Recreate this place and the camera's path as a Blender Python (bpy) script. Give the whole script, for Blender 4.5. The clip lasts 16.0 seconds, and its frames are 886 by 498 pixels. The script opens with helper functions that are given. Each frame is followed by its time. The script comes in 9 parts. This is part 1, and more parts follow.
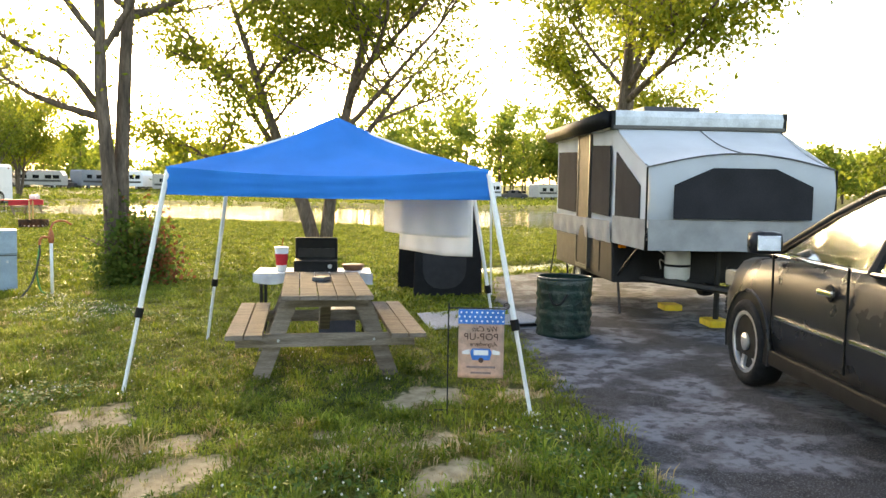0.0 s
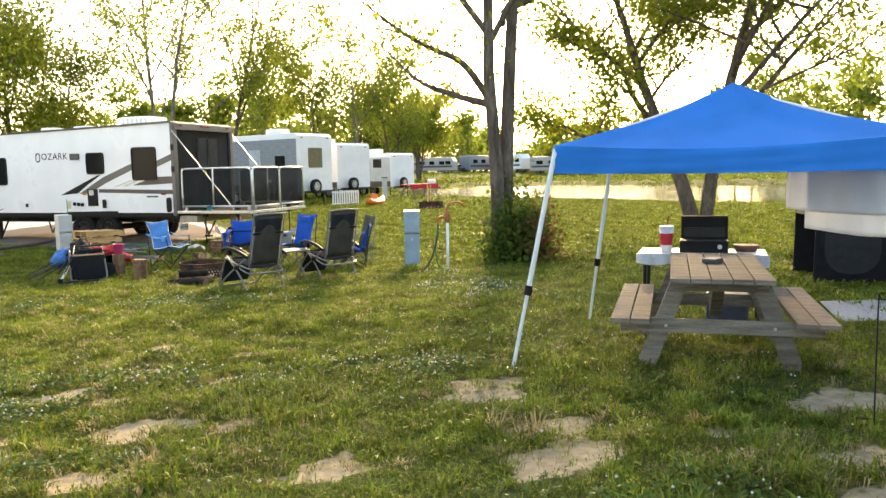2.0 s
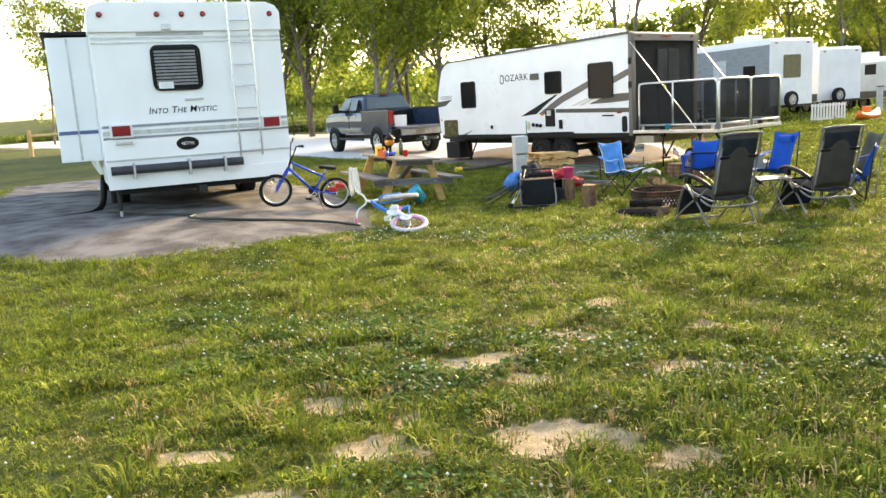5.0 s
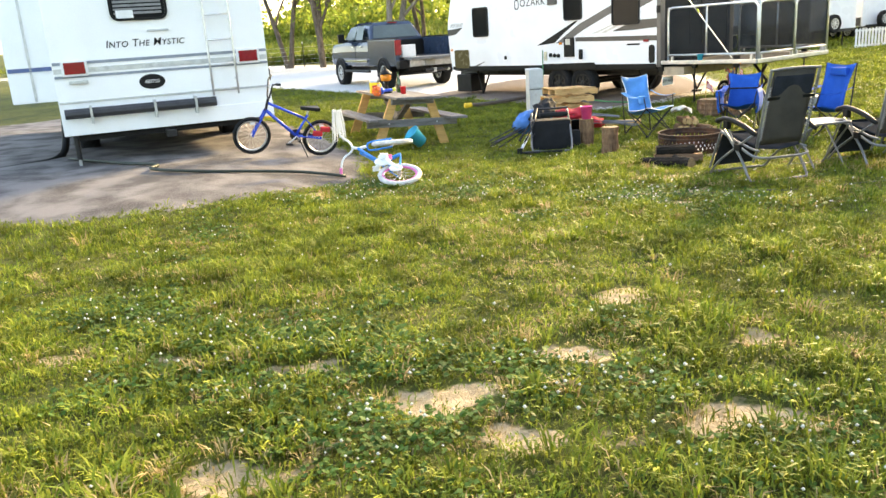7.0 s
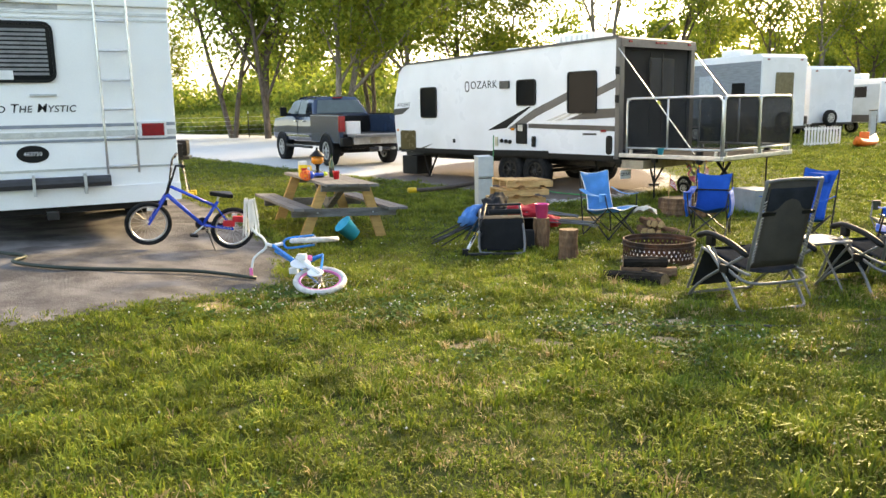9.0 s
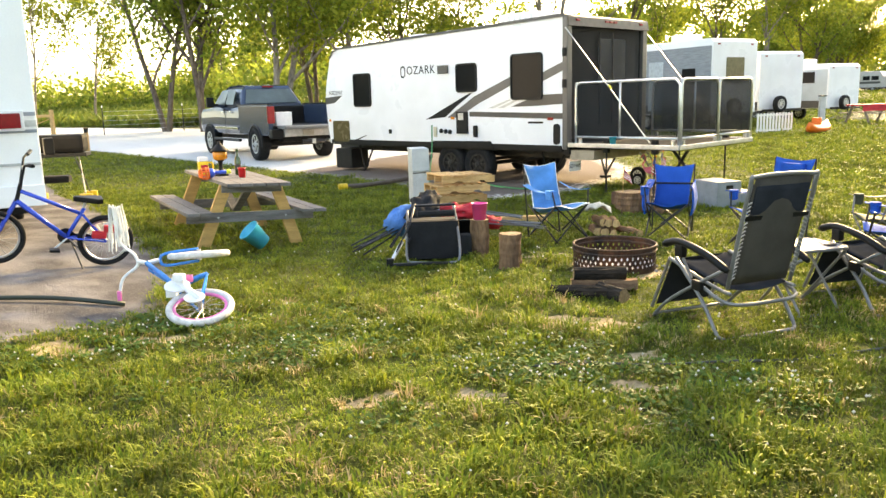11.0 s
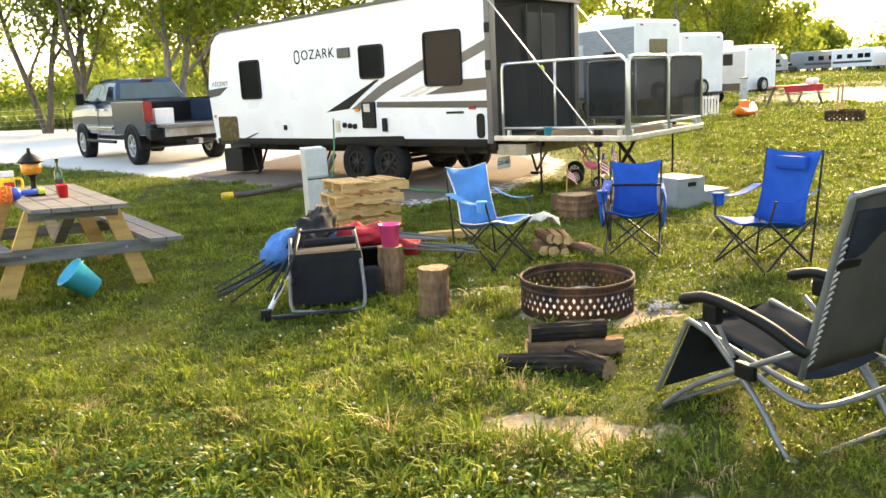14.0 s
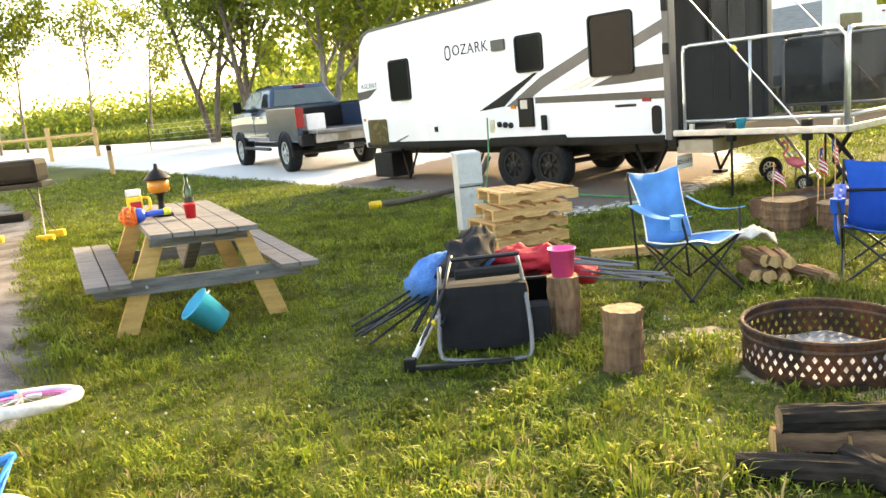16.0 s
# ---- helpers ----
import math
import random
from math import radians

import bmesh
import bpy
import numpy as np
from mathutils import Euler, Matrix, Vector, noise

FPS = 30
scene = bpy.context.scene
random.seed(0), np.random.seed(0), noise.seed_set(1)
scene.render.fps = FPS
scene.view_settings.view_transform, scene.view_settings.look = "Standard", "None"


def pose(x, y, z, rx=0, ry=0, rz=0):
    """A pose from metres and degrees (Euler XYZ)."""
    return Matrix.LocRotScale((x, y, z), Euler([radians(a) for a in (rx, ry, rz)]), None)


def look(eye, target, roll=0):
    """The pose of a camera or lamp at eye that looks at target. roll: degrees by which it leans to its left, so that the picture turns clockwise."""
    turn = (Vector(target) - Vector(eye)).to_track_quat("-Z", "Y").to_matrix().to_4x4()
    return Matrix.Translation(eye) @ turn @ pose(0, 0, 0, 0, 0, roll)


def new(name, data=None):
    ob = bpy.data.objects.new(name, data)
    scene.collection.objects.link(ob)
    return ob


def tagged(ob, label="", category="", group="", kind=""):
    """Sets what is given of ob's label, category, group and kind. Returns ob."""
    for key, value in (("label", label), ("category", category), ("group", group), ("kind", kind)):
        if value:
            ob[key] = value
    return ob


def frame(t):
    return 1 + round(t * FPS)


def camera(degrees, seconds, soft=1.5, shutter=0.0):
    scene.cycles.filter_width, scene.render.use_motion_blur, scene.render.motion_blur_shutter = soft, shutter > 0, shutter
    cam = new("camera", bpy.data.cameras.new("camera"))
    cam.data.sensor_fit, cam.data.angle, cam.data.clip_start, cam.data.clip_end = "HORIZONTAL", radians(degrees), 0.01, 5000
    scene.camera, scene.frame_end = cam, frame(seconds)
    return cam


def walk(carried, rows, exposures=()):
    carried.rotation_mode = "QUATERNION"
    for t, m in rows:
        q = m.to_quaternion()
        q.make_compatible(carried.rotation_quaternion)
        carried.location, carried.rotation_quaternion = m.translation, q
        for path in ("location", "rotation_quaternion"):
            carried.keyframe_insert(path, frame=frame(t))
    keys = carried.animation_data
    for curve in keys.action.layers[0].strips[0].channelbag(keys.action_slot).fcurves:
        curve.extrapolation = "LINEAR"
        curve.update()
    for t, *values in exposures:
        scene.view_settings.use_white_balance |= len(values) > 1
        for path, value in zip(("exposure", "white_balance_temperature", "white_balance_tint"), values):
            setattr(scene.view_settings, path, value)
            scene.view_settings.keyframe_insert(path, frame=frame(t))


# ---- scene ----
cam = camera(59.0, 16.0, soft=1.5)
PATH = [
    (0, look((1.011, -2.025, 1.583), (2.512, -0.713, 1.431), 0.9)),
    (0.5, look((1.007, -2.010, 1.579), (2.459, -0.644, 1.424), 0.5)),
    (1, look((1.033, -1.958, 1.567), (2.358, -0.470, 1.385), -0.1)),
    (1.5, look((1.090, -1.861, 1.567), (2.110, -0.150, 1.381), -0.9)),
    (2, look((1.067, -1.727, 1.564), (1.816, 0.117, 1.360), -1.1)),
    (2.5, look((1.067, -1.414, 1.524), (1.543, 0.518, 1.326), -1.6)),
    (3, look((1.051, -1.235, 1.498), (1.306, 0.735, 1.261), -2.2)),
    (3.5, look((1.181, -1.019, 1.493), (1.120, 0.962, 1.233), -2.7)),
    (4, look((1.222, -0.679, 1.477), (0.953, 1.278, 1.160), -2.3)),
    (6.5, look((1.305, 1.172, 1.506), (0.895, 3.077, 1.057), -3.9)),
    (7, look((1.298, 1.515, 1.504), (0.872, 3.396, 0.974), -4.0)),
    (7.5, look((1.268, 1.938, 1.523), (0.867, 3.827, 0.999), -3.9)),
    (8, look((1.240, 2.368, 1.527), (0.851, 4.260, 1.009), -4.1)),
    (8.5, look((1.161, 2.708, 1.548), (0.771, 4.621, 1.118), -1.8)),
    (9, look((1.146, 3.095, 1.572), (0.855, 5.042, 1.218), -1.1)),
    (11.5, look((1.285, 4.925, 1.480), (1.188, 6.883, 1.087), -1.9)),
    (12, look((1.255, 5.316, 1.475), (1.268, 7.274, 1.068), -1.5)),
    (12.5, look((1.260, 5.689, 1.452), (1.249, 7.646, 1.044), -1.9)),
    (13, look((1.211, 6.135, 1.432), (1.216, 8.092, 1.019), -1.8)),
    (13.5, look((1.237, 6.466, 1.431), (1.298, 8.423, 1.020), -2.4)),
    (14, look((1.254, 6.806, 1.412), (1.286, 8.764, 1.006), -2.9)),
    (14.5, look((1.212, 7.153, 1.397), (1.221, 9.111, 0.985), -2.9)),
    (15, look((1.188, 7.458, 1.376), (1.147, 9.406, 0.925), -3.8)),
    (15.5, look((1.152, 7.751, 1.368), (0.937, 9.685, 0.907), -5.2)),
    (16, look((1.079, 8.038, 1.380), (0.726, 9.968, 0.996), -5.5)),
]
walk(cam, PATH, exposures=[(0.0, 2.42, 8400, 12), (1.0, 2.38, 8400, 12), (2.0, 2.22, 8100, 12), (4.0, 2.2, 7700, 12), (6.5, 2.70, 7900, 12), (8.2, 2.70, 7900, 12), (9.0, 2.2, 7700, 12), (11.5, 2.62, 8500, 12), (14.0, 2.62, 8400, 12), (16.0, 2.78, 8500, 12)])

# ---- light ----
SUN_AZ = math.radians(62)      # direction to the sun, measured from +x towards +y
SUN_EL = math.radians(22)
world = bpy.data.worlds.new("sky")
scene.world = world
world.use_nodes = True
wn = world.node_tree.nodes
sky = wn.new("ShaderNodeTexSky")
sky.sky_type = "NISHITA"
sky.sun_disc = False
sky.sun_elevation = SUN_EL
sky.sun_rotation = math.pi / 2 - SUN_AZ
sky.air_density, sky.dust_density, sky.ozone_density = 1.0, 1.6, 1.0
world.node_tree.links.new(sky.outputs[0], wn["Background"].inputs[0])
wn["Background"].inputs[1].default_value = 0.15
sun = new("sun", bpy.data.lights.new("sun", "SUN"))
sun.data.energy, sun.data.angle, sun.data.color = 2.1, math.radians(7), (1.0, 0.82, 0.48)
sun.matrix_world = look((math.cos(SUN_AZ) * 50, math.sin(SUN_AZ) * 50, math.tan(SUN_EL) * 50), (0, 0, 0))


# ---- materials ----
MATS = {}


def mat(name, color, rough=0.6, metal=0.0, var=0.12, scale=8.0, bump=0.0, spec=0.5, two=None, stretch=(1, 1, 1), rnd=0.0, fine=60.0, fleck=0.0):
    """A procedural surface: a base colour that drifts at a coarse and a fine scale, with relief."""
    if name in MATS:
        return MATS[name]
    m = bpy.data.materials.new(name)
    m.use_nodes = True
    nt = m.node_tree
    n, k = nt.nodes, nt.links
    bs = n["Principled BSDF"]
    bs.inputs["Roughness"].default_value, bs.inputs["Metallic"].default_value = rough, metal
    bs.inputs["Specular IOR Level"].default_value = spec
    tc, mp = n.new("ShaderNodeTexCoord"), n.new("ShaderNodeMapping")
    mp.inputs["Scale"].default_value = stretch
    k.new(tc.outputs["Object"], mp.inputs["Vector"])
    a, b = n.new("ShaderNodeTexNoise"), n.new("ShaderNodeTexNoise")
    for t, s, d in ((a, scale, 4), (b, fine, 3)):
        t.inputs["Scale"].default_value, t.inputs["Detail"].default_value = s, d
        k.new(mp.outputs[0], t.inputs["Vector"])
    mix = n.new("ShaderNodeMix")
    mix.data_type = "RGBA"
    second = two or tuple(c * (1 - 2.2 * var) for c in color)
    mix.inputs["A"].default_value, mix.inputs["B"].default_value = (*color, 1), (*second, 1)
    ramp = n.new("ShaderNodeMapRange")
    ramp.inputs["From Min"].default_value, ramp.inputs["From Max"].default_value = 0.35, 0.68
    k.new(a.outputs["Fac"], ramp.inputs["Value"])
    k.new(ramp.outputs[0], mix.inputs["Factor"])
    hs = n.new("ShaderNodeHueSaturation")
    k.new(mix.outputs["Result"], hs.inputs["Color"])
    val = n.new("ShaderNodeMapRange")
    val.inputs["To Min"].default_value, val.inputs["To Max"].default_value = 1 - var - fleck, 1 + var + fleck
    val.inputs["From Min"].default_value, val.inputs["From Max"].default_value = 0.3, 0.7
    k.new(b.outputs["Fac"], val.inputs["Value"])
    if rnd:
        oi = n.new("ShaderNodeObjectInfo")
        r = n.new("ShaderNodeMapRange")
        r.inputs["To Min"].default_value, r.inputs["To Max"].default_value = 1 - rnd, 1 + rnd
        k.new(oi.outputs["Random"], r.inputs["Value"])
        mul = n.new("ShaderNodeMath")
        mul.operation = "MULTIPLY"
        k.new(val.outputs[0], mul.inputs[0])
        k.new(r.outputs[0], mul.inputs[1])
        k.new(mul.outputs[0], hs.inputs["Value"])
    else:
        k.new(val.outputs[0], hs.inputs["Value"])
    k.new(hs.outputs[0], bs.inputs["Base Color"])
    rr = n.new("ShaderNodeMapRange")
    rr.inputs["To Min"].default_value, rr.inputs["To Max"].default_value = max(0.03, rough - 0.08), min(1, rough + 0.1)
    k.new(a.outputs["Fac"], rr.inputs["Value"])
    k.new(rr.outputs[0], bs.inputs["Roughness"])
    if bump:
        bp = n.new("ShaderNodeBump")
        bp.inputs["Strength"].default_value, bp.inputs["Distance"].default_value = min(1, bump), 0.01
        k.new(b.outputs["Fac"], bp.inputs["Height"])
        k.new(bp.outputs[0], bs.inputs["Normal"])
    MATS[name] = m
    return m


def leaf_mat(name, c1, c2, trans=0.5, patch=0.9, low=0.7, high=1.25):
    m = bpy.data.materials.new(name)
    m.use_nodes = True
    nt = m.node_tree
    n, k = nt.nodes, nt.links
    out, bs = n["Material Output"], n["Principled BSDF"]
    geo, mix = n.new("ShaderNodeNewGeometry"), n.new("ShaderNodeMix")
    mix.data_type = "RGBA"
    mix.inputs["A"].default_value, mix.inputs["B"].default_value = (*c1, 1), (*c2, 1)
    k.new(geo.outputs["Random Per Island"], mix.inputs["Factor"])
    tc, nz = n.new("ShaderNodeTexCoord"), n.new("ShaderNodeTexNoise")
    nz.inputs["Scale"].default_value = patch
    k.new(tc.outputs["Object"], nz.inputs["Vector"])
    hs, mr = n.new("ShaderNodeHueSaturation"), n.new("ShaderNodeMapRange")
    mr.inputs["From Min"].default_value, mr.inputs["From Max"].default_value = 0.3, 0.7
    mr.inputs["To Min"].default_value, mr.inputs["To Max"].default_value = low, high
    k.new(nz.outputs["Fac"], mr.inputs["Value"])
    k.new(mr.outputs[0], hs.inputs["Value"])
    k.new(mix.outputs["Result"], hs.inputs["Color"])
    k.new(hs.outputs[0], bs.inputs["Base Color"])
    bs.inputs["Roughness"].default_value = 0.55
    bs.inputs["Specular IOR Level"].default_value = 0.12
    tr, ms = n.new("ShaderNodeBsdfTranslucent"), n.new("ShaderNodeMixShader")
    k.new(hs.outputs[0], tr.inputs["Color"])
    ms.inputs[0].default_value = trans
    k.new(bs.outputs[0], ms.inputs[1])
    k.new(tr.outputs[0], ms.inputs[2])
    k.new(ms.outputs[0], out.inputs["Surface"])
    MATS[name] = m
    return m


def cloth_mat(name, color, trans=0.35, var=0.1, scale=3.0):
    """Thin woven cloth that lets some light through."""
    m = mat(name, color, 0.8, 0, var, scale, 0.15, 0.2, fine=220)
    n, k = m.node_tree.nodes, m.node_tree.links
    bs = n["Principled BSDF"]
    tr, ms = n.new("ShaderNodeBsdfTranslucent"), n.new("ShaderNodeMixShader")
    k.new(bs.inputs["Base Color"].links[0].from_socket, tr.inputs["Color"])
    ms.inputs[0].default_value = trans
    k.new(bs.outputs[0], ms.inputs[1])
    k.new(tr.outputs[0], ms.inputs[2])
    k.new(ms.outputs[0], n["Material Output"].inputs["Surface"])
    return m


def mesh_mat(name, color, clear=0.45):
    """Dark woven mesh screen: partly see-through."""
    m = mat(name, color, 0.8, 0, 0.15, 2.0, 0, 0.2)
    n, k = m.node_tree.nodes, m.node_tree.links
    tr, ms = n.new("ShaderNodeBsdfTransparent"), n.new("ShaderNodeMixShader")
    ms.inputs[0].default_value = clear
    k.new(n["Principled BSDF"].outputs[0], ms.inputs[1])
    k.new(tr.outputs[0], ms.inputs[2])
    k.new(ms.outputs[0], n["Material Output"].inputs["Surface"])
    return m


WHITE = mat("white_gelcoat", (0.78, 0.79, 0.82), 0.28, 0, 0.03, 1.2, two=(0.70, 0.71, 0.73))
OFFWHITE = mat("aged_white_gelcoat", (0.88, 0.88, 0.87), 0.35, 0, 0.02, 1.4, two=(0.82, 0.815, 0.80))
BLACK = mat("black_plastic", (0.0060, 0.0060, 0.0065), 0.5, 0, 0.2, 10, spec=0.22)
RUBBER = mat("tyre_rubber", (0.016, 0.016, 0.017), 0.85, 0, 0.2, 20, 0.3, 0.2)
DARKGLASS = mat("tinted_glass", (0.010, 0.011, 0.013), 0.12, 0, 0.1, 2, spec=0.1)
STEEL = mat("galvanised_steel", (0.55, 0.56, 0.57), 0.38, 0.8, 0.1, 12)
ALU = mat("brushed_aluminium", (0.72, 0.72, 0.72), 0.32, 0.85, 0.06, 20)
DARKSTEEL = mat("black_steel", (0.0150, 0.0150, 0.0162), 0.42, 0.3, 0.2, 12)
WHITEPAINT = mat("white_painted_steel", (0.78, 0.78, 0.77), 0.35, 0, 0.05, 8)
GREYBAND = mat("charcoal_decal", (0.055, 0.052, 0.05), 0.35, 0, 0.1, 4)
TAUPE = mat("taupe_decal", (0.11, 0.10, 0.095), 0.35, 0, 0.1, 4)
RED = mat("red_lens", (0.26, 0.006, 0.01), 0.2, 0, 0.1, 10)
AMBER = mat("amber_lens", (0.7, 0.2, 0.01), 0.2, 0, 0.1, 10)
BLUE = cloth_mat("royal_blue_canopy_cloth", (0.008, 0.25, 0.78), 0.3, 0.08, 1.6)
WOODGREY = mat("weathered_wood", (0.25, 0.205, 0.165), 0.85, 0, 0.22, 3.0, 0.6, 0.15, two=(0.14, 0.11, 0.085), stretch=(1, 9, 9), rnd=0.15, fine=26)
WOODNEW = mat("treated_pine", (0.54, 0.33, 0.12), 0.7, 0, 0.14, 3.0, 0.4, 0.25, two=(0.42, 0.25, 0.09), stretch=(1, 8, 8), rnd=0.12, fine=24)
PALEWOOD = mat("split_pine", (0.62, 0.40, 0.18), 0.75, 0, 0.16, 4.0, 0.4, 0.2, two=(0.44, 0.26, 0.11), stretch=(1, 8, 8), rnd=0.15, fine=28)
BARK = mat("tree_bark", (0.16, 0.125, 0.10), 0.95, 0, 0.3, 7.0, 1.0, 0.1, two=(0.07, 0.055, 0.045), stretch=(1, 1, 0.22), fine=30)
BARKPALE = mat("pale_bark", (0.24, 0.20, 0.16), 0.95, 0, 0.25, 6.0, 0.8, 0.1, two=(0.12, 0.10, 0.08), stretch=(1, 1, 0.25), fine=26)


# ---- mesh helpers ----
def part(name, bm, material, parent=None, label="", smooth=False):
    me = bpy.data.meshes.new(name)
    bm.normal_update()
    bm.to_mesh(me)
    bm.free()
    me.materials.append(material)
    if smooth:
        for p in me.polygons:
            p.use_smooth = True
    ob = new(name, me)
    ob.parent = parent
    if label:
        tagged(ob, label)
    return ob


def thing(name, m, label, category, group="", kind=""):
    ob = new(name)
    ob.empty_display_size = 0.1
    ob.matrix_world = m
    return tagged(ob, label, category, group, kind)


def box(bm, c, s, m=None, bevel=0.0):
    """A box of size s at c, its edges rounded by bevel."""
    geom = bmesh.ops.create_cube(bm, size=1.0)["verts"]
    for v in geom:
        v.co = Vector((v.co.x * s[0] + c[0], v.co.y * s[1] + c[1], v.co.z * s[2] + c[2]))
        if m is not None:
            v.co = m @ v.co
    if bevel:
        edges = {e for v in geom for e in v.link_edges}
        bmesh.ops.bevel(bm, geom=list(edges), offset=bevel, segments=2, profile=0.7, affect="EDGES")
    return bm


def boxed(c, s, m=None, bevel=0.0):
    return box(bmesh.new(), c, s, m, bevel)


def tube(bm, pts, r, n=8, cap=True):
    """A round bar along pts; r is one radius or one a point."""
    pts = [Vector(p) for p in pts]
    rs = r if isinstance(r, (list, tuple)) else [r] * len(pts)
    rings, up = [], None
    for i, p in enumerate(pts):
        d = (pts[min(i + 1, len(pts) - 1)] - pts[max(i - 1, 0)]).normalized()
        if up is None:
            up = d.orthogonal().normalized()
        up = (up - d * up.dot(d)).normalized() if abs(up.dot(d)) < 0.999 else d.orthogonal().normalized()
        side = d.cross(up)
        rings.append([bm.verts.new(p + (up * math.cos(2 * math.pi * j / n) + side * math.sin(2 * math.pi * j / n)) * rs[i]) for j in range(n)])
    for a, b in zip(rings, rings[1:]):
        for j in range(n):
            bm.faces.new((a[j], a[(j + 1) % n], b[(j + 1) % n], b[j]))
    if cap:
        bm.faces.new(rings[0][::-1])
        bm.faces.new(rings[-1])
    return bm


def tubed(pts, r, n=8):
    return tube(bmesh.new(), pts, r, n)


def curve(pts, steps=6):
    """Points of a smooth line through pts."""
    p = [Vector(q) for q in pts]
    p = [2 * p[0] - p[1]] + p + [2 * p[-1] - p[-2]]
    out = []
    for i in range(1, len(p) - 2):
        for s in range(steps):
            t = s / steps
            out.append(0.5 * (2 * p[i] + (p[i + 1] - p[i - 1]) * t + (2 * p[i - 1] - 5 * p[i] + 4 * p[i + 1] - p[i + 2]) * t * t
                              + (3 * p[i] - p[i - 1] - 3 * p[i + 1] + p[i + 2]) * t ** 3))
    return out + [p[-2]]


def lathe(bm, profile, n=20, m=None):
    """Turns (radius, height) pairs round z."""
    rings = []
    for r, h in profile:
        rings.append([bm.verts.new((m or Matrix()) @ Vector((r * math.cos(2 * math.pi * j / n), r * math.sin(2 * math.pi * j / n), h))) for j in range(n)])
    for a, b in zip(rings, rings[1:]):
        for j in range(n):
            bm.faces.new((a[j], a[(j + 1) % n], b[(j + 1) % n], b[j]))
    bm.faces.new(rings[0][::-1])
    bm.faces.new(rings[-1])
    return bm


def lathed(profile, n=20, m=None):
    return lathe(bmesh.new(), profile, n, m)


def prism(bm, poly, lo, hi, axes="xz", bevel=0.0):
    """A flat outline, drawn in the two axes named, made thick along the third from lo to hi."""
    third = ({0, 1, 2} - {"xyz".index(a) for a in axes}).pop()
    i, j = ("xyz".index(a) for a in axes)

    def pt(p, h):
        v = [0, 0, 0]
        v[i], v[j], v[third] = p[0], p[1], h
        return bm.verts.new(v)
    a, b = [pt(p, lo) for p in poly], [pt(p, hi) for p in poly]
    faces = [bm.faces.new(a), bm.faces.new(b[::-1])]
    for q in range(len(poly)):
        w = (q + 1) % len(poly)
        faces.append(bm.faces.new((a[w], a[q], b[q], b[w])))
    bmesh.ops.recalc_face_normals(bm, faces=faces)
    if bevel:
        es = list({e for f in faces[:2] for e in f.edges})
        bmesh.ops.bevel(bm, geom=es, offset=bevel, segments=2, profile=0.7, affect="EDGES")
    return bm


def prismed(poly, lo, hi, axes="xz", bevel=0.0):
    return prism(bmesh.new(), poly, lo, hi, axes, bevel)


def sheet(bm, f, nu, nv, thick=0.0):
    """A surface f(u, v) over the unit square, given a back when thick."""
    grid = [[bm.verts.new(f(i / nu, j / nv)) for j in range(nv + 1)] for i in range(nu + 1)]
    fs = [bm.faces.new((grid[i][j], grid[i + 1][j], grid[i + 1][j + 1], grid[i][j + 1])) for i in range(nu) for j in range(nv)]
    if thick:
        bmesh.ops.recalc_face_normals(bm, faces=fs)
        bmesh.ops.solidify(bm, geom=fs, thickness=thick)
    return bm


def sheeted(f, nu, nv, thick=0.0):
    return sheet(bmesh.new(), f, nu, nv, thick)


def rounded(w, h, r, cx=0.0, cy=0.0, n=4):
    """The outline of a rectangle with round corners."""
    out = []
    for sx, sy, a0 in ((1, 1, 0), (-1, 1, 90), (-1, -1, 180), (1, -1, 270)):
        for q in range(n + 1):
            a = math.radians(a0 + 90 * q / n)
            out.append((cx + sx * (w / 2 - r) + r * math.cos(a), cy + sy * (h / 2 - r) + r * math.sin(a)))
    return out


def ring_frame(bm, outer, inner, lo, hi, axes="xz"):
    """A frame between two outlines of as many points each."""
    third = ({0, 1, 2} - {"xyz".index(a) for a in axes}).pop()
    i, j = ("xyz".index(a) for a in axes)

    def loop(poly, h):
        out = []
        for p in poly:
            v = [0, 0, 0]
            v[i], v[j], v[third] = p[0], p[1], h
            out.append(bm.verts.new(v))
        return out
    o0, i0, o1, i1 = loop(outer, lo), loop(inner, lo), loop(outer, hi), loop(inner, hi)
    fs, n = [], len(outer)
    for q in range(n):
        w = (q + 1) % n
        for a, b in ((o0, i0), (i0, i1), (i1, o1), (o1, o0)):
            fs.append(bm.faces.new((a[q], a[w], b[w], b[q])))
    bmesh.ops.recalc_face_normals(bm, faces=fs)
    return bm


def letters(name, words, size, m, material, parent, label="", shear=0.0, spread=1.0, caps=False):
    """Raised lettering in the built-in font, as a mesh."""
    cu = bpy.data.curves.new(name, "FONT")
    cu.body, cu.size, cu.extrude, cu.shear, cu.space_character = words, size, 0.002, shear, spread
    cu.align_x, cu.align_y = "CENTER", "CENTER"
    if caps:
        cu.small_caps_scale = 0.78
        cu.offset = 0.001
        for f in cu.body_format:
            f.use_small_caps = True
    tmp = bpy.data.objects.new(name + "_text", cu)
    me = bpy.data.meshes.new_from_object(tmp)
    bpy.data.objects.remove(tmp)
    me.materials.clear()
    me.materials.append(material)
    ob = new(name, me)
    ob.parent = parent
    ob.matrix_local = m
    if label:
        tagged(ob, label)
    return ob


def smooth01(a, b, v):
    v = np.clip((v - a) / (b - a), 0, 1)
    return v * v * (3 - 2 * v)


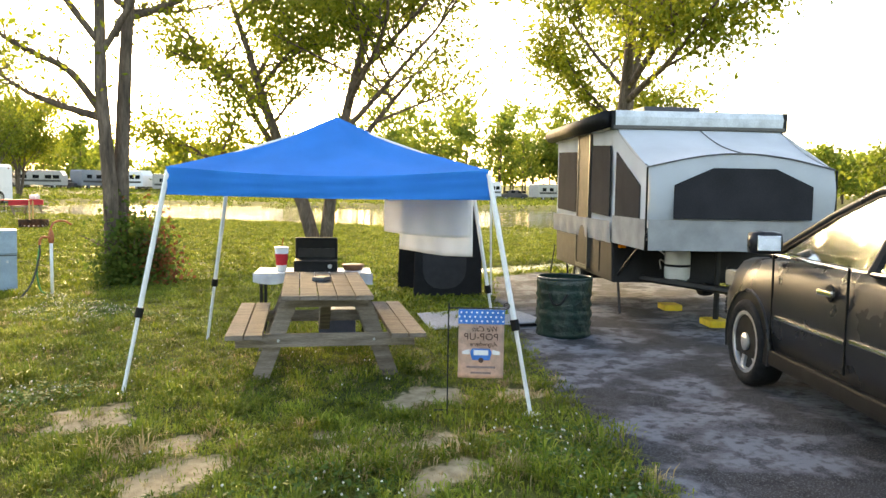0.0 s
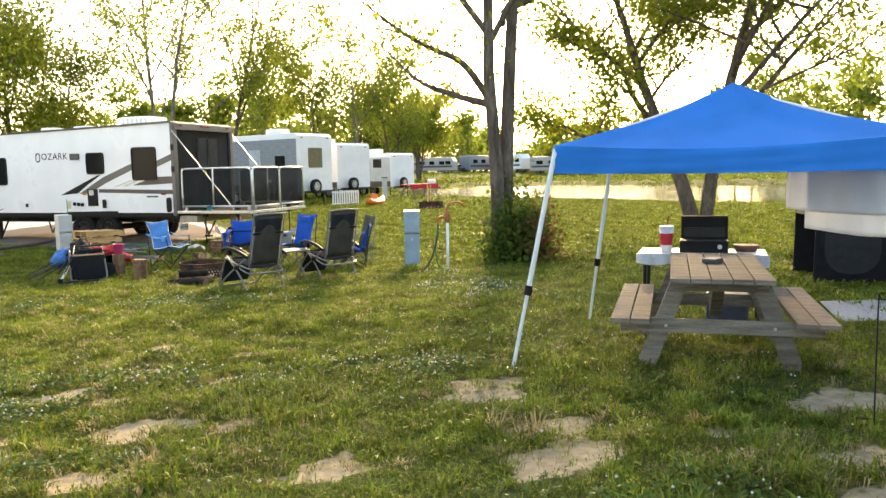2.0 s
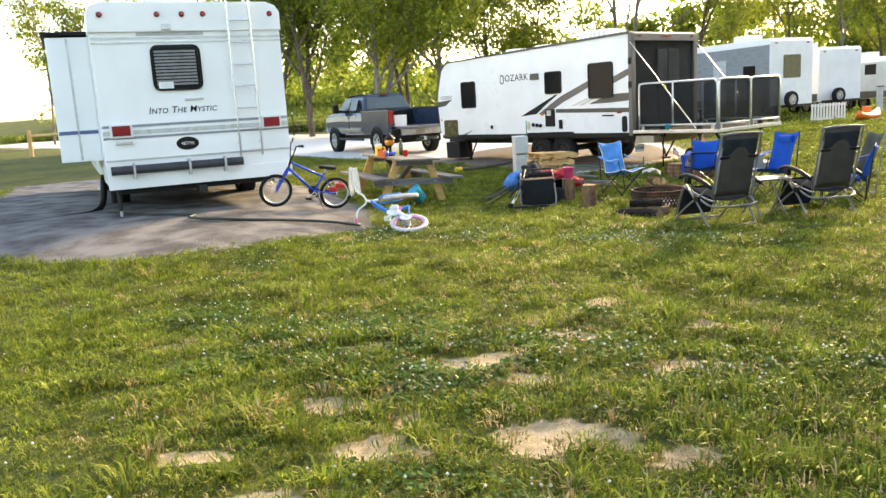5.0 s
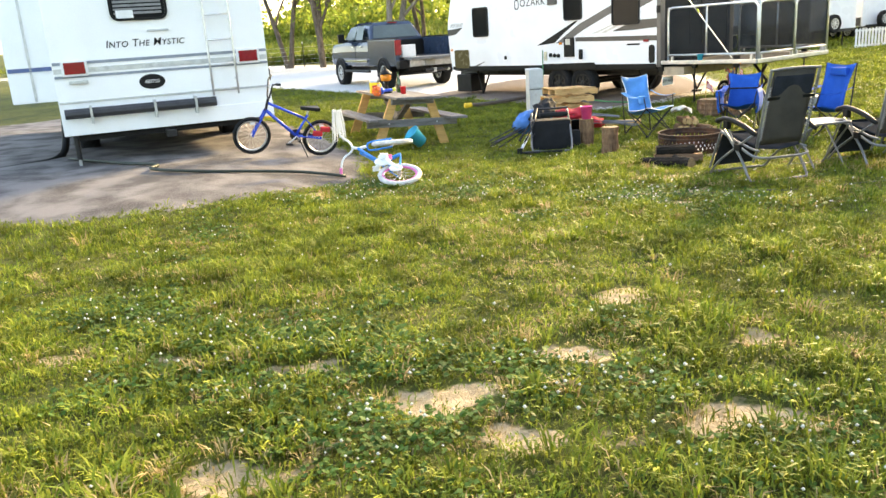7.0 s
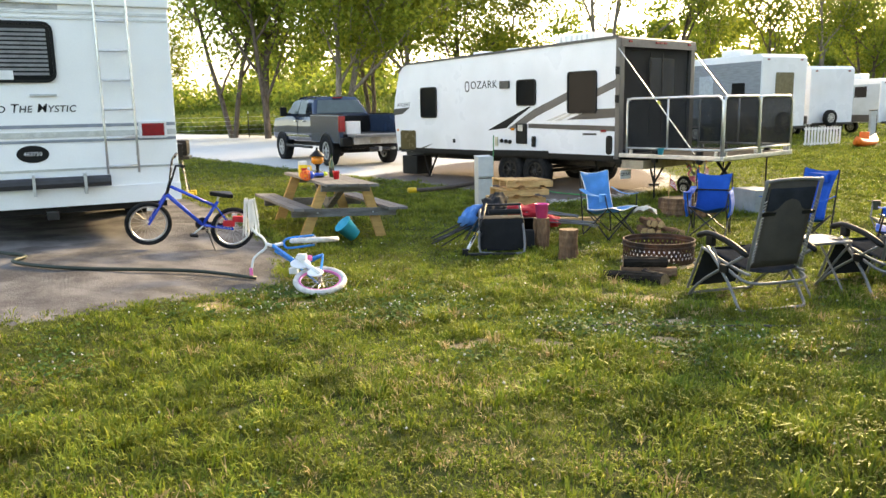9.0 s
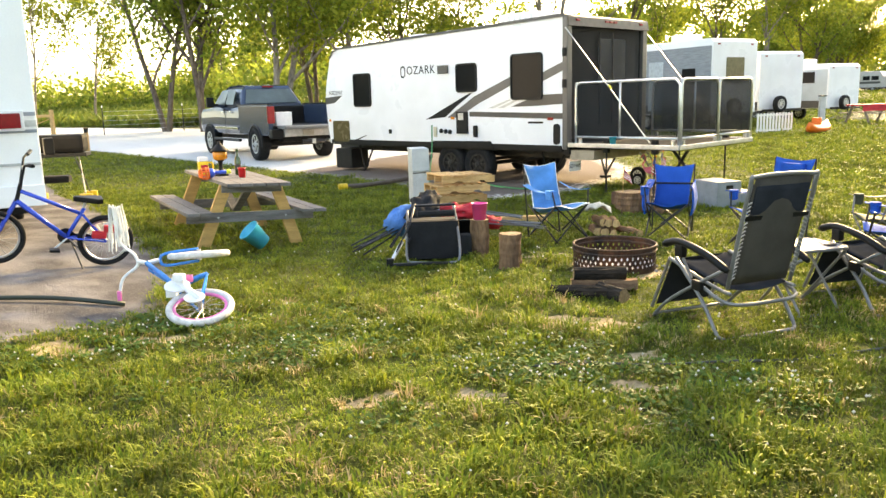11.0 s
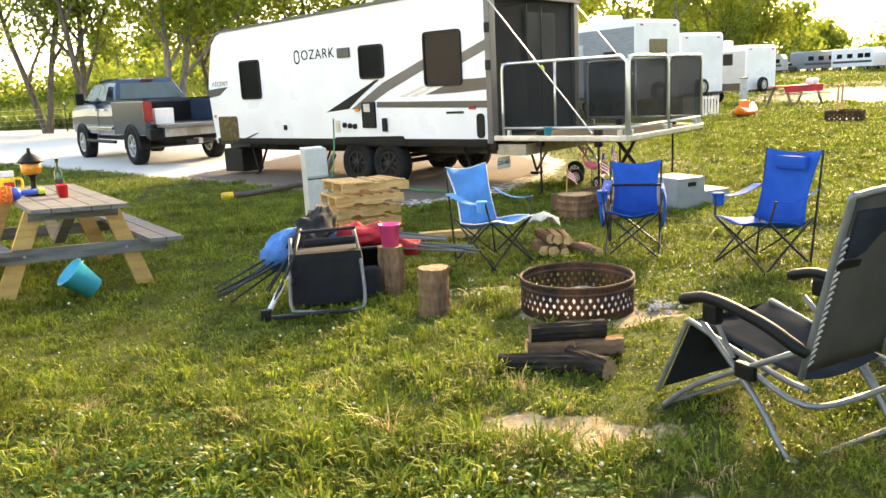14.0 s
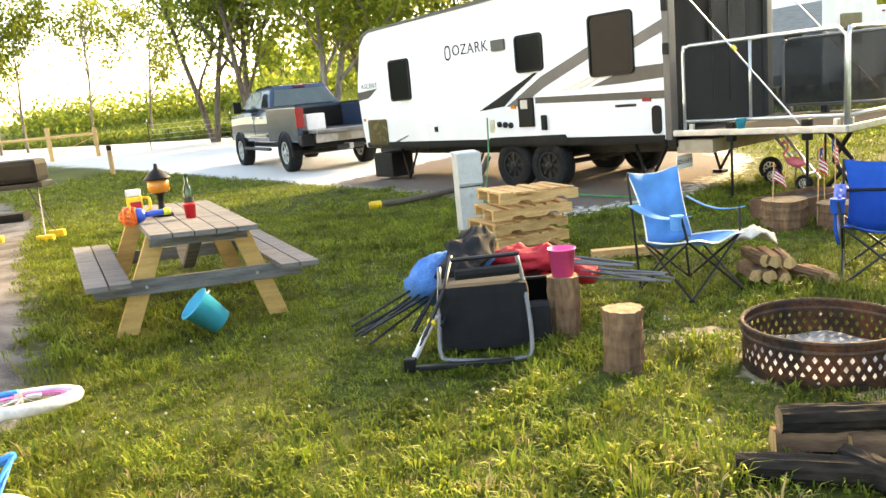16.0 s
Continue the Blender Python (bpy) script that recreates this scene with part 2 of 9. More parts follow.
def inside(poly, x, y):
    """Which of the points lie in the polygon."""
    r = np.zeros(x.shape, bool)
    for (x0, y0), (x1, y1) in zip(poly, poly[1:] + poly[:1]):
        if y0 != y1:
            r ^= ((y0 > y) != (y1 > y)) & (x < (x1 - x0) * (y - y0) / (y1 - y0) + x0)
    return r


def edge_distance(poly, x, y):
    """How far the points lie inside (positive) the polygon."""
    d = np.full(x.shape, 1e9)
    for (x0, y0), (x1, y1) in zip(poly, poly[1:] + poly[:1]):
        l2 = (x1 - x0) ** 2 + (y1 - y0) ** 2
        t = np.clip(((x - x0) * (x1 - x0) + (y - y0) * (y1 - y0)) / l2, 0, 1)
        d = np.minimum(d, np.hypot(x - x0 - t * (x1 - x0), y - y0 - t * (y1 - y0)))
    return np.where(inside(poly, x, y), d, -d)


# ---- the ground ----
LAKE = [(17, 46), (20, 42.5), (25, 32), (29, 26), (34, 20.5), (44, 6), (60, -20), (110, -40), (104, 8), (64, 42), (47, 58), (35.5, 72), (27, 64), (21, 53)]
INLET = [(13.3, 8.3), (14.6, 7.7), (17.6, 6.9), (19.6, 6.7), (19.4, 7.9), (16.6, 8.6), (14.4, 8.9)]
CAMPER_PAD = [(-4.8, 8.0), (-4.0, 7.95), (-2.9, 8.55), (-2.3, 9.3), (-1.75, 10.1), (-1.62, 10.5), (-2.1, 11.9), (-4.5, 15.0), (-8.5, 20.5), (-12, 24), (-15, 20), (-9.5, 12.5), (-6.4, 8.5)]
ASPHALT = [(4.0, -1.2), (5.3, 0.26), (6.6, 1.6), (7.99, 3.04), (10.25, 5.06), (13.0, 7.3), (14.5, 7.2), (15.5, 5.0), (9.0, -3.5), (6.0, -6.5), (2.0, -9.0)]
GRAVEL = [(-0.9, 19.9), (-10.6, 28.7), (-30, 46), (-60, 72), (-62, 84), (-21, 55), (-9, 45), (-1, 38), (3, 30), (3.9, 21.6), (3.1, 19.4), (2.2, 17.9), (0.7, 17.4)]
# gravel coloured dark brown below the trailer, in place of its shade
TRAILER_SHADE = [(-1.0, 20.0), (-3.8, 22.6), (-1.0, 28.0), (2.6, 28.0), (3.7, 21.6), (2.9, 19.4), (2.0, 18.1), (0.7, 17.6)]
# bare patches: x, y, radius along x, radius along y
BARE = [(0.53, 4.64, .36, .17), (-0.16, 3.95, .26, .16), (1.34, 6.08, .34, .16), (1.11, 5.17, .2, .12), (1.79, 4.56, .28, .15), (1.98, 5.49, .16, .14), (0.99, 4.31, .3, .1), (-0.28, 4.89, .22, .08),
        (-0.99, 4.98, .26, .09), (-1.66, 5.01, .2, .08), (1.48, 6.86, .1, .06), (1.11, 3.57, .34, .2), (1.73, 3.36, .26, .14), (0.80, 2.72, .34, .14), (0.28, 3.37, .34, .16), (0.02, 2.83, .24, .14), (-0.61, 3.18, .25, .09),
        (-0.92, 2.44, .2, .12), (2.06, 2.45, .25, .1), (3.36, 3.25, .34, .2), (3.45, 2.40, .34, .22), (3.32, 1.88, .4, .2), (1.94, 2.23, .35, .14), (0.95, 3.52, .3, .16), (5.48, 2.04, .4, .3), (4.61, 1.14, .4, .2), (4.21, 0.70, .4, .16),
        (4.29, 1.79, .2, .12), (3.01, 1.72, .25, .12), (1.66, 10.2, .3, .12), (2.03, 10.03, .3, .12), (1.96, 8.83, .24, .11), (1.11, 8.63, .28, .12), (0.56, 8.60, .3, .1), (2.13, 9.36, .2, .1), (1.64, 12.8, .42, .12), (2.55, 12.0, .45, .25),
        (2.31, 12.24, .46, .46), (-1.3, 9.75, .3, .12), (-1.75, 9.4, .3, .2), (6.0, 1.55, .3, .2),
        (3.48, 3.53, 0.3, 0.18), (3.37, 1.97, 0.31, 0.2), (3.06, 1.97, 0.23, 0.11), (4.33, 1.83, 0.13, 0.1), (5.52, 2.0, 0.17, 0.16), (4.2, 0.71, 0.18, 0.21), (4.53, 1.13, 0.12, 0.1), (3.52, 2.5, 0.17, 0.1), (0.22, 3.34, 0.26, 0.12), (-0.03, 2.84, 0.17, 0.1), (0.75, 2.77, 0.2, 0.12), (-1.0, 2.5, 0.18, 0.13), (1.73, 4.5, 0.16, 0.1), (0.34, 3.72, 0.1, 0.1)]


def height(x, y):
    x, y = np.asarray(x, float), np.asarray(y, float)
    z = np.interp(y, [0, 13, 22, 33], [0, -.2, -.11, .03])
    z = z + .3 * smooth01(1.3, 3.8, -x) * smooth01(7, 10, y) * (1 - smooth01(14, 20, y))
    d = edge_distance(LAKE, x, y)
    z = z - 0.75 * smooth01(-5.0, 1.5, d)
    z = z - 0.25 * smooth01(-0.5, 0.3, edge_distance(INLET, x, y))
    far = np.clip(edge_distance([(-900, 100), (20, 92), (40, 90), (78, 104), (110, 78), (170, 35), (900, -50), (900, 900), (-900, 900)], x, y), 0, None)
    z = z + 0.7 * smooth01(0, 16, far) + 5.0 * smooth01(60, 400, far)
    z = z + 2.6 * smooth01(0, 30, edge_distance([(-15, 58), (-23, 61), (-62, 90), (-300, 190), (-300, 400), (-60, 300), (0, 110), (6, 66)], x, y))
    return z


def gz(x, y):
    return float(height(np.array([x]), np.array([y]))[0])


def steps(stops):
    out = []
    for (a, da), (b, _) in zip(stops, stops[1:]):
        out += list(np.arange(a, b - 1e-6, da))
    return np.array(out + [stops[-1][0]])


def rough(x, y, s, seed=0):
    """Cheap smooth noise over the plane, about -1 to 1."""
    r = np.random.RandomState(seed)
    out = np.zeros_like(x)
    for q in range(7):
        a, p, f = r.uniform(0, 6.28), r.uniform(0, 6.28), s * r.uniform(0.6, 1.8)
        out += np.sin((x * math.cos(a) + y * math.sin(a)) * f + p + 0.8 * np.sin(y * f * 0.6 + q))
    return out / 4


def bare(x, y):
    d = np.full(x.shape, -1.0)
    wx, wy = x + 0.10 * rough(x, y, 9, 5), y + 0.07 * rough(x, y, 11, 6)
    for cx, cy, rx, ry in BARE:
        d = np.maximum(d, 1.08 - np.hypot((wx - cx) / rx, (wy - cy) / ry))
    return np.clip(d * 1.3 + 0.22 + 0.28 * rough(x, y, 13, 7) + 0.18 * rough(x, y, 34, 8), 0, 1)


def ground_material():
    m = bpy.data.materials.new("lawn_gravel_asphalt")
    m.use_nodes = True
    n, k = m.node_tree.nodes, m.node_tree.links
    bs = n["Principled BSDF"]
    bs.inputs["Roughness"].default_value = 0.95
    bs.inputs["Specular IOR Level"].default_value = 0.15
    tc = n.new("ShaderNodeTexCoord")

    def nz(s, d=5):
        t = n.new("ShaderNodeTexNoise")
        t.inputs["Scale"].default_value, t.inputs["Detail"].default_value = s, d
        k.new(tc.outputs["Object"], t.inputs["Vector"])
        return t.outputs["Fac"]

    def rng(v, a, b, c=0.0, d=1.0):
        t = n.new("ShaderNodeMapRange")
        for key, q in (("From Min", a), ("From Max", b), ("To Min", c), ("To Max", d)):
            t.inputs[key].default_value = q
        k.new(v, t.inputs["Value"])
        return t.outputs[0]

    def mixc(f, a, b):
        t = n.new("ShaderNodeMix")
        t.data_type = "RGBA"
        k.new(f, t.inputs["Factor"])
        for key, q in (("A", a), ("B", b)):
            if isinstance(q, tuple):
                t.inputs[key].default_value = (*q, 1)
            else:
                k.new(q, t.inputs[key])
        return t.outputs["Result"]

    def add(a, b):
        t = n.new("ShaderNodeMath")
        t.operation = "ADD"
        k.new(a, t.inputs[0])
        k.new(b, t.inputs[1])
        return t.outputs[0]

    def attr(name, wobble):
        t = n.new("ShaderNodeAttribute")
        t.attribute_name = name
        return rng(add(t.outputs["Fac"], wobble), 0.40, 0.62)
    coarse, mid, fine, grit = nz(0.35), nz(2.2), nz(14), nz(90, 3)
    wob = rng(nz(11), 0.3, 0.7, -0.24, 0.24)
    grass = mixc(rng(mid, 0.35, 0.65), (0.042, 0.055, 0.013), (0.085, 0.095, 0.019))
    grass = mixc(rng(coarse, 0.4, 0.65), grass, (0.105, 0.112, 0.023))
    grass = mixc(rng(fine, 0.45, 0.7, 0, 0.6), grass, (0.022, 0.028, 0.010))
    dirt = mixc(rng(fine, 0.35, 0.65), (0.46, 0.365, 0.235), (0.31, 0.235, 0.14))
    gravel = mixc(rng(grit, 0.35, 0.65), (0.72, 0.70, 0.66), (0.50, 0.485, 0.46))
    asphalt = mixc(rng(nz(1.6), 0.44, 0.56), (0.165, 0.175, 0.205), (0.040, 0.041, 0.046))
    asphalt = mixc(rng(nz(5.5), 0.52, 0.60, 0, 0.75), asphalt, (0.022, 0.022, 0.024))
    asphalt = mixc(rng(fine, 0.5, 0.62, 0, 0.5), asphalt, (0.035, 0.033, 0.032))
    asphalt = mixc(rng(grit, 0.5, 0.72, 0, 0.7), asphalt, (0.16, 0.165, 0.18))
    pad = mixc(rng(mid, 0.38, 0.62), (0.20, 0.185, 0.18), (0.075, 0.068, 0.066))
    pad = mixc(rng(grit, 0.5, 0.75, 0, 0.6), pad, (0.27, 0.255, 0.24))
    c = mixc(attr("bare", wob), grass, dirt)
    c = mixc(attr("gravel", wob), c, gravel)
    # shade under the trailer, put into the ground colour as brown
    c = mixc(attr("trailer_shade", wob), c, mixc(rng(grit, 0.4, 0.65), (0.19, 0.155, 0.135), (0.115, 0.09, 0.078)))
    c = mixc(attr("asphalt", wob), c, asphalt)
    c = mixc(attr("pad", wob), c, pad)
    c = mixc(attr("mud", wob), c, (0.10, 0.085, 0.06))
    k.new(c, bs.inputs["Base Color"])
    bp = n.new("ShaderNodeBump")
    bp.inputs["Strength"].default_value, bp.inputs["Distance"].default_value = 0.7, 0.02
    k.new(add(grit, fine), bp.inputs["Height"])
    k.new(bp.outputs[0], bs.inputs["Normal"])
    return m


def build_ground():
    xs = steps([(-1500, 200), (-300, 25), (-100, 6), (-40, 1.5), (-16, 0.35), (-7, 0.1), (9, 0.2), (22, 0.7), (46, 2), (120, 8), (220, 40), (600, 300), (1500, 1)])
    ys = steps([(-900, 200), (-100, 12), (-16, 1.0), (-4, 0.1), (16, 0.25), (34, 0.8), (60, 2), (120, 6), (240, 40), (600, 300), (1500, 1)])
    X, Y = np.meshgrid(xs, ys, indexing="ij")
    nx, ny = X.shape
    Z = height(X, Y)
    near = (np.abs(X) < 30) & (Y < 60)
    Z = Z + np.where(near, 0.018 * rough(X, Y, 2.2, 1) + 0.008 * rough(X, Y, 9, 2), 0)
    b = bare(X, Y)
    Z = Z - 0.012 * np.clip(b * 2, 0, 1)
    idx = np.arange(nx * ny).reshape(nx, ny)
    faces = np.stack([idx[:-1, :-1], idx[1:, :-1], idx[1:, 1:], idx[:-1, 1:]], -1).reshape(-1, 4)
    me = bpy.data.meshes.new("ground")
    me.vertices.add(nx * ny)
    me.vertices.foreach_set("co", np.stack([X, Y, Z], -1).ravel())
    me.loops.add(faces.size)
    me.loops.foreach_set("vertex_index", faces.ravel())
    me.polygons.add(len(faces))
    me.polygons.foreach_set("loop_start", np.arange(len(faces)) * 4)
    me.polygons.foreach_set("use_smooth", np.ones(len(faces), bool))
    me.update(calc_edges=True)
    soft = lambda poly, w: np.clip(0.5 + edge_distance(poly, X, Y) / (2 * w), 0, 1)
    for name, v in (("bare", b), ("gravel", soft(GRAVEL, 0.5)), ("trailer_shade", soft(TRAILER_SHADE, 0.5)), ("asphalt", soft(ASPHALT, 0.35)), ("pad", soft(CAMPER_PAD, 0.3)),
                    ("mud", np.maximum(np.clip(0.5 + (edge_distance(LAKE, X, Y) + 1.5) / 2, 0, 1), soft(INLET, 0.4)))):
        me.attributes.new(name, "FLOAT", "POINT").data.foreach_set("value", v.ravel())
    me.materials.append(ground_material())
    return tagged(new("ground", me), "worn green lawn with bare tan patches, gravel drive and grey asphalt pads", "ground", kind="structure")


build_ground()


def water_material():
    m = mat("pond_water", (0.075, 0.085, 0.040), 0.08, 0, 0.25, 0.5, 0.03, 0.06, fine=3.0)
    return m


for name, poly, z, lab in (("water", LAKE, -0.33, "still pond reflecting the pale sky and far trees"), ("water", INLET, -0.185, "narrow shallow inlet of water in the lawn")):
    bm = bmesh.new()
    c = Vector((sum(p[0] for p in poly) / len(poly), sum(p[1] for p in poly) / len(poly), 0))
    grow = 1.12 if poly is LAKE else 1.1
    f = bm.faces.new([bm.verts.new((c.x + (p[0] - c.x) * grow, c.y + (p[1] - c.y) * grow, z)) for p in poly])
    bmesh.ops.recalc_face_normals(bm, faces=[f])
    if f.normal.z < 0:
        f.normal_flip()
    tagged(part(name, bm, water_material()), lab, "water", kind="structure")


# ---- the travel trailer with its ramp down ----
def wheel(parent, c, r, w, axis_y=True, rim=None, spokes=8, hub=0.55, name="wheel"):
    """A tyre and its rim, as wheel > tyre, rim."""
    rot = Matrix.Translation(c) @ Matrix.Rotation(math.radians(90), 4, "X") if axis_y else Matrix.Translation(c) @ Matrix.Rotation(math.radians(90), 4, "Y")
    h = w / 2
    e = new(name)
    e.empty_display_size = 0.1
    e.parent = parent
    prof = [(hub * r, -h * 0.8), (r * 0.86, -h), (r * 0.97, -h * 0.8), (r, -h * 0.35), (r, h * 0.35), (r * 0.97, h * 0.8), (r * 0.86, h), (hub * r, h * 0.8)]
    bm = bmesh.new()
    rings = [[bm.verts.new(rot @ Vector((a * math.cos(2 * math.pi * j / 28), a * math.sin(2 * math.pi * j / 28), b))) for j in range(28)] for a, b in prof]
    for a, b in zip(rings, rings[1:] + rings[:1]):
        for j in range(28):
            bm.faces.new((a[j], a[(j + 1) % 28], b[(j + 1) % 28], b[j]))
    bmesh.ops.recalc_face_normals(bm, faces=bm.faces)
    part("tyre", bm, RUBBER, e, smooth=True)
    bm = bmesh.new()
    part("rim_barrel", lathed([(hub * r * 0.98, -h * 0.55), (hub * r, -h * 0.5), (hub * r, h * 0.5), (hub * r * 0.98, h * 0.55)], 24, rot), BLACK, e)
    for s in (-1, 1):
        for q in range(spokes):
            m = rot @ Matrix.Rotation(2 * math.pi * q / spokes, 4, "Z")
            box(bm, (hub * r * 0.55, 0, s * h * 0.62), (hub * r * 0.85, hub * r * 0.22, h * 0.2), m)
        lathe(bm, [(hub * r * 0.3, s * h * 0.5 - 0.01), (hub * r * 0.3, s * h * 0.85), (hub * r * 0.18, s * h * 0.95)], 12, rot)
        ring = [[bm.verts.new(rot @ Vector((a * math.cos(2 * math.pi * j / 24), a * math.sin(2 * math.pi * j / 24), b))) for j in range(24)] for a, b in ((hub * r * 1.04, s * h * 0.55), (hub * r * 1.06, s * h * 0.84), (hub * r * 0.93, s * h * 0.84), (hub * r * 0.9, s * h * 0.55))]
        for a, b in zip(ring, ring[1:]):
            for j in range(24):
                bm.faces.new((a[j], a[(j + 1) % 24], b[(j + 1) % 24], b[j]))
    part("rim", bm, rim or DARKSTEEL, e)
    return e


def wall_window(parent, s0, s1, z0, z1, y, r=0.07, out=1):
    """A flush window in a side wall: a frame with a tinted pane."""
    w, h, cx, cz = abs(s1 - s0), z1 - z0, (s0 + s1) / 2, (z0 + z1) / 2
    e = new("window")
    e.parent = parent
    part("frame", ring_frame(bmesh.new(), rounded(w, h, r, cx, cz), rounded(w - 0.06, h - 0.06, r * 0.7, cx, cz), y, y + 0.03 * out), BLACK, e)
    part("pane", prismed(rounded(w - 0.056, h - 0.056, r * 0.7, cx, cz), y + 0.002 * out, y + 0.014 * out), DARKGLASS, e)
    return e


def bars(parent, m, w, h, rows, material, name="lettering"):
    """Small writing that cannot be read: plain bars."""
    bm = bmesh.new()
    for q in range(rows):
        box(bm, (0, 0, (rows / 2 - 0.5 - q) * h * 1.7), (w * (1 - 0.15 * (q % 2)), 0.004, h), m)
    return part(name, bm, material, parent)


TR = Matrix.Translation((2.2, 18.31, -0.15)) @ Matrix.Rotation(math.atan2(0.659, -0.752), 4, "Z")


def travel_trailer():
    t = thing("travel_trailer", TR, "white travel trailer with dark stripes and lowered rear ramp deck", "trailer")
    W = 2.46
    prof = [(0, 0.72), (0, 2.93), (0.05, 2.97), (6.35, 2.80), (6.52, 2.74), (6.66, 2.6), (6.86, 1.95), (6.9, 1.7), (6.86, 1.2), (6.78, 0.68)]
    # the hollow body: two side walls, roof, nose, floor
    for y0, y1 in ((-0.05, 0.0), (-W, -W + 0.05)):
        part("side_wall", prismed(prof, y0, y1), WHITE, t)
    part("roof", prismed([(0.0, 2.9), (0.0, 2.955), (6.3, 2.79), (6.3, 2.74)], -W + 0.05, -0.05), WHITE, t)
    part("nose", prismed([(6.3, 2.735), (6.3, 2.785), (6.5, 2.72), (6.63, 2.58), (6.83, 1.95), (6.87, 1.7), (6.83, 1.2), (6.75, 0.7), (6.65, 0.7), (6.72, 1.2), (6.77, 1.7), (6.73, 1.95), (6.55, 2.55), (6.45, 2.67)], -W + 0.05, -0.05), WHITE, t, "white fibreglass front cap")
    part("floor_pan", boxed((3.35, -W / 2, 0.69), (6.65, W - 0.02, 0.07)), BLACK, t)
    part("skirt", boxed((3.38, 0.006, 0.73), (6.7, 0.02, 0.09)), BLACK, t, "black lower edge trim")
    part("roof_trim", prismed([(-0.02, 2.93), (-0.02, 2.985), (6.35, 2.815), (6.54, 2.75), (6.68, 2.6), (6.65, 2.59), (6.51, 2.72), (6.35, 2.775)], 0.001, 0.03), GREYBAND, t)
    part("partition", boxed((2.6, -W / 2, 1.8), (0.05, W - 0.1, 2.15)), mat("cabin_panel", (0.25, 0.22, 0.19), 0.7), t)
    # decals lie on the wall
    dec = [([(3.48, 1.22), (2.24, 1.72), (2.16, 1.72), (2.62, 1.46), (2.9, 1.27)], BLACK),
           ([(2.85, 1.26), (2.1, 1.66), (1.19, 1.99), (1.19, 1.83), (2.0, 1.52), (2.55, 1.26)], TAUPE),
           ([(0.46, 2.03), (0.0, 2.2), (0.0, 2.05), (0.46, 1.88)], TAUPE),
           ([(2.24, 1.37), (0.01, 1.33), (0.01, 1.23), (2.24, 1.28)], GREYBAND),
           ([(1.19, 1.45), (0.55, 1.65), (0.01, 1.66), (0.01, 1.49), (0.6, 1.46)], GREYBAND),
           ([(1.75, 1.43), (1.25, 1.58), (1.16, 1.58), (1.6, 1.43)], STEEL), ([(1.52, 1.43), (1.02, 1.6), (0.93, 1.6), (1.37, 1.43)], STEEL),
           ([(6.9, 1.72), (6.25, 1.76), (6.55, 1.6), (6.88, 1.57)], GREYBAND),
           ([(6.0, 0.73), (5.45, 0.88), (5.4, 0.88), (5.85, 0.73)], GREYBAND)]
    for q, (poly, m) in enumerate(dec):
        part("stripe", prismed(poly, 0.001, 0.004 + 0.0007 * q), m, t)
    wall_window(t, 5.81, 5.21, 1.5, 2.22, 0.0)
    wall_window(t, 2.58, 2.03, 1.74, 2.28, 0.0)
    wall_window(t, 1.18, 0.45, 1.57, 2.38, 0.0)
    part("front_hatch", prismed(rounded(0.6, 0.47, 0.05, 6.34, 0.96), 0.001, 0.02), mat("bronze_panel", (0.13, 0.10, 0.045), 0.25, 0.3), t)
    part("side_vent", boxed((2.93, 0.02, 2.19), (0.28, 0.04, 0.16), bevel=0.008), GREYBAND, t)
    part("fridge_vent", boxed((2.43, 0.018, 1.16), (0.3, 0.036, 0.42), bevel=0.008), BLACK, t)
    part("vent_grille", boxed((2.45, 0.039, 1.28), (0.14, 0.01, 0.13)), STEEL, t)
    part("rear_port", prismed(rounded(0.14, 0.36, 0.06, 0.14, 0.97), 0.001, 0.02), BLACK, t)
    for s, z in ((2.9, 0.99), (2.78, 0.98), (3.03, 1.0)):
        part("port", lathed([(0.045, 0), (0.045, 0.03), (0.02, 0.04)], 12, Matrix.Translation((s, 0.0, z)) @ Matrix.Rotation(math.radians(-90), 4, "X")), BLACK, t)
    part("outlet_plate", boxed((3.2, 0.01, 0.98), (0.09, 0.02, 0.2)), mat("cream_plate", (0.6, 0.55, 0.4), 0.5), t)
    part("water_inlet", boxed((4.6, 0.015, 0.97), (0.07, 0.03, 0.09), bevel=0.01), BLACK, t)
    part("cord_inlet", boxed((2.07, 0.03, 1.0), (0.08, 0.06, 0.22), bevel=0.02), BLACK, t)
    part("marker_light", boxed((0.28, 0.012, 1.235), (0.12, 0.024, 0.05), bevel=0.006), RED, t)
    part("marker_light", boxed((2.7, 0.012, 1.25), (0.09, 0.024, 0.05), bevel=0.006), AMBER, t)
    part("marker_light", boxed((6.75, 0.012, 1.2), (0.05, 0.024, 0.05), bevel=0.006), AMBER, t)
    flip = Matrix.Rotation(math.radians(180), 4, "Z") @ Matrix.Rotation(math.radians(90), 4, "X")
    letters("lettering", "OZARK", 0.235, Matrix.Translation((3.6, 0.002, 2.205)) @ flip, BLACK, t, "black model lettering", spread=1.12)
    part("emblem", ring_frame(bmesh.new(), rounded(0.15, 0.24, 0.07, 4.14, 2.19), rounded(0.1, 0.18, 0.045, 4.14, 2.19), 0.001, 0.004), BLACK, t)
    letters("lettering", "ASCENT", 0.13, Matrix.Translation((6.5, 0.002, 1.82)) @ flip, GREYBAND, t, spread=1.15)
    bars(t, Matrix.Translation((0.62, 0.003, 1.17)), 0.34, 0.035, 1, BLACK)
    # tail frame, screen and lamps
    for y in (-0.06, -W + 0.06):
        part("rear_post", boxed((-0.03, y, 1.83), (0.1, 0.14, 2.25), bevel=0.015), TAUPE, t)
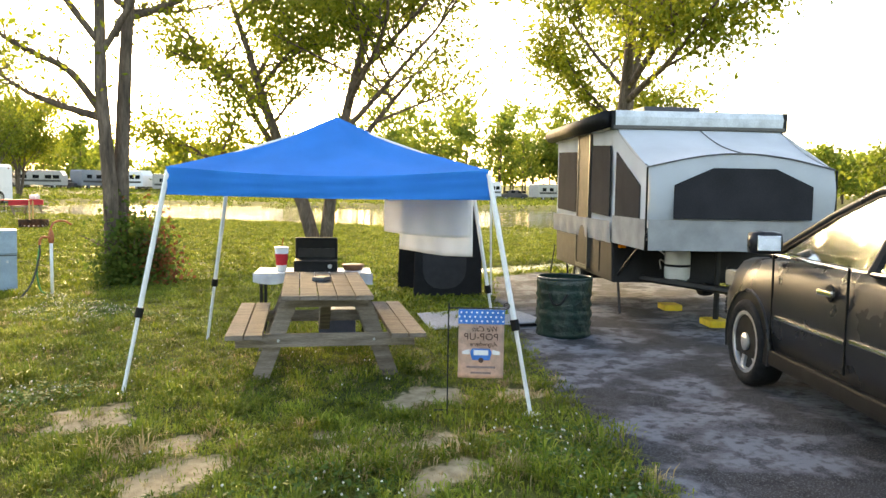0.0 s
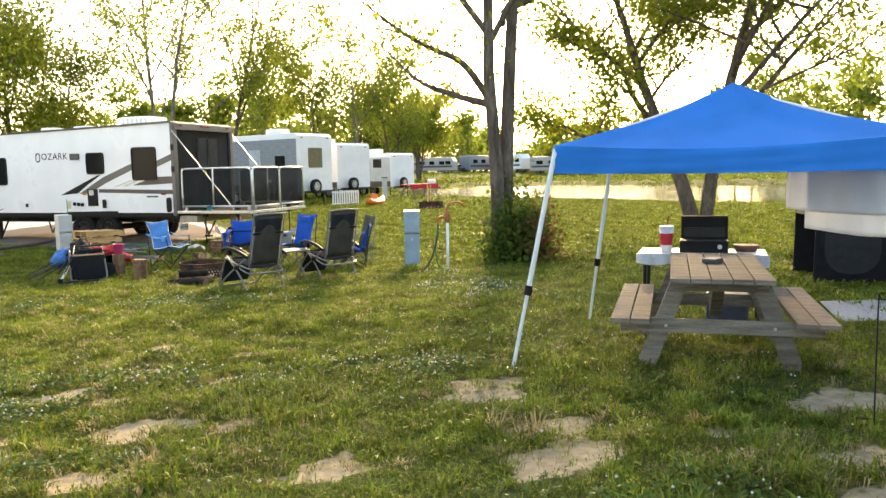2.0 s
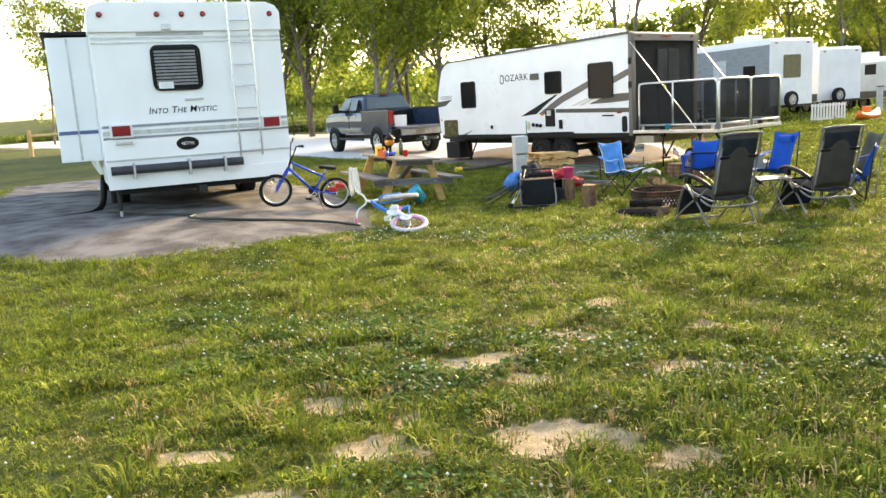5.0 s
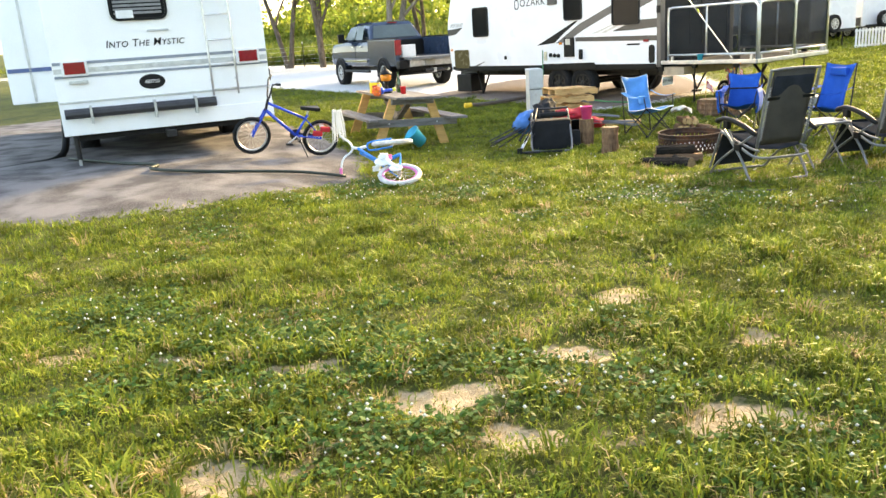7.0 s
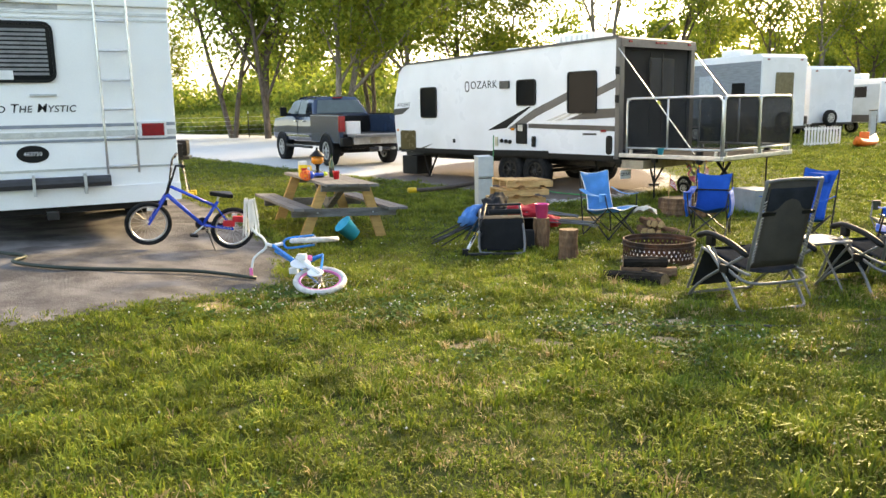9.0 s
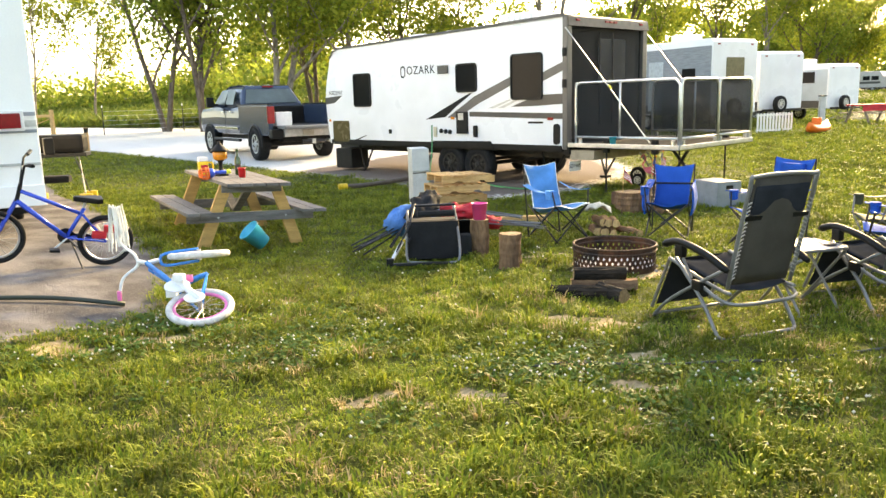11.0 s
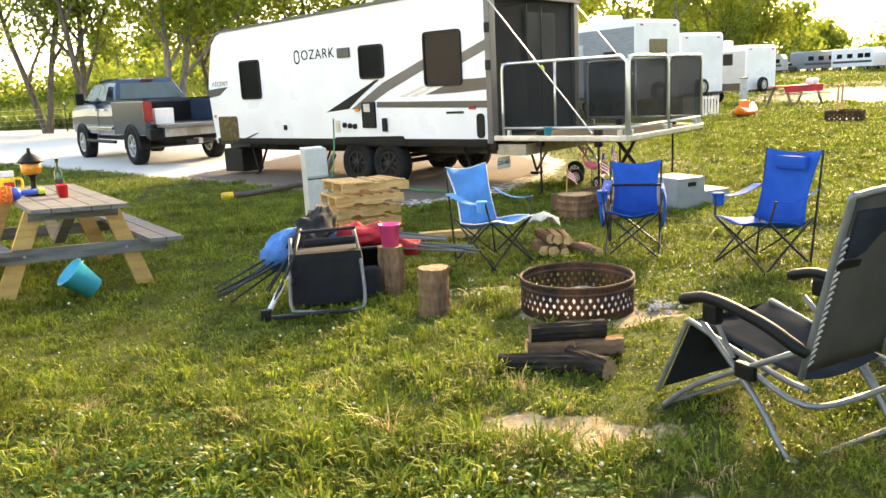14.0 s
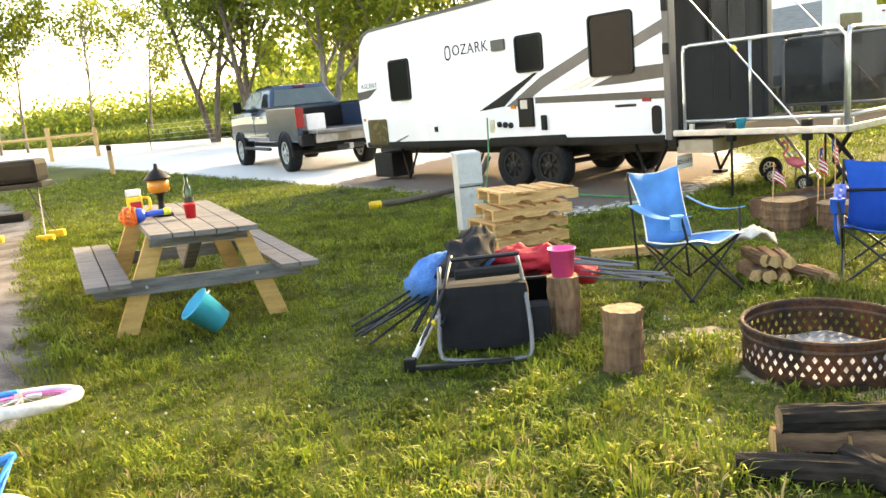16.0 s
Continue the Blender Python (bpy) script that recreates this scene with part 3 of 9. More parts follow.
    part("rear_header", prismed([(0.02, 2.78), (0.02, 2.98), (-0.1, 2.93), (-0.12, 2.78)], -W, 0.0), mat("brown_header", (0.10, 0.075, 0.06), 0.5), t)
    for y in (-0.25, -1.1, -1.23, -1.36, -2.2):
        part("clearance_light", boxed((-0.1, y, 2.88), (0.05, 0.1, 0.04), bevel=0.008), RED, t)
    part("rear_sill", boxed((-0.06, -W / 2, 0.7), (0.12, W, 0.16)), BLACK, t)
    scr = mesh_mat("charcoal_screen", (0.035, 0.032, 0.03), 0.22)
    part("rear_screen", sheeted(lambda u, v: (-0.03 + 0.02 * math.sin(u * 21) * math.sin(v * 3.1), -0.13 - u * (W - 0.26), 0.8 + v * 1.98), 40, 8), scr, t, "dark pleated privacy screen")
    part("screen_window", boxed((-0.055, -1.35, 2.2), (0.01, 0.85, 0.8)), mesh_mat("screen_window", (0.10, 0.095, 0.09), 0.4), t)
    for y in (-0.95, -1.35):
        part("screen_zip", boxed((-0.07, y, 1.9), (0.01, 0.02, 1.6)), BLACK, t)
    for y, h in ((0.03, 1.83), (0.03, 2.35)):
        part("hinge", boxed((-0.04, y, h), (0.06, 0.06, 0.14), bevel=0.01), BLACK, t)
    # ramp as a deck, level behind the tail
    D, dz = 2.1, 0.78
    part("ramp_deck", boxed((-0.1 - D / 2, -W / 2, dz), (D, W, 0.07), bevel=0.01), mat("black_deck_mat", (0.035, 0.035, 0.037), 0.9, spec=0.1), t)
    for y in (0.0, -W):
        part("deck_edge", boxed((-0.1 - D / 2, y, dz + 0.01), (D, 0.04, 0.075), bevel=0.01), STEEL, t)
    part("deck_edge", boxed((-0.1 - D, -W / 2, dz + 0.01), (0.04, W, 0.075), bevel=0.01), STEEL, t)
    part("deck_beam", boxed((-0.35, -W / 2, 0.62), (0.5, W - 0.1, 0.16)), mat("tan_sill", (0.42, 0.34, 0.24), 0.7), t)

    def rail(p, q, splits):
        """One fence panel of round tube with dark mesh."""
        p, q = Vector(p), Vector(q)
        e = new("rail")
        e.parent = t
        up, d = Vector((0, 0, 1)), (q - p)
        c = 0.08
        dn = d.normalized()
        loop = [p, p + up * (1.0 - c), p + up * 1.0 + dn * c, q + up * 1.0 - dn * c, q + up * (1.0 - c), q]
        part("frame", tubed(curve([loop[0], loop[1], loop[1] * 0.3 + loop[2] * 0.7 + up * 0.0], 3) + curve([loop[2], loop[3]], 2) + [loop[4], loop[5]], 0.022, 8), ALU, e, smooth=True)
        part("bottom_bar", tubed([p + up * 0.1, q + up * 0.1], 0.02, 8), ALU, e, smooth=True)
        for s in splits:
            part("upright", tubed([p + d * s + up * 0.1, p + d * s + up * 1.0], 0.018, 8), ALU, e, smooth=True)
        nrm = d.cross(up).normalized() * 0.003
        part("screen", sheeted(lambda u, v: p + d * u + up * (0.1 + 0.88 * v), 2, 2), mesh_mat("rail_screen", (0.02, 0.02, 0.02), 0.25), e)
        for s in (0.05, 0.95):
            part("bracket", boxed(tuple(p + d * s + up * 0.03), (0.05, 0.05, 0.08), bevel=0.008), STEEL, e)
    z0 = dz + 0.05
    rail((-0.25, -0.02, z0), (-0.1 - D + 0.02, -0.02, z0), (0.45,))
    rail((-0.1 - D + 0.01, -0.06, z0), (-0.1 - D + 0.01, -W / 2 + 0.02, z0), ())
    rail((-0.1 - D + 0.01, -W / 2 - 0.02, z0), (-0.1 - D + 0.01, -W + 0.06, z0), ())
    rail((-0.25, -W + 0.02, z0), (-0.1 - D + 0.02, -W + 0.02, z0), (0.45,))
    for y in (0.02, -W - 0.02):
        part("ramp_cable", tubed([(-0.05, y, 2.75), (-1.7, y, 0.86)], 0.009, 6), ALU, t)
    part("cable_tie", tubed([(-0.93, 0.02, 1.77), (-0.97, 0.02, 1.72)], 0.02, 8), mat("yellow_tie", (0.6, 0.6, 0.05), 0.5), t)
    # support legs below the deck, shoes at their heads
    for x, y in ((-0.85, -0.05), (-1.75, -0.06), (-0.85, -W + 0.05), (-1.75, -W + 0.05)):
        e = new("support_leg")
        e.parent = t
        part("strut", tubed([(x, y, 0.0), (x, y, 0.72)], 0.016, 8), BLACK, e)
        part("head", boxed((x, y, 0.79), (0.1, 0.09, 0.24), bevel=0.03), BLACK, e)
        part("foot", boxed((x, y, 0.012), (0.1, 0.1, 0.024), bevel=0.005), BLACK, e)
    part("tail_light", boxed((-0.12, -0.16, 0.62), (0.04, 0.2, 0.13), bevel=0.01), RED, t)
    pl = part("number_plate", boxed((-0.13, -0.16, 0.42), (0.012, 0.32, 0.17), bevel=0.004), WHITEPAINT, t)
    letters("lettering", "SZH 6435", 0.085, Matrix.Translation((-0.138, -0.16, 0.42)) @ Matrix.Rotation(math.radians(-90), 4, "Z") @ Matrix.Rotation(math.radians(90), 4, "X"), mat("plate_ink", (0.03, 0.03, 0.05), 0.5), pl)
    # running gear
    for x in (2.85, 2.1):
        for y in (-0.14, -W + 0.14):
            wheel(t, (x, y, 0.36), 0.36, 0.23)
        part("axle", tubed([(x, -0.2, 0.36), (x, -W + 0.2, 0.36)], 0.04, 8), BLACK, t)
    part("wheel_arch", prismed([(3.35, 0.69), (3.25, 0.8), (1.7, 0.82), (1.6, 0.69)], 0.002, 0.028), BLACK, t)
    for y in (-0.55, -W + 0.55):
        part("chassis_rail", boxed((3.4, y, 0.58), (7.4, 0.06, 0.15)), DARKSTEEL, t)
    part("tank_cover", boxed((4.4, -W / 2, 0.58), (2.2, 1.5, 0.14), bevel=0.03), BLACK, t)
    for x, y in ((5.85, -0.35), (5.85, -W + 0.35), (0.45, -0.35), (0.45, -W + 0.35)):
        part("stabiliser", tubed([(x - 0.22, y, 0.62), (x + 0.12, y, 0.06)], 0.022, 6), BLACK, t)
        part("stabiliser", tubed([(x + 0.3, y, 0.62), (x + 0.12, y, 0.06)], 0.022, 6), BLACK, t)
        part("stabiliser_foot", boxed((x + 0.12, y, 0.03), (0.16, 0.16, 0.05), bevel=0.01), BLACK, t)
    part("front_box", boxed((6.45, -0.35, 0.33), (0.6, 0.5, 0.46), bevel=0.03), BLACK, t, "black storage bin under the nose")
    part("tongue", tubed([(6.7, -0.6, 0.55), (7.9, -W / 2, 0.55)], 0.05, 6), DARKSTEEL, t)
    part("tongue", tubed([(6.7, -W + 0.6, 0.55), (7.9, -W / 2, 0.55)], 0.05, 6), DARKSTEEL, t)
    part("tongue_jack", tubed([(7.6, -W / 2, 0.0), (7.6, -W / 2, 1.0)], 0.04, 8), DARKSTEEL, t)
    ac = part("air_conditioner", boxed((1.75, -1.2, 3.06), (0.95, 0.7, 0.28), bevel=0.05), WHITEPAINT, t, "white rooftop air conditioner")
    for q in range(6):
        part("louvre", boxed((1.4 + q * 0.14, -0.845, 3.08), (0.05, 0.012, 0.14)), STEEL, ac)
    for x, s in ((3.4, 0.5), (4.6, 0.4)):
        part("roof_vent", boxed((x, -1.0, 2.94), (s, s, 0.14), bevel=0.04), WHITEPAINT, t)


travel_trailer()


# ---- the motor home ----
MH = Matrix.Translation((-5.691, 10.535, 0.048)) @ Matrix.Rotation(0.624, 4, "Z") @ Matrix.Scale(1.056, 4)


def motor_home():
    """Local x runs along the rear face, y away into the vehicle."""
    t = thing("motor_home", MH, "older white motor home with rear ladder and grey pinstripes", "motor home")
    W, L = 2.61, 7.6
    body = [(0.0, 0.52), (0.0, 2.84), (0.05, 2.93), (0.16, 2.99), (W - 0.16, 2.99), (W - 0.05, 2.93), (W, 2.84), (W, 0.52)]
    part("body", prismed(body, 0.0, L, "xz", 0.02), OFFWHITE, t)
    part("rear_cap", prismed([(-0.012, 2.6), (-0.012, 2.86), (0.05, 2.95), (0.18, 3.0), (W - 0.18, 3.0), (W - 0.05, 2.95), (W + 0.012, 2.86), (W + 0.012, 2.6)], -0.04, 0.25, "xz", 0.015), OFFWHITE, t)
    for x in (0.16, 0.9, 1.23, 1.52, W - 0.14):
        part("clearance_light", lathed([(0.04, 0), (0.04, 0.02), (0.02, 0.035)], 10, Matrix.Translation((x, -0.04, 2.83)) @ Matrix.Rotation(math.radians(90), 4, "X")), RED, t)
    part("camera_box", boxed((1.0, -0.06, 2.66), (0.12, 0.05, 0.08), bevel=0.01), STEEL, t)
    e = wall_window(t, 0.75, 1.43, 1.79, 2.42, 0.0, 0.1, -1)
    blind = mat("window_blind", (0.22, 0.22, 0.23), 0.5)
    for q in range(11):
        part("blind_slat", boxed((1.08, -0.018, 2.33 - q * 0.045), (0.56, 0.004, 0.028)), blind, e)
    part("window_sticker", boxed((0.92, -0.021, 1.86), (0.2, 0.004, 0.11)), WHITEPAINT, e)
    # pinstripes and mouldings
    for z, h, m in ((2.52, 0.03, STEEL), (2.46, 0.02, STEEL), (1.33, 0.035, mat("grey_stripe", (0.25, 0.28, 0.33), 0.4)), (1.24, 0.06, STEEL), (1.17, 0.03, mat("grey_stripe", (0.25, 0.28, 0.33), 0.4)), (0.86, 0.025, STEEL)):
        part("pinstripe", boxed((W / 2, -0.004, z), (W - 0.02, 0.012, h)), m, t)
    flat = Matrix.Rotation(math.radians(90), 4, "X")
    letters("lettering", "Into The Mystic", 0.128, Matrix.Translation((1.11, -0.002, 1.52)) @ flat, BLACK, t, "hand-style black name lettering", 0.2, 1.06, True)
    bars(t, Matrix.Translation((1.05, -0.003, 2.57)), 0.9, 0.05, 1, mat("faded_lettering", (0.5, 0.5, 0.5), 0.5))
    part("hatch_handle", boxed((1.28, -0.015, 1.66), (0.26, 0.02, 0.025), bevel=0.005), STEEL, t)
    for x in (0.25, W - 0.26):
        lamp = part("tail_light", boxed((x, -0.03, 1.27), (0.3, 0.06, 0.19), bevel=0.015), WHITEPAINT, t)
        part("lens", boxed((x, -0.062, 1.27), (0.24, 0.02, 0.14), bevel=0.01), RED, lamp)
    part("plate_light", boxed((0.27, -0.03, 1.1), (0.22, 0.03, 0.04), bevel=0.005), STEEL, t)
    badge = part("club_badge", lathed([(0.15, 0), (0.15, 0.006)], 24, Matrix.Translation((1.12, -0.001, 1.04)) @ Matrix.Rotation(math.radians(90), 4, "X") @ Matrix.Diagonal((1.05, 0.62, 1, 1))), BLACK, t, "oval black number badge")
    letters("lettering", "483750", 0.06, Matrix.Translation((1.12, -0.009, 1.04)) @ flat, WHITEPAINT, badge)
    # ladder
    lad = new("ladder")
    lad.parent = t
    for x in (1.84, 2.16):
        part("side_rail", tubed(curve([(x, -0.12, 0.8), (x, -0.12, 2.9), (x, -0.06, 3.08), (x, 0.12, 3.1), (x, 0.25, 3.02)], 5), 0.014, 8), ALU, lad, smooth=True)
        for z in (1.0, 1.75, 2.55):
            part("standoff", tubed([(x, -0.12, z), (x, 0.0, z)], 0.012, 6), ALU, lad)
    for q in range(7):
        part("rung", tubed([(1.84, -0.12, 0.88 + q * 0.31), (2.16, -0.12, 0.88 + q * 0.31)], 0.013, 8), ALU, lad, smooth=True)
    part("bumper_tube", tubed([(0.05, -0.1, 0.73), (1.86, -0.1, 0.73)], 0.06, 10), mat("grey_black_rubber", (0.04, 0.04, 0.045), 0.6), t, "dark round sewer-hose bumper tube")
    for x in (0.35, 1.1, 1.6):
        part("tube_strap", boxed((x, -0.1, 0.71), (0.03, 0.15, 0.22)), STEEL, t)
    part("rear_skirt", boxed((W / 2, 0.02, 0.56), (W, 0.1, 0.2), bevel=0.01), OFFWHITE, t)
    part("hitch", boxed((1.25, 0.0, 0.38), (0.12, 0.3, 0.09), bevel=0.01), DARKSTEEL, t)
    part("underframe", boxed((W / 2, L / 2, 0.48), (W - 0.3, L - 0.2, 0.2)), BLACK, t)
    jack = new("levelling_jack")
    jack.parent = t
    part("cylinder", tubed([(0.12, 0.1, 0.15), (0.12, 0.1, 0.55)], 0.032, 10), DARKSTEEL, jack)
    part("ram", tubed([(0.12, 0.1, 0.02), (0.12, 0.1, 0.2)], 0.02, 10), STEEL, jack)
    part("pad", boxed((0.12, 0.1, 0.015), (0.2, 0.16, 0.03), bevel=0.008), BLACK, jack)
    for x in (0.25, W - 0.25):
        wheel(t, (x, 2.5, 0.36), 0.37, 0.28, axis_y=False)
        wheel(t, (x, 6.4, 0.36), 0.37, 0.25, axis_y=False)
    # slide-outs on the left flank
    for y0, y1, dx, z0, z1 in ((0.75, 2.9, 0.55, 0.86, 2.62), (4.6, 7.0, 0.55, 0.8, 2.6)):
        so = part("slide_out", boxed((-dx / 2, (y0 + y1) / 2, (z0 + z1) / 2), (dx, y1 - y0, z1 - z0), bevel=0.02), OFFWHITE, t)
        part("trim", boxed((-dx / 2, y0 - 0.006, (z0 + z1) / 2), (0.03, 0.012, z1 - z0 - 0.04)), STEEL, so)
        part("stripe", boxed((-dx / 2, y0 - 0.006, 1.28), (dx - 0.03, 0.012, 0.05)), mat("blue_stripe", (0.08, 0.13, 0.3), 0.4), so)
        part("topper", boxed((-dx / 2 - 0.02, (y0 + y1) / 2, z1 + 0.05), (dx + 0.06, y1 - y0 + 0.05, 0.05), bevel=0.015), BLACK, so)
        part("pane", boxed((-dx - 0.004, (y0 + y1) / 2, 1.95), (0.02, 0.9, 0.5)), DARKGLASS, so)
    part("side_mirror", boxed((W + 0.14, 0.9, 0.98), (0.1, 0.14, 0.18), bevel=0.02), BLACK, t)
    part("roof_unit", boxed((1.25, 2.0, 3.13), (0.7, 0.9, 0.26), bevel=0.06), WHITEPAINT, t)
    part("drain_hose", tubed(curve([(0.0, 1.4, 0.6), (-0.12, 1.2, 0.12), (-0.6, 0.9, 0.05), (-1.6, 0.7, 0.04), (-2.6, 1.0, 0.04)], 6), 0.05, 8), BLACK, t, smooth=True)


motor_home()


# ---- cars ----
def car_shell(bm, sections, n=None):
    """Skins a row of closed cross-sections, each a list of (y, z) at one x."""
    rings = [[bm.verts.new((x, y, z)) for y, z in sec] for x, sec in sections]
    for a, b in zip(rings, rings[1:]):
        k = len(a)
        for j in range(k):
            bm.faces.new((a[j], a[(j + 1) % k], b[(j + 1) % k], b[j]))
    bm.faces.new(rings[0])
    bm.faces.new(rings[-1][::-1])
    bmesh.ops.recalc_face_normals(bm, faces=bm.faces)
    return bm


def section(w, z0, z1, tuck=0.06, crown=0.0):
    """A rounded body section, half width w, between two heights."""
    h = z1 - z0
    half = [(w * 0.80, z0), (w - tuck * 0.6, z0 + 0.05), (w, z0 + h * 0.35), (w, z0 + h * 0.62), (w - tuck * 0.4, z0 + h * 0.85), (w - tuck, z1 - 0.02), (w * 0.8, z1 + crown * 0.6), (w * 0.35, z1 + crown)]
    return half + [(-y, z) for y, z in half[::-1]]


PAINT_T = mat("slate_blue_paint", (0.035, 0.055, 0.095), 0.16, 0.15, 0.06, 3, spec=0.7)
PAINT_S = mat("dark_grey_paint", (0.022, 0.022, 0.024), 0.28, 0.0, 0.05, 3, spec=0.22)
CHROME = mat("chrome", (0.75, 0.75, 0.76), 0.12, 1.0, 0.04, 8)
CLEAR = mat("window_glass", (0.09, 0.11, 0.105), 0.04, 0, 0.1, 2, spec=0.9)



def pane_mat():
    """Clear tinted glass."""
    m = mat("clear_pane", (0.36, 0.43, 0.40), 0.02, 0, 0.03, 2, spec=0.8)
    m.node_tree.nodes["Principled BSDF"].inputs["Transmission Weight"].default_value = 1.0
    m.node_tree.nodes["Principled BSDF"].inputs["IOR"].default_value = 1.3
    return m


PANE = pane_mat()
# opaque panes: pale colour stands in for sky and trees showing in the glass
SKYGLASS = mat("sky_toned_truck_window", (0.20, 0.25, 0.24), 0.06, 0.25, 0.1, 2, spec=0.9)


def arch(parent, x, y, r, out):
    """A dark wheel arch lip."""
    pts = [(x + r * math.cos(a), y, 0.0 + r * math.sin(a)) for a in np.linspace(-0.1, math.pi + 0.1, 14)]
    pts = [(px, py, pz + 0.4) for px, py, pz in pts]
    part("wheel_arch", tubed(pts, 0.03, 6), BLACK, parent)
    part("wheel_well", prismed([(px, pz) for px, _, pz in pts], y - 0.22 * out, y + 0.004 * out), BLACK, parent)


def pickup_truck():
    """Front towards +x."""
    m = Matrix.Translation((-5.03, 26.59, gz(-6, 26))) @ Matrix.Rotation(math.radians(128), 4, "Z") @ Matrix.Scale(1.06, 4)
    t = thing("pickup_truck", m, "dark slate blue crew-cab pickup truck with open tailgate, parked on gravel", "pickup truck")
    w = 0.99
    z0 = 0.62
    secs = [(-1.25, section(w - .02, z0, 1.36)), (0.9, section(w, z0, 1.38)), (2.0, section(w, z0, 1.38)), (3.0, section(w, z0, 1.40)), (4.3, section(w, z0, 1.34)), (4.55, section(w - .05, z0, 1.26)), (4.68, section(w - .12, z0 + .05, 1.1))]
    # bed is open: walls and floor apart from the cab
    part("cab_body", car_shell(bmesh.new(), [(s[0], s[1]) for s in secs[1:]]), PAINT_T, t, smooth=False)
    for s in (-1, 1):
        part("bed_side", prismed([(-1.3, 0.66), (-1.3, 1.4), (0.9, 1.42), (0.9, 0.66)], s * w, s * (w - 0.12), "xz", 0.02), PAINT_T, t)
    part("bed_floor", boxed((-0.2, 0, 0.86), (2.2, 1.8, 0.06)), BLACK, t)
    part("bed_front", boxed((0.85, 0, 1.12), (0.06, 1.8, 0.5)), BLACK, t)
    gate = part("tailgate", boxed((-1.6, 0, 0.86), (0.56, 1.55, 0.07), bevel=0.015), mat("tailgate_inner", (0.16, 0.16, 0.16), 0.5), t, "lowered tailgate")
    roof = [(0.95, section(w - .1, 1.3, 1.45, .05)), (1.25, section(w - .2, 1.3, 1.93, .2)), (1.6, section(w - .2, 1.3, 1.97, .2)), (2.6, section(w - .2, 1.3, 1.95, .2)), (2.85, section(w - .22, 1.3, 1.9, .2)), (3.45, section(w - .1, 1.3, 1.42, .05))]
    part("cab_roof", car_shell(bmesh.new(), roof), PAINT_T, t)
    for s in (-1, 1):
        y = s * (w - 0.185)
        for poly in ([(1.35, 1.45), (1.42, 1.84), (2.0, 1.87), (2.0, 1.45)], [(2.06, 1.45), (2.06, 1.87), (2.62, 1.84), (3.0, 1.47)]):
            bm = bmesh.new()
            for z_in in (0,):
                vs = [bm.verts.new((px, s * (w - 0.02 - 0.2 * max(0, (pz - 1.4)) / 0.55 + 0.014), pz)) for px, pz in poly]
                bm.faces.new(vs if s < 0 else vs[::-1])
            bmesh.ops.solidify(bm, geom=list(bm.faces), thickness=0.012)
            part("side_window", bm, SKYGLASS, t)
        for x in (-0.3, 3.55):
            arch(t, x, s * (w + 0.0), 0.5, s)
            wheel(t, (x, s * (w - 0.10), 0.43), 0.43, 0.3, rim=STEEL, spokes=6)
        part("side_step", tubed([(0.7, s * (w + 0.06), 0.5), (2.9, s * (w + 0.06), 0.5)], 0.04, 8), BLACK, t)
        mir = part("mirror", boxed((2.75, s * (w + 0.18), 1.52), (0.12, 0.2, 0.28), bevel=0.03), BLACK, t)
        part("mirror_arm", boxed((2.75, s * (w + 0.03), 1.45), (0.06, 0.16, 0.06)), BLACK, t)
        part("tail_light", boxed((-1.29, s * (w - 0.075), 1.17), (0.09, 0.18, 0.42), bevel=0.02), RED, t)
        part("bed_rail_cap", boxed((-0.2, s * (w - 0.06), 1.425), (2.2, 0.14, 0.03), bevel=0.01), BLACK, t)
        part("bumper_corner", boxed((-1.38, s * 0.84, 0.70), (0.24, 0.30, 0.22), bevel=0.04), BLACK, t)
        part("door_trim", boxed((2.0, s * (w + 0.006), 0.80), (2.0, 0.02, 0.07), bevel=0.006), CHROME, t)
        for x in (1.5, 2.2):
            part("door_handle", boxed((x, s * (w + 0.012), 1.24), (0.18, 0.03, 0.035), bevel=0.008), CHROME, t)
        part("headlight", boxed((4.6, s * 0.72, 1.05), (0.1, 0.36, 0.22), bevel=0.02), CHROME, t)
        part("door_seam", boxed((2.03, s * (w + 0.002), 1.0), (0.012, 0.012, 0.72)), BLACK, t)
    bm = bmesh.new()
    vs = [bm.verts.new(p) for p in ((0.925, -0.76, 1.47), (0.925, 0.76, 1.47), (1.16, 0.63, 1.84), (1.16, -0.63, 1.84))]
    bm.faces.new(vs)
    bmesh.ops.solidify(bm, geom=list(bm.faces), thickness=0.02)
    part("rear_window", bm, SKYGLASS, t)
    part("high_brake_light", boxed((1.20, 0, 1.91), (0.06, 0.3, 0.03)), RED, t)
    bump = part("bumper", boxed((-1.42, 0, 0.72), (0.2, 1.36, 0.2), bevel=0.03), STEEL, t, "steel rear bumper")
    pl = part("number_plate", boxed((-1.53, 0.05, 0.72), (0.02, 0.3, 0.15), bevel=0.004), mat("plate_tan", (0.4, 0.38, 0.33), 0.5), bump)
    part("bed_cooler", boxed((-0.95, 0.50, 1.06), (0.34, 0.42, 0.34), bevel=0.02), WHITEPAINT, t, "white cooler in the truck bed")
    part("underbody", boxed((1.5, 0, 0.6), (5.4, 1.2, 0.22), bevel=0.03), BLACK, t)
    part("hitch_ball", boxed((-1.6, 0, 0.5), (0.3, 0.1, 0.12), bevel=0.02), STEEL, t)
    part("weight_bar", tubed([(-1.7, -0.3, 0.5), (-1.7, 0.3, 0.5)], 0.05, 8), DARKSTEEL, t)
    part("axle", tubed([(-0.3, -0.8, 0.42), (-0.3, 0.8, 0.42)], 0.08, 10), DARKSTEEL, t)
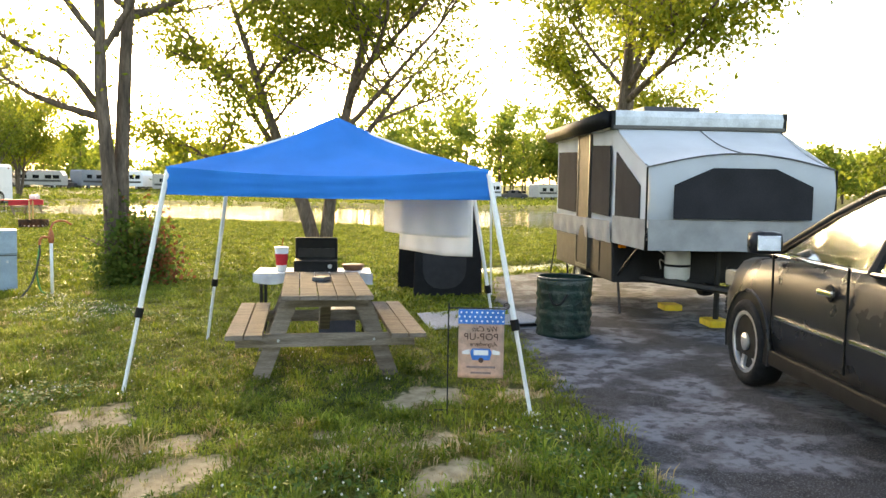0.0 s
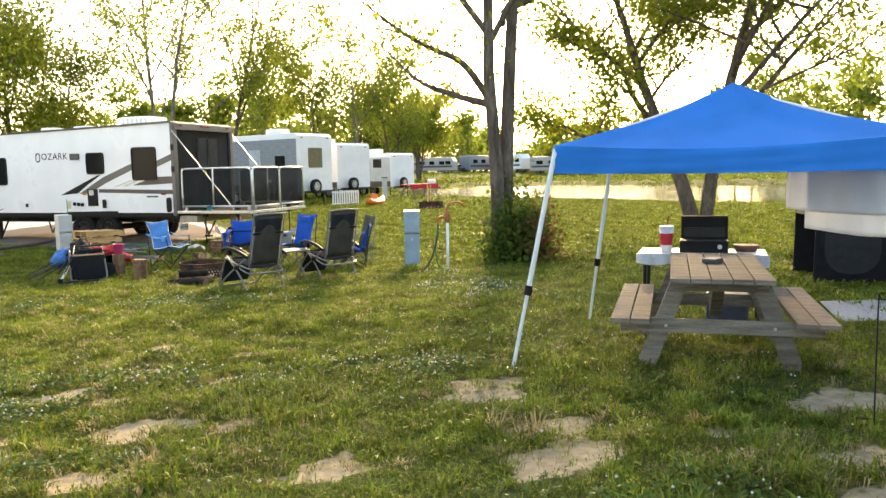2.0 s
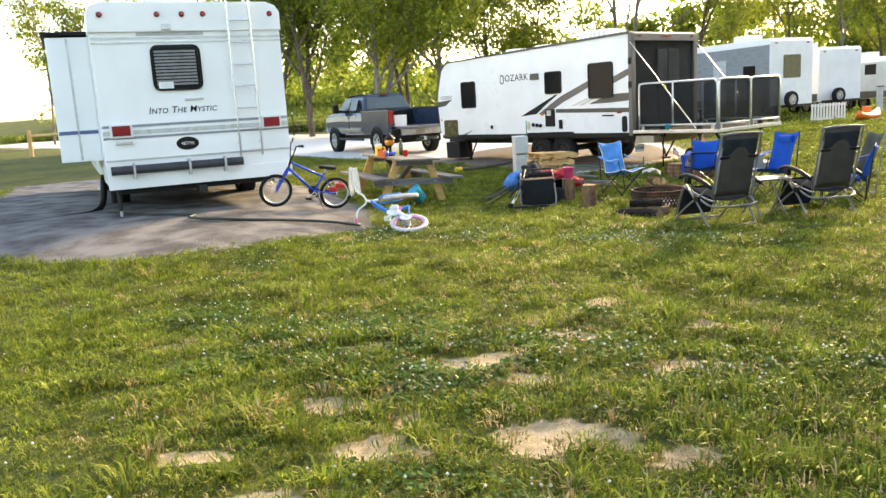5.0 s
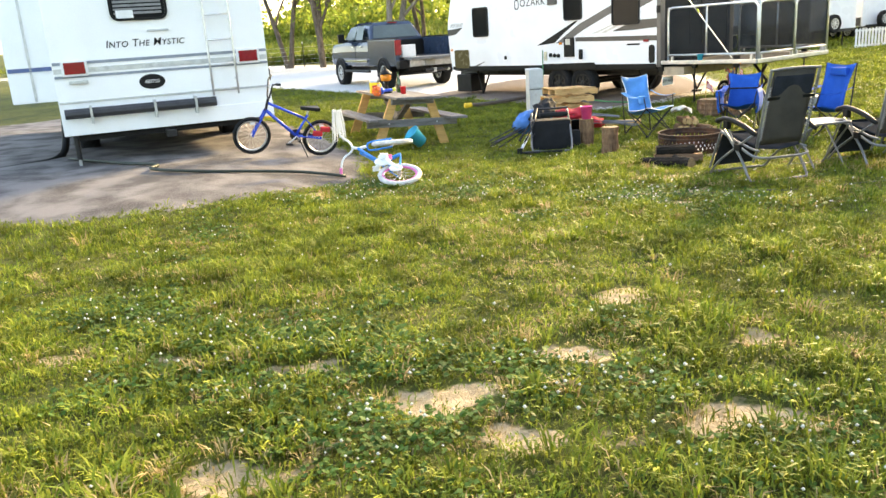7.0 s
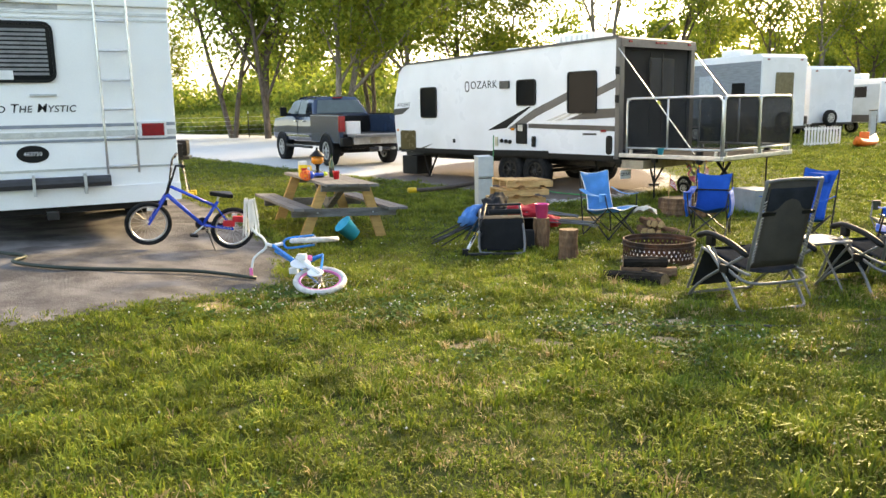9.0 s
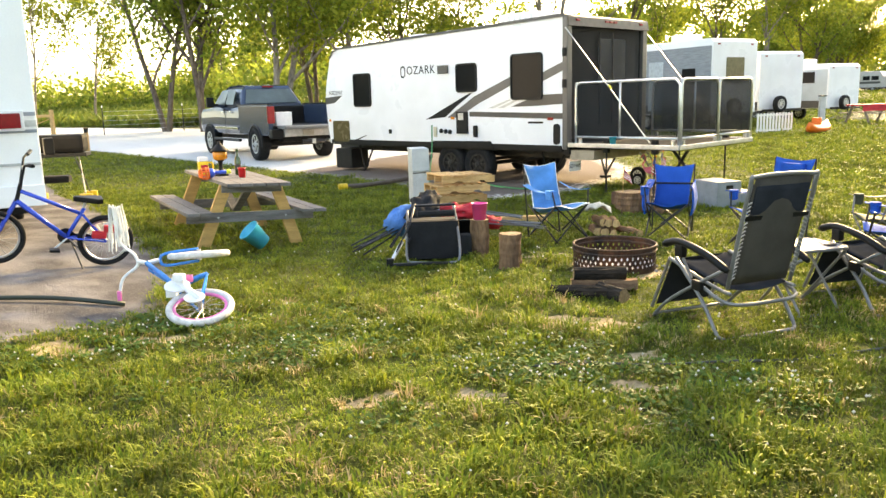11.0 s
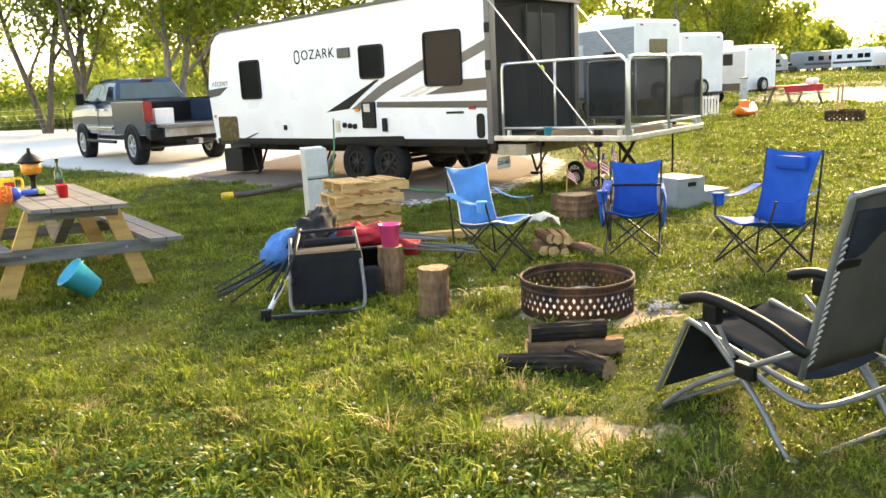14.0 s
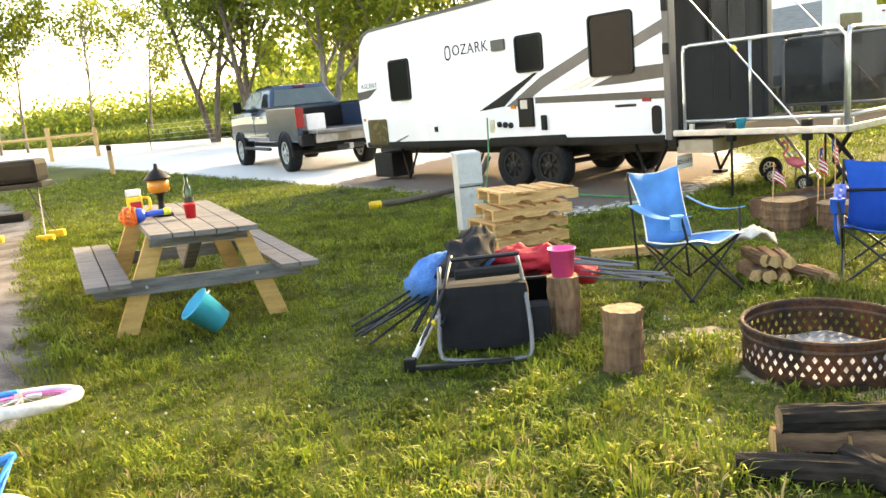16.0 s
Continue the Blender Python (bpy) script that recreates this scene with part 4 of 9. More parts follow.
    part("exhaust", tubed([(-0.9, -0.6, 0.5), (-1.4, -0.6, 0.48)], 0.04, 8), STEEL, t)


pickup_truck()


def parked_suv():
    """Front towards +x, left flank at +y."""
    d = Vector((0.74, 0.67)).normalized()
    a = math.atan2(d.y, d.x)
    m = Matrix.Translation((7.58, 0.32, -0.01)) @ Matrix.Rotation(a, 4, "Z") @ Matrix.Scale(1.05, 4) @ Matrix.Translation((0, -0.93, 0))
    t = thing("parked_suv", m, "dark grey compact SUV with alloy wheels parked on the asphalt pad", "car")
    w, z0 = 0.93, 0.28
    secs = [(-3.5, section(w - .1, z0 + .1, 0.98)), (-3.3, section(w - .03, z0, 1.06)), (-2.6, section(w, z0, 1.08)), (-1.2, section(w, z0, 1.06)), (-0.55, section(w, z0, 1.04)), (0.0, section(w, z0, 1.02, .08)), (0.45, section(w - .03, z0, 0.97, .1, .02)), (0.75, section(w - .12, z0 + .02, 0.86, .12, .03)), (0.9, section(w - .28, z0 + .1, 0.72, .1))]
    body = part("body", car_shell(bmesh.new(), secs), PAINT_S, t, smooth=True)
    cap = [(-3.35, section(w - .26, 1.36, 1.44, .05)), (-2.8, section(w - .27, 1.52, 1.62, .08)), (-1.8, section(w - .27, 1.56, 1.66, .08)), (-1.35, section(w - .28, 1.53, 1.62, .08)), (-1.2, section(w - .29, 1.52, 1.57, .06))]
    part("roof", car_shell(bmesh.new(), cap), PAINT_S, t, smooth=True)
    part("tail_panel", car_shell(bmesh.new(), [(-3.55, section(w - .14, 0.95, 1.1, .06)), (-3.3, section(w - .3, 0.95, 1.44, .1)), (-2.78, section(w - .26, 1.0, 1.58, .2)), (-2.7, section(w - .26, 1.0, 1.58, .2))]), PAINT_S, t)
    TRIM = mat("dark_cabin_plastic", (0.05, 0.05, 0.052), 0.7, 0, 0.1, 6)
    part("dashboard", boxed((-0.62, 0, 1.0), (0.5, 1.4, 0.22), bevel=0.06), TRIM, t)
    part("steering_wheel", tubed([(-0.95 + 0.06 * math.sin(q), 0.36 + 0.18 * math.cos(q), 1.08 + 0.17 * math.sin(q)) for q in np.linspace(0, 6.2832, 21)], 0.014, 6), TRIM, t)
    for sx, sy in ((-1.7, 0.36), (-1.7, -0.36), (-2.5, 0.36), (-2.5, -0.36)):
        part("seat_back", boxed((sx, sy, 1.05), (0.14, 0.48, 0.5), bevel=0.05), TRIM, t)
        part("headrest", boxed((sx - 0.02, sy, 1.4), (0.09, 0.24, 0.16), bevel=0.035), TRIM, t)
    for s in (-1, 1):
        for x in (0, -2.65):
            pts = [(x + 0.42 * math.cos(q), 0.34 + 0.42 * math.sin(q)) for q in np.linspace(-0.25, math.pi + 0.25, 16)]
            part("wheel_well", prismed(pts, s * (w - 0.3), s * (w + 0.006)), BLACK, t)
            part("arch_lip", tubed([(px, s * (w + 0.004), pz) for px, pz in pts], 0.014, 6), PAINT_S, t)
            wheel(t, (x, s * (w - 0.08), 0.345), 0.345, 0.235, rim=ALU, spokes=5, hub=0.68)

        def glass(poly):
            bm = bmesh.new()
            vs = [bm.verts.new((px - 0.2, s * (w - 0.045 - 0.30 * max(0, pz - 1.06) / 0.6 + 0.02), pz)) for px, pz in poly]
            bm.faces.new(vs if s < 0 else vs[::-1])
            bmesh.ops.solidify(bm, geom=list(bm.faces), thickness=0.012)
            return bm
        for poly in ([(-0.30, 1.09), (-0.78, 1.36), (-1.12, 1.50), (-1.42, 1.545), (-1.42, 1.075)], [(-1.52, 1.075), (-1.52, 1.55), (-2.1, 1.55), (-2.45, 1.49), (-2.5, 1.09)]):
            pane = part("side_window", glass(poly), PANE, t)
            pane.visible_shadow = False
        lean = lambda px, pz: (px - 0.2, s * (w - 0.035 - 0.30 * max(0, pz - 1.06) / 0.6), pz)
        part("front_pillar", tubed([lean(-0.12, 1.06), lean(-0.7, 1.375), lean(-1.1, 1.545), lean(-1.5, 1.59), lean(-2.1, 1.59), lean(-2.6, 1.52)], 0.034, 8), PAINT_S, t, smooth=True)
        part("window_seal", tubed([lean(-0.24, 1.09), lean(-0.76, 1.365), lean(-1.12, 1.51), lean(-1.5, 1.555), lean(-2.1, 1.555), lean(-2.5, 1.49)], 0.017, 6), BLACK, t, smooth=True)
        part("centre_pillar", tubed([lean(-1.47, 1.05), lean(-1.47, 1.57)], 0.045, 8), BLACK, t)
        part("belt_trim", tubed([(-0.2, s * (w - 0.02), 1.075), (-1.4, s * (w - 0.012), 1.065), (-2.6, s * (w - 0.02), 1.085)], 0.011, 6), CHROME, t)
        part("door_moulding", boxed((-0.98, s * (w + 0.008), 0.62), (0.95, 0.02, 0.025), bevel=0.006), CHROME, t)
        part("door_moulding", boxed((-2.0, s * (w + 0.008), 0.64), (0.95, 0.02, 0.025), bevel=0.006), CHROME, t)
        for x in (-1.25, -2.2):
            part("door_handle", boxed((x, s * (w + 0.03), 0.9), (0.19, 0.03, 0.04), bevel=0.012), CHROME, t)
            part("handle_cup", lathed([(0.06, 0), (0.05, 0.008)], 14, Matrix.Translation((x, s * (w - 0.001), 0.9)) @ Matrix.Rotation(math.radians(-90 * s), 4, "X")), BLACK, t)
        for x in (-0.42, -1.46, -2.5):
            part("door_seam", boxed((x, s * (w + 0.001), 0.75), (0.01, 0.014, 0.66)), BLACK, t)
        mir = part("mirror", boxed((-0.55, s * (w + 0.13), 1.17), (0.15, 0.23, 0.17), bevel=0.07), PAINT_S, t, smooth=True)
        part("mirror_glass", boxed((-0.625, s * (w + 0.13), 1.17), (0.012, 0.17, 0.11), bevel=0.004), CHROME, mir)
        part("headlight", boxed((0.62, s * (w - 0.22), 0.78), (0.34, 0.24, 0.14), m=None, bevel=0.04), mat("headlamp", (0.55, 0.45, 0.33), 0.08, 0.2), t)
        part("sill", boxed((-1.3, s * (w - 0.02), 0.31), (2.0, 0.06, 0.12), bevel=0.02), BLACK, t)
    bm = bmesh.new()
    vs = [bm.verts.new(p) for p in ((-0.34, -0.80, 1.06), (-0.34, 0.80, 1.06), (-1.28, 0.60, 1.55), (-1.28, -0.60, 1.55))]
    bm.faces.new(vs)
    bmesh.ops.solidify(bm, geom=list(bm.faces), thickness=-0.012)
    part("windscreen", bm, PANE, t).visible_shadow = False
    part("underbody", boxed((-1.3, 0, 0.3), (3.6, 1.4, 0.14)), BLACK, t)
    part("grille", boxed((0.88, 0, 0.62), (0.06, 0.9, 0.12), bevel=0.02), BLACK, t)


parked_suv()


# ---- the pop-up camper ----
def pop_up_camper():
    """Front (tongue) towards -x; door flank at +y."""
    C1 = Vector((9.86, 2.86))
    m = Matrix.Translation((C1.x, C1.y, 0.02)) @ Matrix.Rotation(math.radians(45), 4, "Z")
    t = thing("pop_up_camper", m, "grey and white pop-up tent camper with raised roof and extended bunk", "camper")
    W, L = 2.1, 3.4
    pale = cloth_mat("pale_grey_tent_cloth", (0.68, 0.71, 0.74), 0.3, 0.06, 2)
    mid = cloth_mat("mid_grey_tent_cloth", (0.52, 0.55, 0.58), 0.2, 0.06, 2)
    silver = cloth_mat("silver_skirt_cloth", (0.36, 0.36, 0.355), 0.1, 0.12, 4)
    scr = mat("dark_tent_screen", (0.030, 0.030, 0.034), 0.9, 0, 0.1, 3, spec=0.1)
    box_m = mat("camper_box_charcoal", (0.018, 0.017, 0.017), 0.5, 0, 0.15, 3, spec=0.2)
    part("lower_box", prismed([(0, 0.42), (0.06, 0.95), (L, 0.95), (L - 0.05, 0.42)], -W, 0, "xz", 0.03), box_m, t)
    part("box_side_panel", boxed((1.9, 0.006, 0.7), (2.6, 0.012, 0.4)), mat("camper_side_olive", (0.030, 0.027, 0.023), 0.5, spec=0.2), t)
    roof = part("roof", prismed([(-0.03, 2.36), (-0.05, 2.5), (-0.02, 2.58), (0.2, 2.6), (L - 0.2, 2.6), (L + 0.03, 2.56), (L + 0.05, 2.36)], -W - 0.04, 0.04, "xz", 0.02), mat("camper_roof_white", (0.62, 0.65, 0.68), 0.35), t)
    part("roof_edge", boxed((-0.03, -W / 2, 2.37), (0.06, W + 0.1, 0.05), bevel=0.01), GREYBAND, roof)
    for y in (0.05, -W - 0.05):
        part("roof_corner", boxed((0.0, y, 2.46), (0.1, 0.05, 0.24), bevel=0.015), BLACK, roof)
    part("awning_bag", tubed([(0.0, 0.12, 2.47), (L, 0.12, 2.47)], 0.11, 10), BLACK, t, "black rolled awning bag", smooth=True)
    part("roof_ac", prismed([(1.0, 2.6), (1.12, 2.76), (2.0, 2.78), (2.1, 2.6)], -1.5, -0.7, "xz", 0.03), GREYBAND, t)
    # tent walls on the door flank
    part("tent_wall", sheeted(lambda u, v: (u * L, 0.0 + 0.015 * math.sin(u * 26) - 0.03 * math.sin(math.pi * v), 0.95 + 1.42 * v), 30, 8), pale, t)
    part("tent_wall", sheeted(lambda u, v: (u * L, -W - 0.01 * math.sin(u * 26), 0.95 + 1.42 * v), 12, 4), pale, t)
    part("tent_wall", sheeted(lambda u, v: (L, -W * u, 0.95 + 1.42 * v), 6, 4), pale, t)
    for x0, x1 in ((0.12, 1.05), (1.95, 3.2)):
        part("screen_window", prismed([(x0, 1.25), (x0 + 0.02, 2.15), (x1, 2.2), (x1, 1.28)], 0.012, 0.03), scr, t)
    part("door", boxed((1.45, 0.02, 1.45), (0.62, 0.04, 1.85), bevel=0.01), BLACK, t, "dark screen door")
    part("door_frame", ring_frame(bmesh.new(), rounded(0.7, 1.95, 0.05, 1.45, 1.45), rounded(0.6, 1.85, 0.04, 1.45, 1.45), 0.0, 0.05), GREYBAND, t)
    part("skirt", sheeted(lambda u, v: (u * L, 0.03 + 0.03 * v + 0.02 * math.sin(u * 40) * (1 - v), 0.92 + 0.28 * v), 40, 4), silver, t)
    # the bunk end: a bed deck that sticks out forward under a sloping tent
    B = 1.28
    zb = 1.09
    part("bunk_deck", boxed((-B / 2, -W / 2, zb), (B, W, 0.06), bevel=0.01), BLACK, t)
    zt, zf = 2.36, 2.06

    def slope(u, v):
        bow = 0.16 * math.sin(math.pi * v)
        return (-B * u, -W * v, zt + (zf - 0.22 + bow - zt) * u - 0.05 * math.sin(math.pi * u))
    part("bunk_roof", sheeted(slope, 14, 16), cloth_mat("white_tent_cloth", (0.76, 0.79, 0.82), 0.35, 0.05, 2), t, smooth=True)

    def front(u, v):
        top = zf - 0.22 + 0.16 * math.sin(math.pi * u)
        z = zb + 0.16 + (top - zb - 0.16) * v
        return (-B - 0.06 * math.sin(math.pi * v) + 0.008 * math.sin(u * 30), -W * u, z)
    part("bunk_front", sheeted(front, 24, 8), mid, t, smooth=True)
    wx = -B - 0.075
    part("bunk_window", prismed([(-0.27, zb + 0.19), (-0.27, zb + 0.56), (-0.70, zb + 0.75), (-1.40, zb + 0.75), (-1.83, zb + 0.56), (-1.83, zb + 0.19)], wx, wx - 0.012, "yz"), scr, t, "dark hexagonal screen window")
    for y, k in ((0.0, 1), (-W, -1)):
        tri = [(0, zb), (0, zt), (-B, zf - 0.22), (-B, zb)]
        part("bunk_side", prismed(tri, y - 0.006, y + 0.006), pale, t)
        part("bunk_side_window", prismed([(-0.1, zb + 0.18), (-0.1, zt - 0.3), (-B + 0.22, zf - 0.42), (-B + 0.22, zb + 0.18)], y + 0.004 * k, y + 0.02 * k), scr, t)
    seam = mat("tent_seam_grey", (0.10, 0.105, 0.115), 0.8)
    part("arch_seam", tubed([(front(q / 24, 1.0)[0] - 0.012, front(q / 24, 1.0)[1], front(q / 24, 1.0)[2] + 0.004) for q in range(25)], 0.009, 6), seam, t, smooth=True)
    for v in (0.0, 0.5, 1.0):
        part("roof_seam", tubed([tuple(Vector(slope(q / 14, v)) + Vector((0, 0, 0.008))) for q in range(15)], 0.007, 6), seam, t, smooth=True)
    part("bunk_skirt", sheeted(lambda u, v: (-B - 0.05 - 0.02 * (1 - v) + 0.015 * math.sin(u * 33) * (1 - v), -W * u, zb - 0.16 + 0.34 * v), 36, 4), silver, t, smooth=True)
    for y in (0.02, -W - 0.02):
        part("bunk_skirt", sheeted(lambda u, v, yy=y: (-B * u, yy, zb - 0.16 + 0.34 * v), 10, 3), silver, t)
        part("corner_pole", tubed([(-B - 0.04, y, zb - 0.1), (-B - 0.03, y, zf - 0.22)], 0.012, 6), BLACK, t)
        part("bunk_strut", tubed([(-B + 0.2, y * 0.9 - 0.1, zb), (0.05, y * 0.9 - 0.1, 0.5)], 0.014, 6), BLACK, t)
    # tongue, gas bottle, jack
    for y in (-0.35, -W + 0.35):
        part("tongue", tubed([(0.1, y, 0.48), (-1.1, -W / 2, 0.46)], 0.045, 6), DARKSTEEL, t)
    gas = part("gas_bottle", lathed([(0.11, 0.5), (0.15, 0.54), (0.155, 0.58), (0.155, 0.83), (0.14, 0.9), (0.08, 0.95), (0.04, 0.96), (0.04, 1.0), (0.09, 1.0), (0.09, 1.08), (0.03, 1.08)], 20, Matrix.Translation((-0.3, -W / 2 + 0.32, -0.02))), WHITEPAINT, t, "white propane bottle", True)
    part("bottle_band", lathed([(0.158, 0.66), (0.158, 0.69)], 20, Matrix.Translation((-0.3, -W / 2 + 0.32, 0))), BLACK, gas)
    part("tongue_jack", tubed([(-0.75, -W / 2, 0.08), (-0.75, -W / 2, 0.95)], 0.035, 8), DARKSTEEL, t)
    part("jack_pad", boxed((-0.75, -W / 2, 0.04), (0.34, 0.26, 0.08), bevel=0.02), mat("yellow_plastic", (0.75, 0.5, 0.02), 0.5), t, "yellow plastic jack pad")
    part("jack_pad", boxed((0.5, -W / 2 + 0.1, 0.04), (0.3, 0.24, 0.08), bevel=0.02), mat("yellow_plastic", (0.75, 0.5, 0.02), 0.5), t)
    part("reflector", boxed((0.0, -0.12, 0.88), (0.05, 0.09, 0.04), bevel=0.008), AMBER, t)
    part("tie_rope", tubed(curve([(-0.02, -0.55, 0.86), (-0.05, -0.66, 0.78), (-0.04, -0.72, 0.66), (-0.05, -0.6, 0.72), (-0.03, -0.62, 0.6)], 5), 0.008, 6), WHITEPAINT, t)
    for q in range(14):
        part("chain_link", tubed([(-0.82, -W / 2 - 0.1, 0.72 - q * 0.04), (-0.82 + 0.02 * (q % 2), -W / 2 - 0.1 + 0.02 * ((q + 1) % 2), 0.69 - q * 0.04)], 0.012, 5), DARKSTEEL, t)
    for y in (-0.1, -W + 0.1):
        wheel(t, (1.9, y, 0.29), 0.29, 0.18, rim=STEEL)
    part("axle", tubed([(1.9, -0.1, 0.29), (1.9, -W + 0.1, 0.29)], 0.03, 8), DARKSTEEL, t)
    for x, y in ((0.25, -0.15), (3.2, -0.15), (0.25, -W + 0.15), (3.2, -W + 0.15)):
        part("stabiliser", tubed([(x, y, 0.45), (x - 0.15, y, 0.0)], 0.018, 6), DARKSTEEL, t)


pop_up_camper()


# ---- the blue canopy ----
def canopy():
    feet = {"fl": (3.90, 3.80), "fr": (5.58, 1.11), "bl": (5.60, 5.32), "br": (7.30, 2.72)}
    t = thing("canopy_tent", Matrix(), "royal blue slant-leg pop-up canopy on white steel legs over the lawn", "canopy")
    c = Vector((sum(p[0] for p in feet.values()) / 4, sum(p[1] for p in feet.values()) / 4, 0))
    zb, zt, zp = 1.51, 1.73, 2.20
    top = {k: c + (Vector((*p, 0)) - c) * 0.80 for k, p in feet.items()}
    for k, p in feet.items():
        a, b = Vector((*p, gz(*p))), top[k] + Vector((0, 0, zt - 0.03))
        leg = new("leg")
        leg.parent = t
        kx = a.lerp(b, 0.36)
        part("lower_tube", tubed([a, kx], 0.016, 6), WHITEPAINT, leg)
        part("upper_tube", tubed([kx, b], 0.021, 6), WHITEPAINT, leg)
        d = (b - a).normalized()
        part("lock_collar", tubed([kx - d * 0.03, kx + d * 0.05], 0.032, 8), BLACK, leg)
        part("foot_plate", boxed(tuple(a + Vector((0, 0, 0.006))), (0.1, 0.1, 0.012), bevel=0.003), STEEL, leg)
    peak = c + Vector((0, 0, zp))
    order = ["fl", "fr", "br", "bl"]
    for q in range(4):
        a, b = top[order[q]], top[order[(q + 1) % 4]]
        za = Vector((0, 0, zt))
        n = ((a + b) / 2 - c).normalized()

        def roof(u, v, a=a, b=b):
            e = (a + za).lerp(b + za, u)
            p = e.lerp(peak, v)
            sag = -0.06 * math.sin(math.pi * u) * (1 - v) - 0.05 * math.sin(math.pi * v)
            return p + Vector((0, 0, sag + 0.012 * math.sin(u * 19 + v * 7) * math.sin(math.pi * v)))
        part("roof_panel", sheeted(roof, 18, 10), BLUE, t, smooth=True)

        def hem(u, v, a=a, b=b, n=n, ph=q):
            e = (a + za).lerp(b + za, u)
            sag = -0.06 * math.sin(math.pi * u)
            wrinkle = 0.012 * math.sin(u * 37 + ph) * v + 0.010 * math.sin(v * 14 + u * 9)
            return e + n * (0.015 + wrinkle) + Vector((0, 0, sag * (1 - 0.8 * v) - (zt - zb) * v))
        part("valance", sheeted(hem, 30, 6), BLUE, t, smooth=True)
        part("frame_bar", tubed([a - n * 0.05 + Vector((0, 0, zt - 0.1)), (a + b) / 2 - n * 0.06 + Vector((0, 0, zt - 0.13)), b - n * 0.05 + Vector((0, 0, zt - 0.1))], 0.011, 6), WHITEPAINT, t)
        part("roof_strut", tubed([a + Vector((0, 0, zt - 0.05)), peak - Vector((0, 0, 0.05))], 0.01, 6), WHITEPAINT, t)
    return top


CT = canopy()


# ---- picnic tables ----
def picnic_table(m, top_m, leg_m, label, L=1.83):
    """Length along y; the end frames face +-y."""
    t = thing("picnic_table", m, label, "picnic table", "picnic tables")
    for q in range(5):
        part("top_board", boxed((-0.30 + q * 0.15, 0, 0.745), (0.142, L, 0.038), bevel=0.006), top_m, t)
    for s in (-1, 1):
        for q in range(2):
            part("bench_board", boxed((s * (0.66 + q * 0.15 - 0.07), 0, 0.43), (0.14, L, 0.038), bevel=0.006), top_m, t)
    for y in (-0.6, 0.6):
        for s in (-1, 1):
            f = lambda z: s * (0.29 + (0.725 - z) / 0.725 * 0.27)
            part("leg", prismed([(f(0.725) - 0.07, 0.725), (f(0.725) + 0.07, 0.725), (f(0) + 0.075, 0.0), (f(0) - 0.075, 0.0)], y - 0.02, y + 0.02, "xz", 0.004), leg_m, t)
        o = -0.042 if y < 0 else 0.042
        part("cross_beam", boxed((0, y + o, 0.355), (1.5, 0.038, 0.11), bevel=0.004), top_m, t)
        part("top_cleat", boxed((0, y + o, 0.68), (0.7, 0.038, 0.09), bevel=0.004), top_m, t)
        part("brace", boxed((0, 0, 0), (0.09, 0.72, 0.038), Matrix.Translation((0, y * 0.55, 0.54)) @ Matrix.Rotation(math.radians(32 if y > 0 else -32), 4, "X")), top_m, t)
        for s in (-0.4, 0.4):
            part("bolt", lathed([(0.012, 0), (0.012, 0.012)], 8, Matrix.Translation((s, y + o * 1.45, 0.355)) @ Matrix.Rotation(math.radians(90 if y < 0 else -90), 4, "X")), STEEL, t)
    return t


picnic_table(Matrix.Translation((5.70, 3.52, gz(5.7, 3.5))) @ Matrix.Rotation(math.atan2(-0.62, 0.78), 4, "Z"), WOODGREY, WOODGREY, "weathered grey wooden picnic table under the blue canopy")
picnic_table(Matrix.Translation((-2.117, 13.833, -0.128)) @ Matrix.Rotation(0.641, 4, "Z") @ Matrix.Rotation(0.023, 4, "X") @ Matrix.Rotation(0.055, 4, "Y"), mat("silver_weathered_wood", (0.20, 0.19, 0.185), 0.85, 0, 0.2, 3.0, 0.5, 0.15, two=(0.12, 0.112, 0.108), stretch=(1, 9, 9), rnd=0.12, fine=26), WOODNEW, "picnic table with grey boards and honey-coloured treated legs")


# ---- trees ----
LEAF_A = leaf_mat("sunlit_leaf", (0.120, 0.170, 0.018), (0.30, 0.31, 0.035), 0.55)
LEAF_B = leaf_mat("green_leaf", (0.115, 0.175, 0.025), (0.27, 0.30, 0.045), 0.58)
LEAF_C = leaf_mat("deep_leaf", (0.06, 0.11, 0.02), (0.13, 0.17, 0.035), 0.5)


def tri_mesh(name, co, loops, material, parent=None, n=4):
    """A mesh of loose n-gons from arrays."""
    me = bpy.data.meshes.new(name)
    me.vertices.add(len(co))
    me.vertices.foreach_set("co", np.asarray(co, np.float32).ravel())
    me.loops.add(len(loops) * n)
    me.loops.foreach_set("vertex_index", np.asarray(loops, np.int32).ravel())
    me.polygons.add(len(loops))
    me.polygons.foreach_set("loop_start", np.arange(len(loops), dtype=np.int32) * n)
    me.update(calc_edges=True)
    me.materials.append(material)
    ob = new(name, me)
    ob.parent = parent
    return ob


def leaves(centres, size, rng, aspect=0.5, droop=0.3):
    """Pointed leaf quads at the centres, turned at random."""
    k = len(centres)
    d = rng.normal(size=(k, 3))
    d[:, 2] -= droop
    d /= np.linalg.norm(d, axis=1)[:, None]
    o = np.cross(d, rng.normal(size=(k, 3)))
    o /= np.linalg.norm(o, axis=1)[:, None] + 1e-9
    s = size * rng.uniform(0.6, 1.4, (k, 1))
    co = np.stack([centres - d * s / 2, centres + o * s * aspect / 2, centres + d * s / 2, centres - o * s * aspect / 2], 1).reshape(-1, 3)
    return co, np.arange(4 * k).reshape(k, 4)


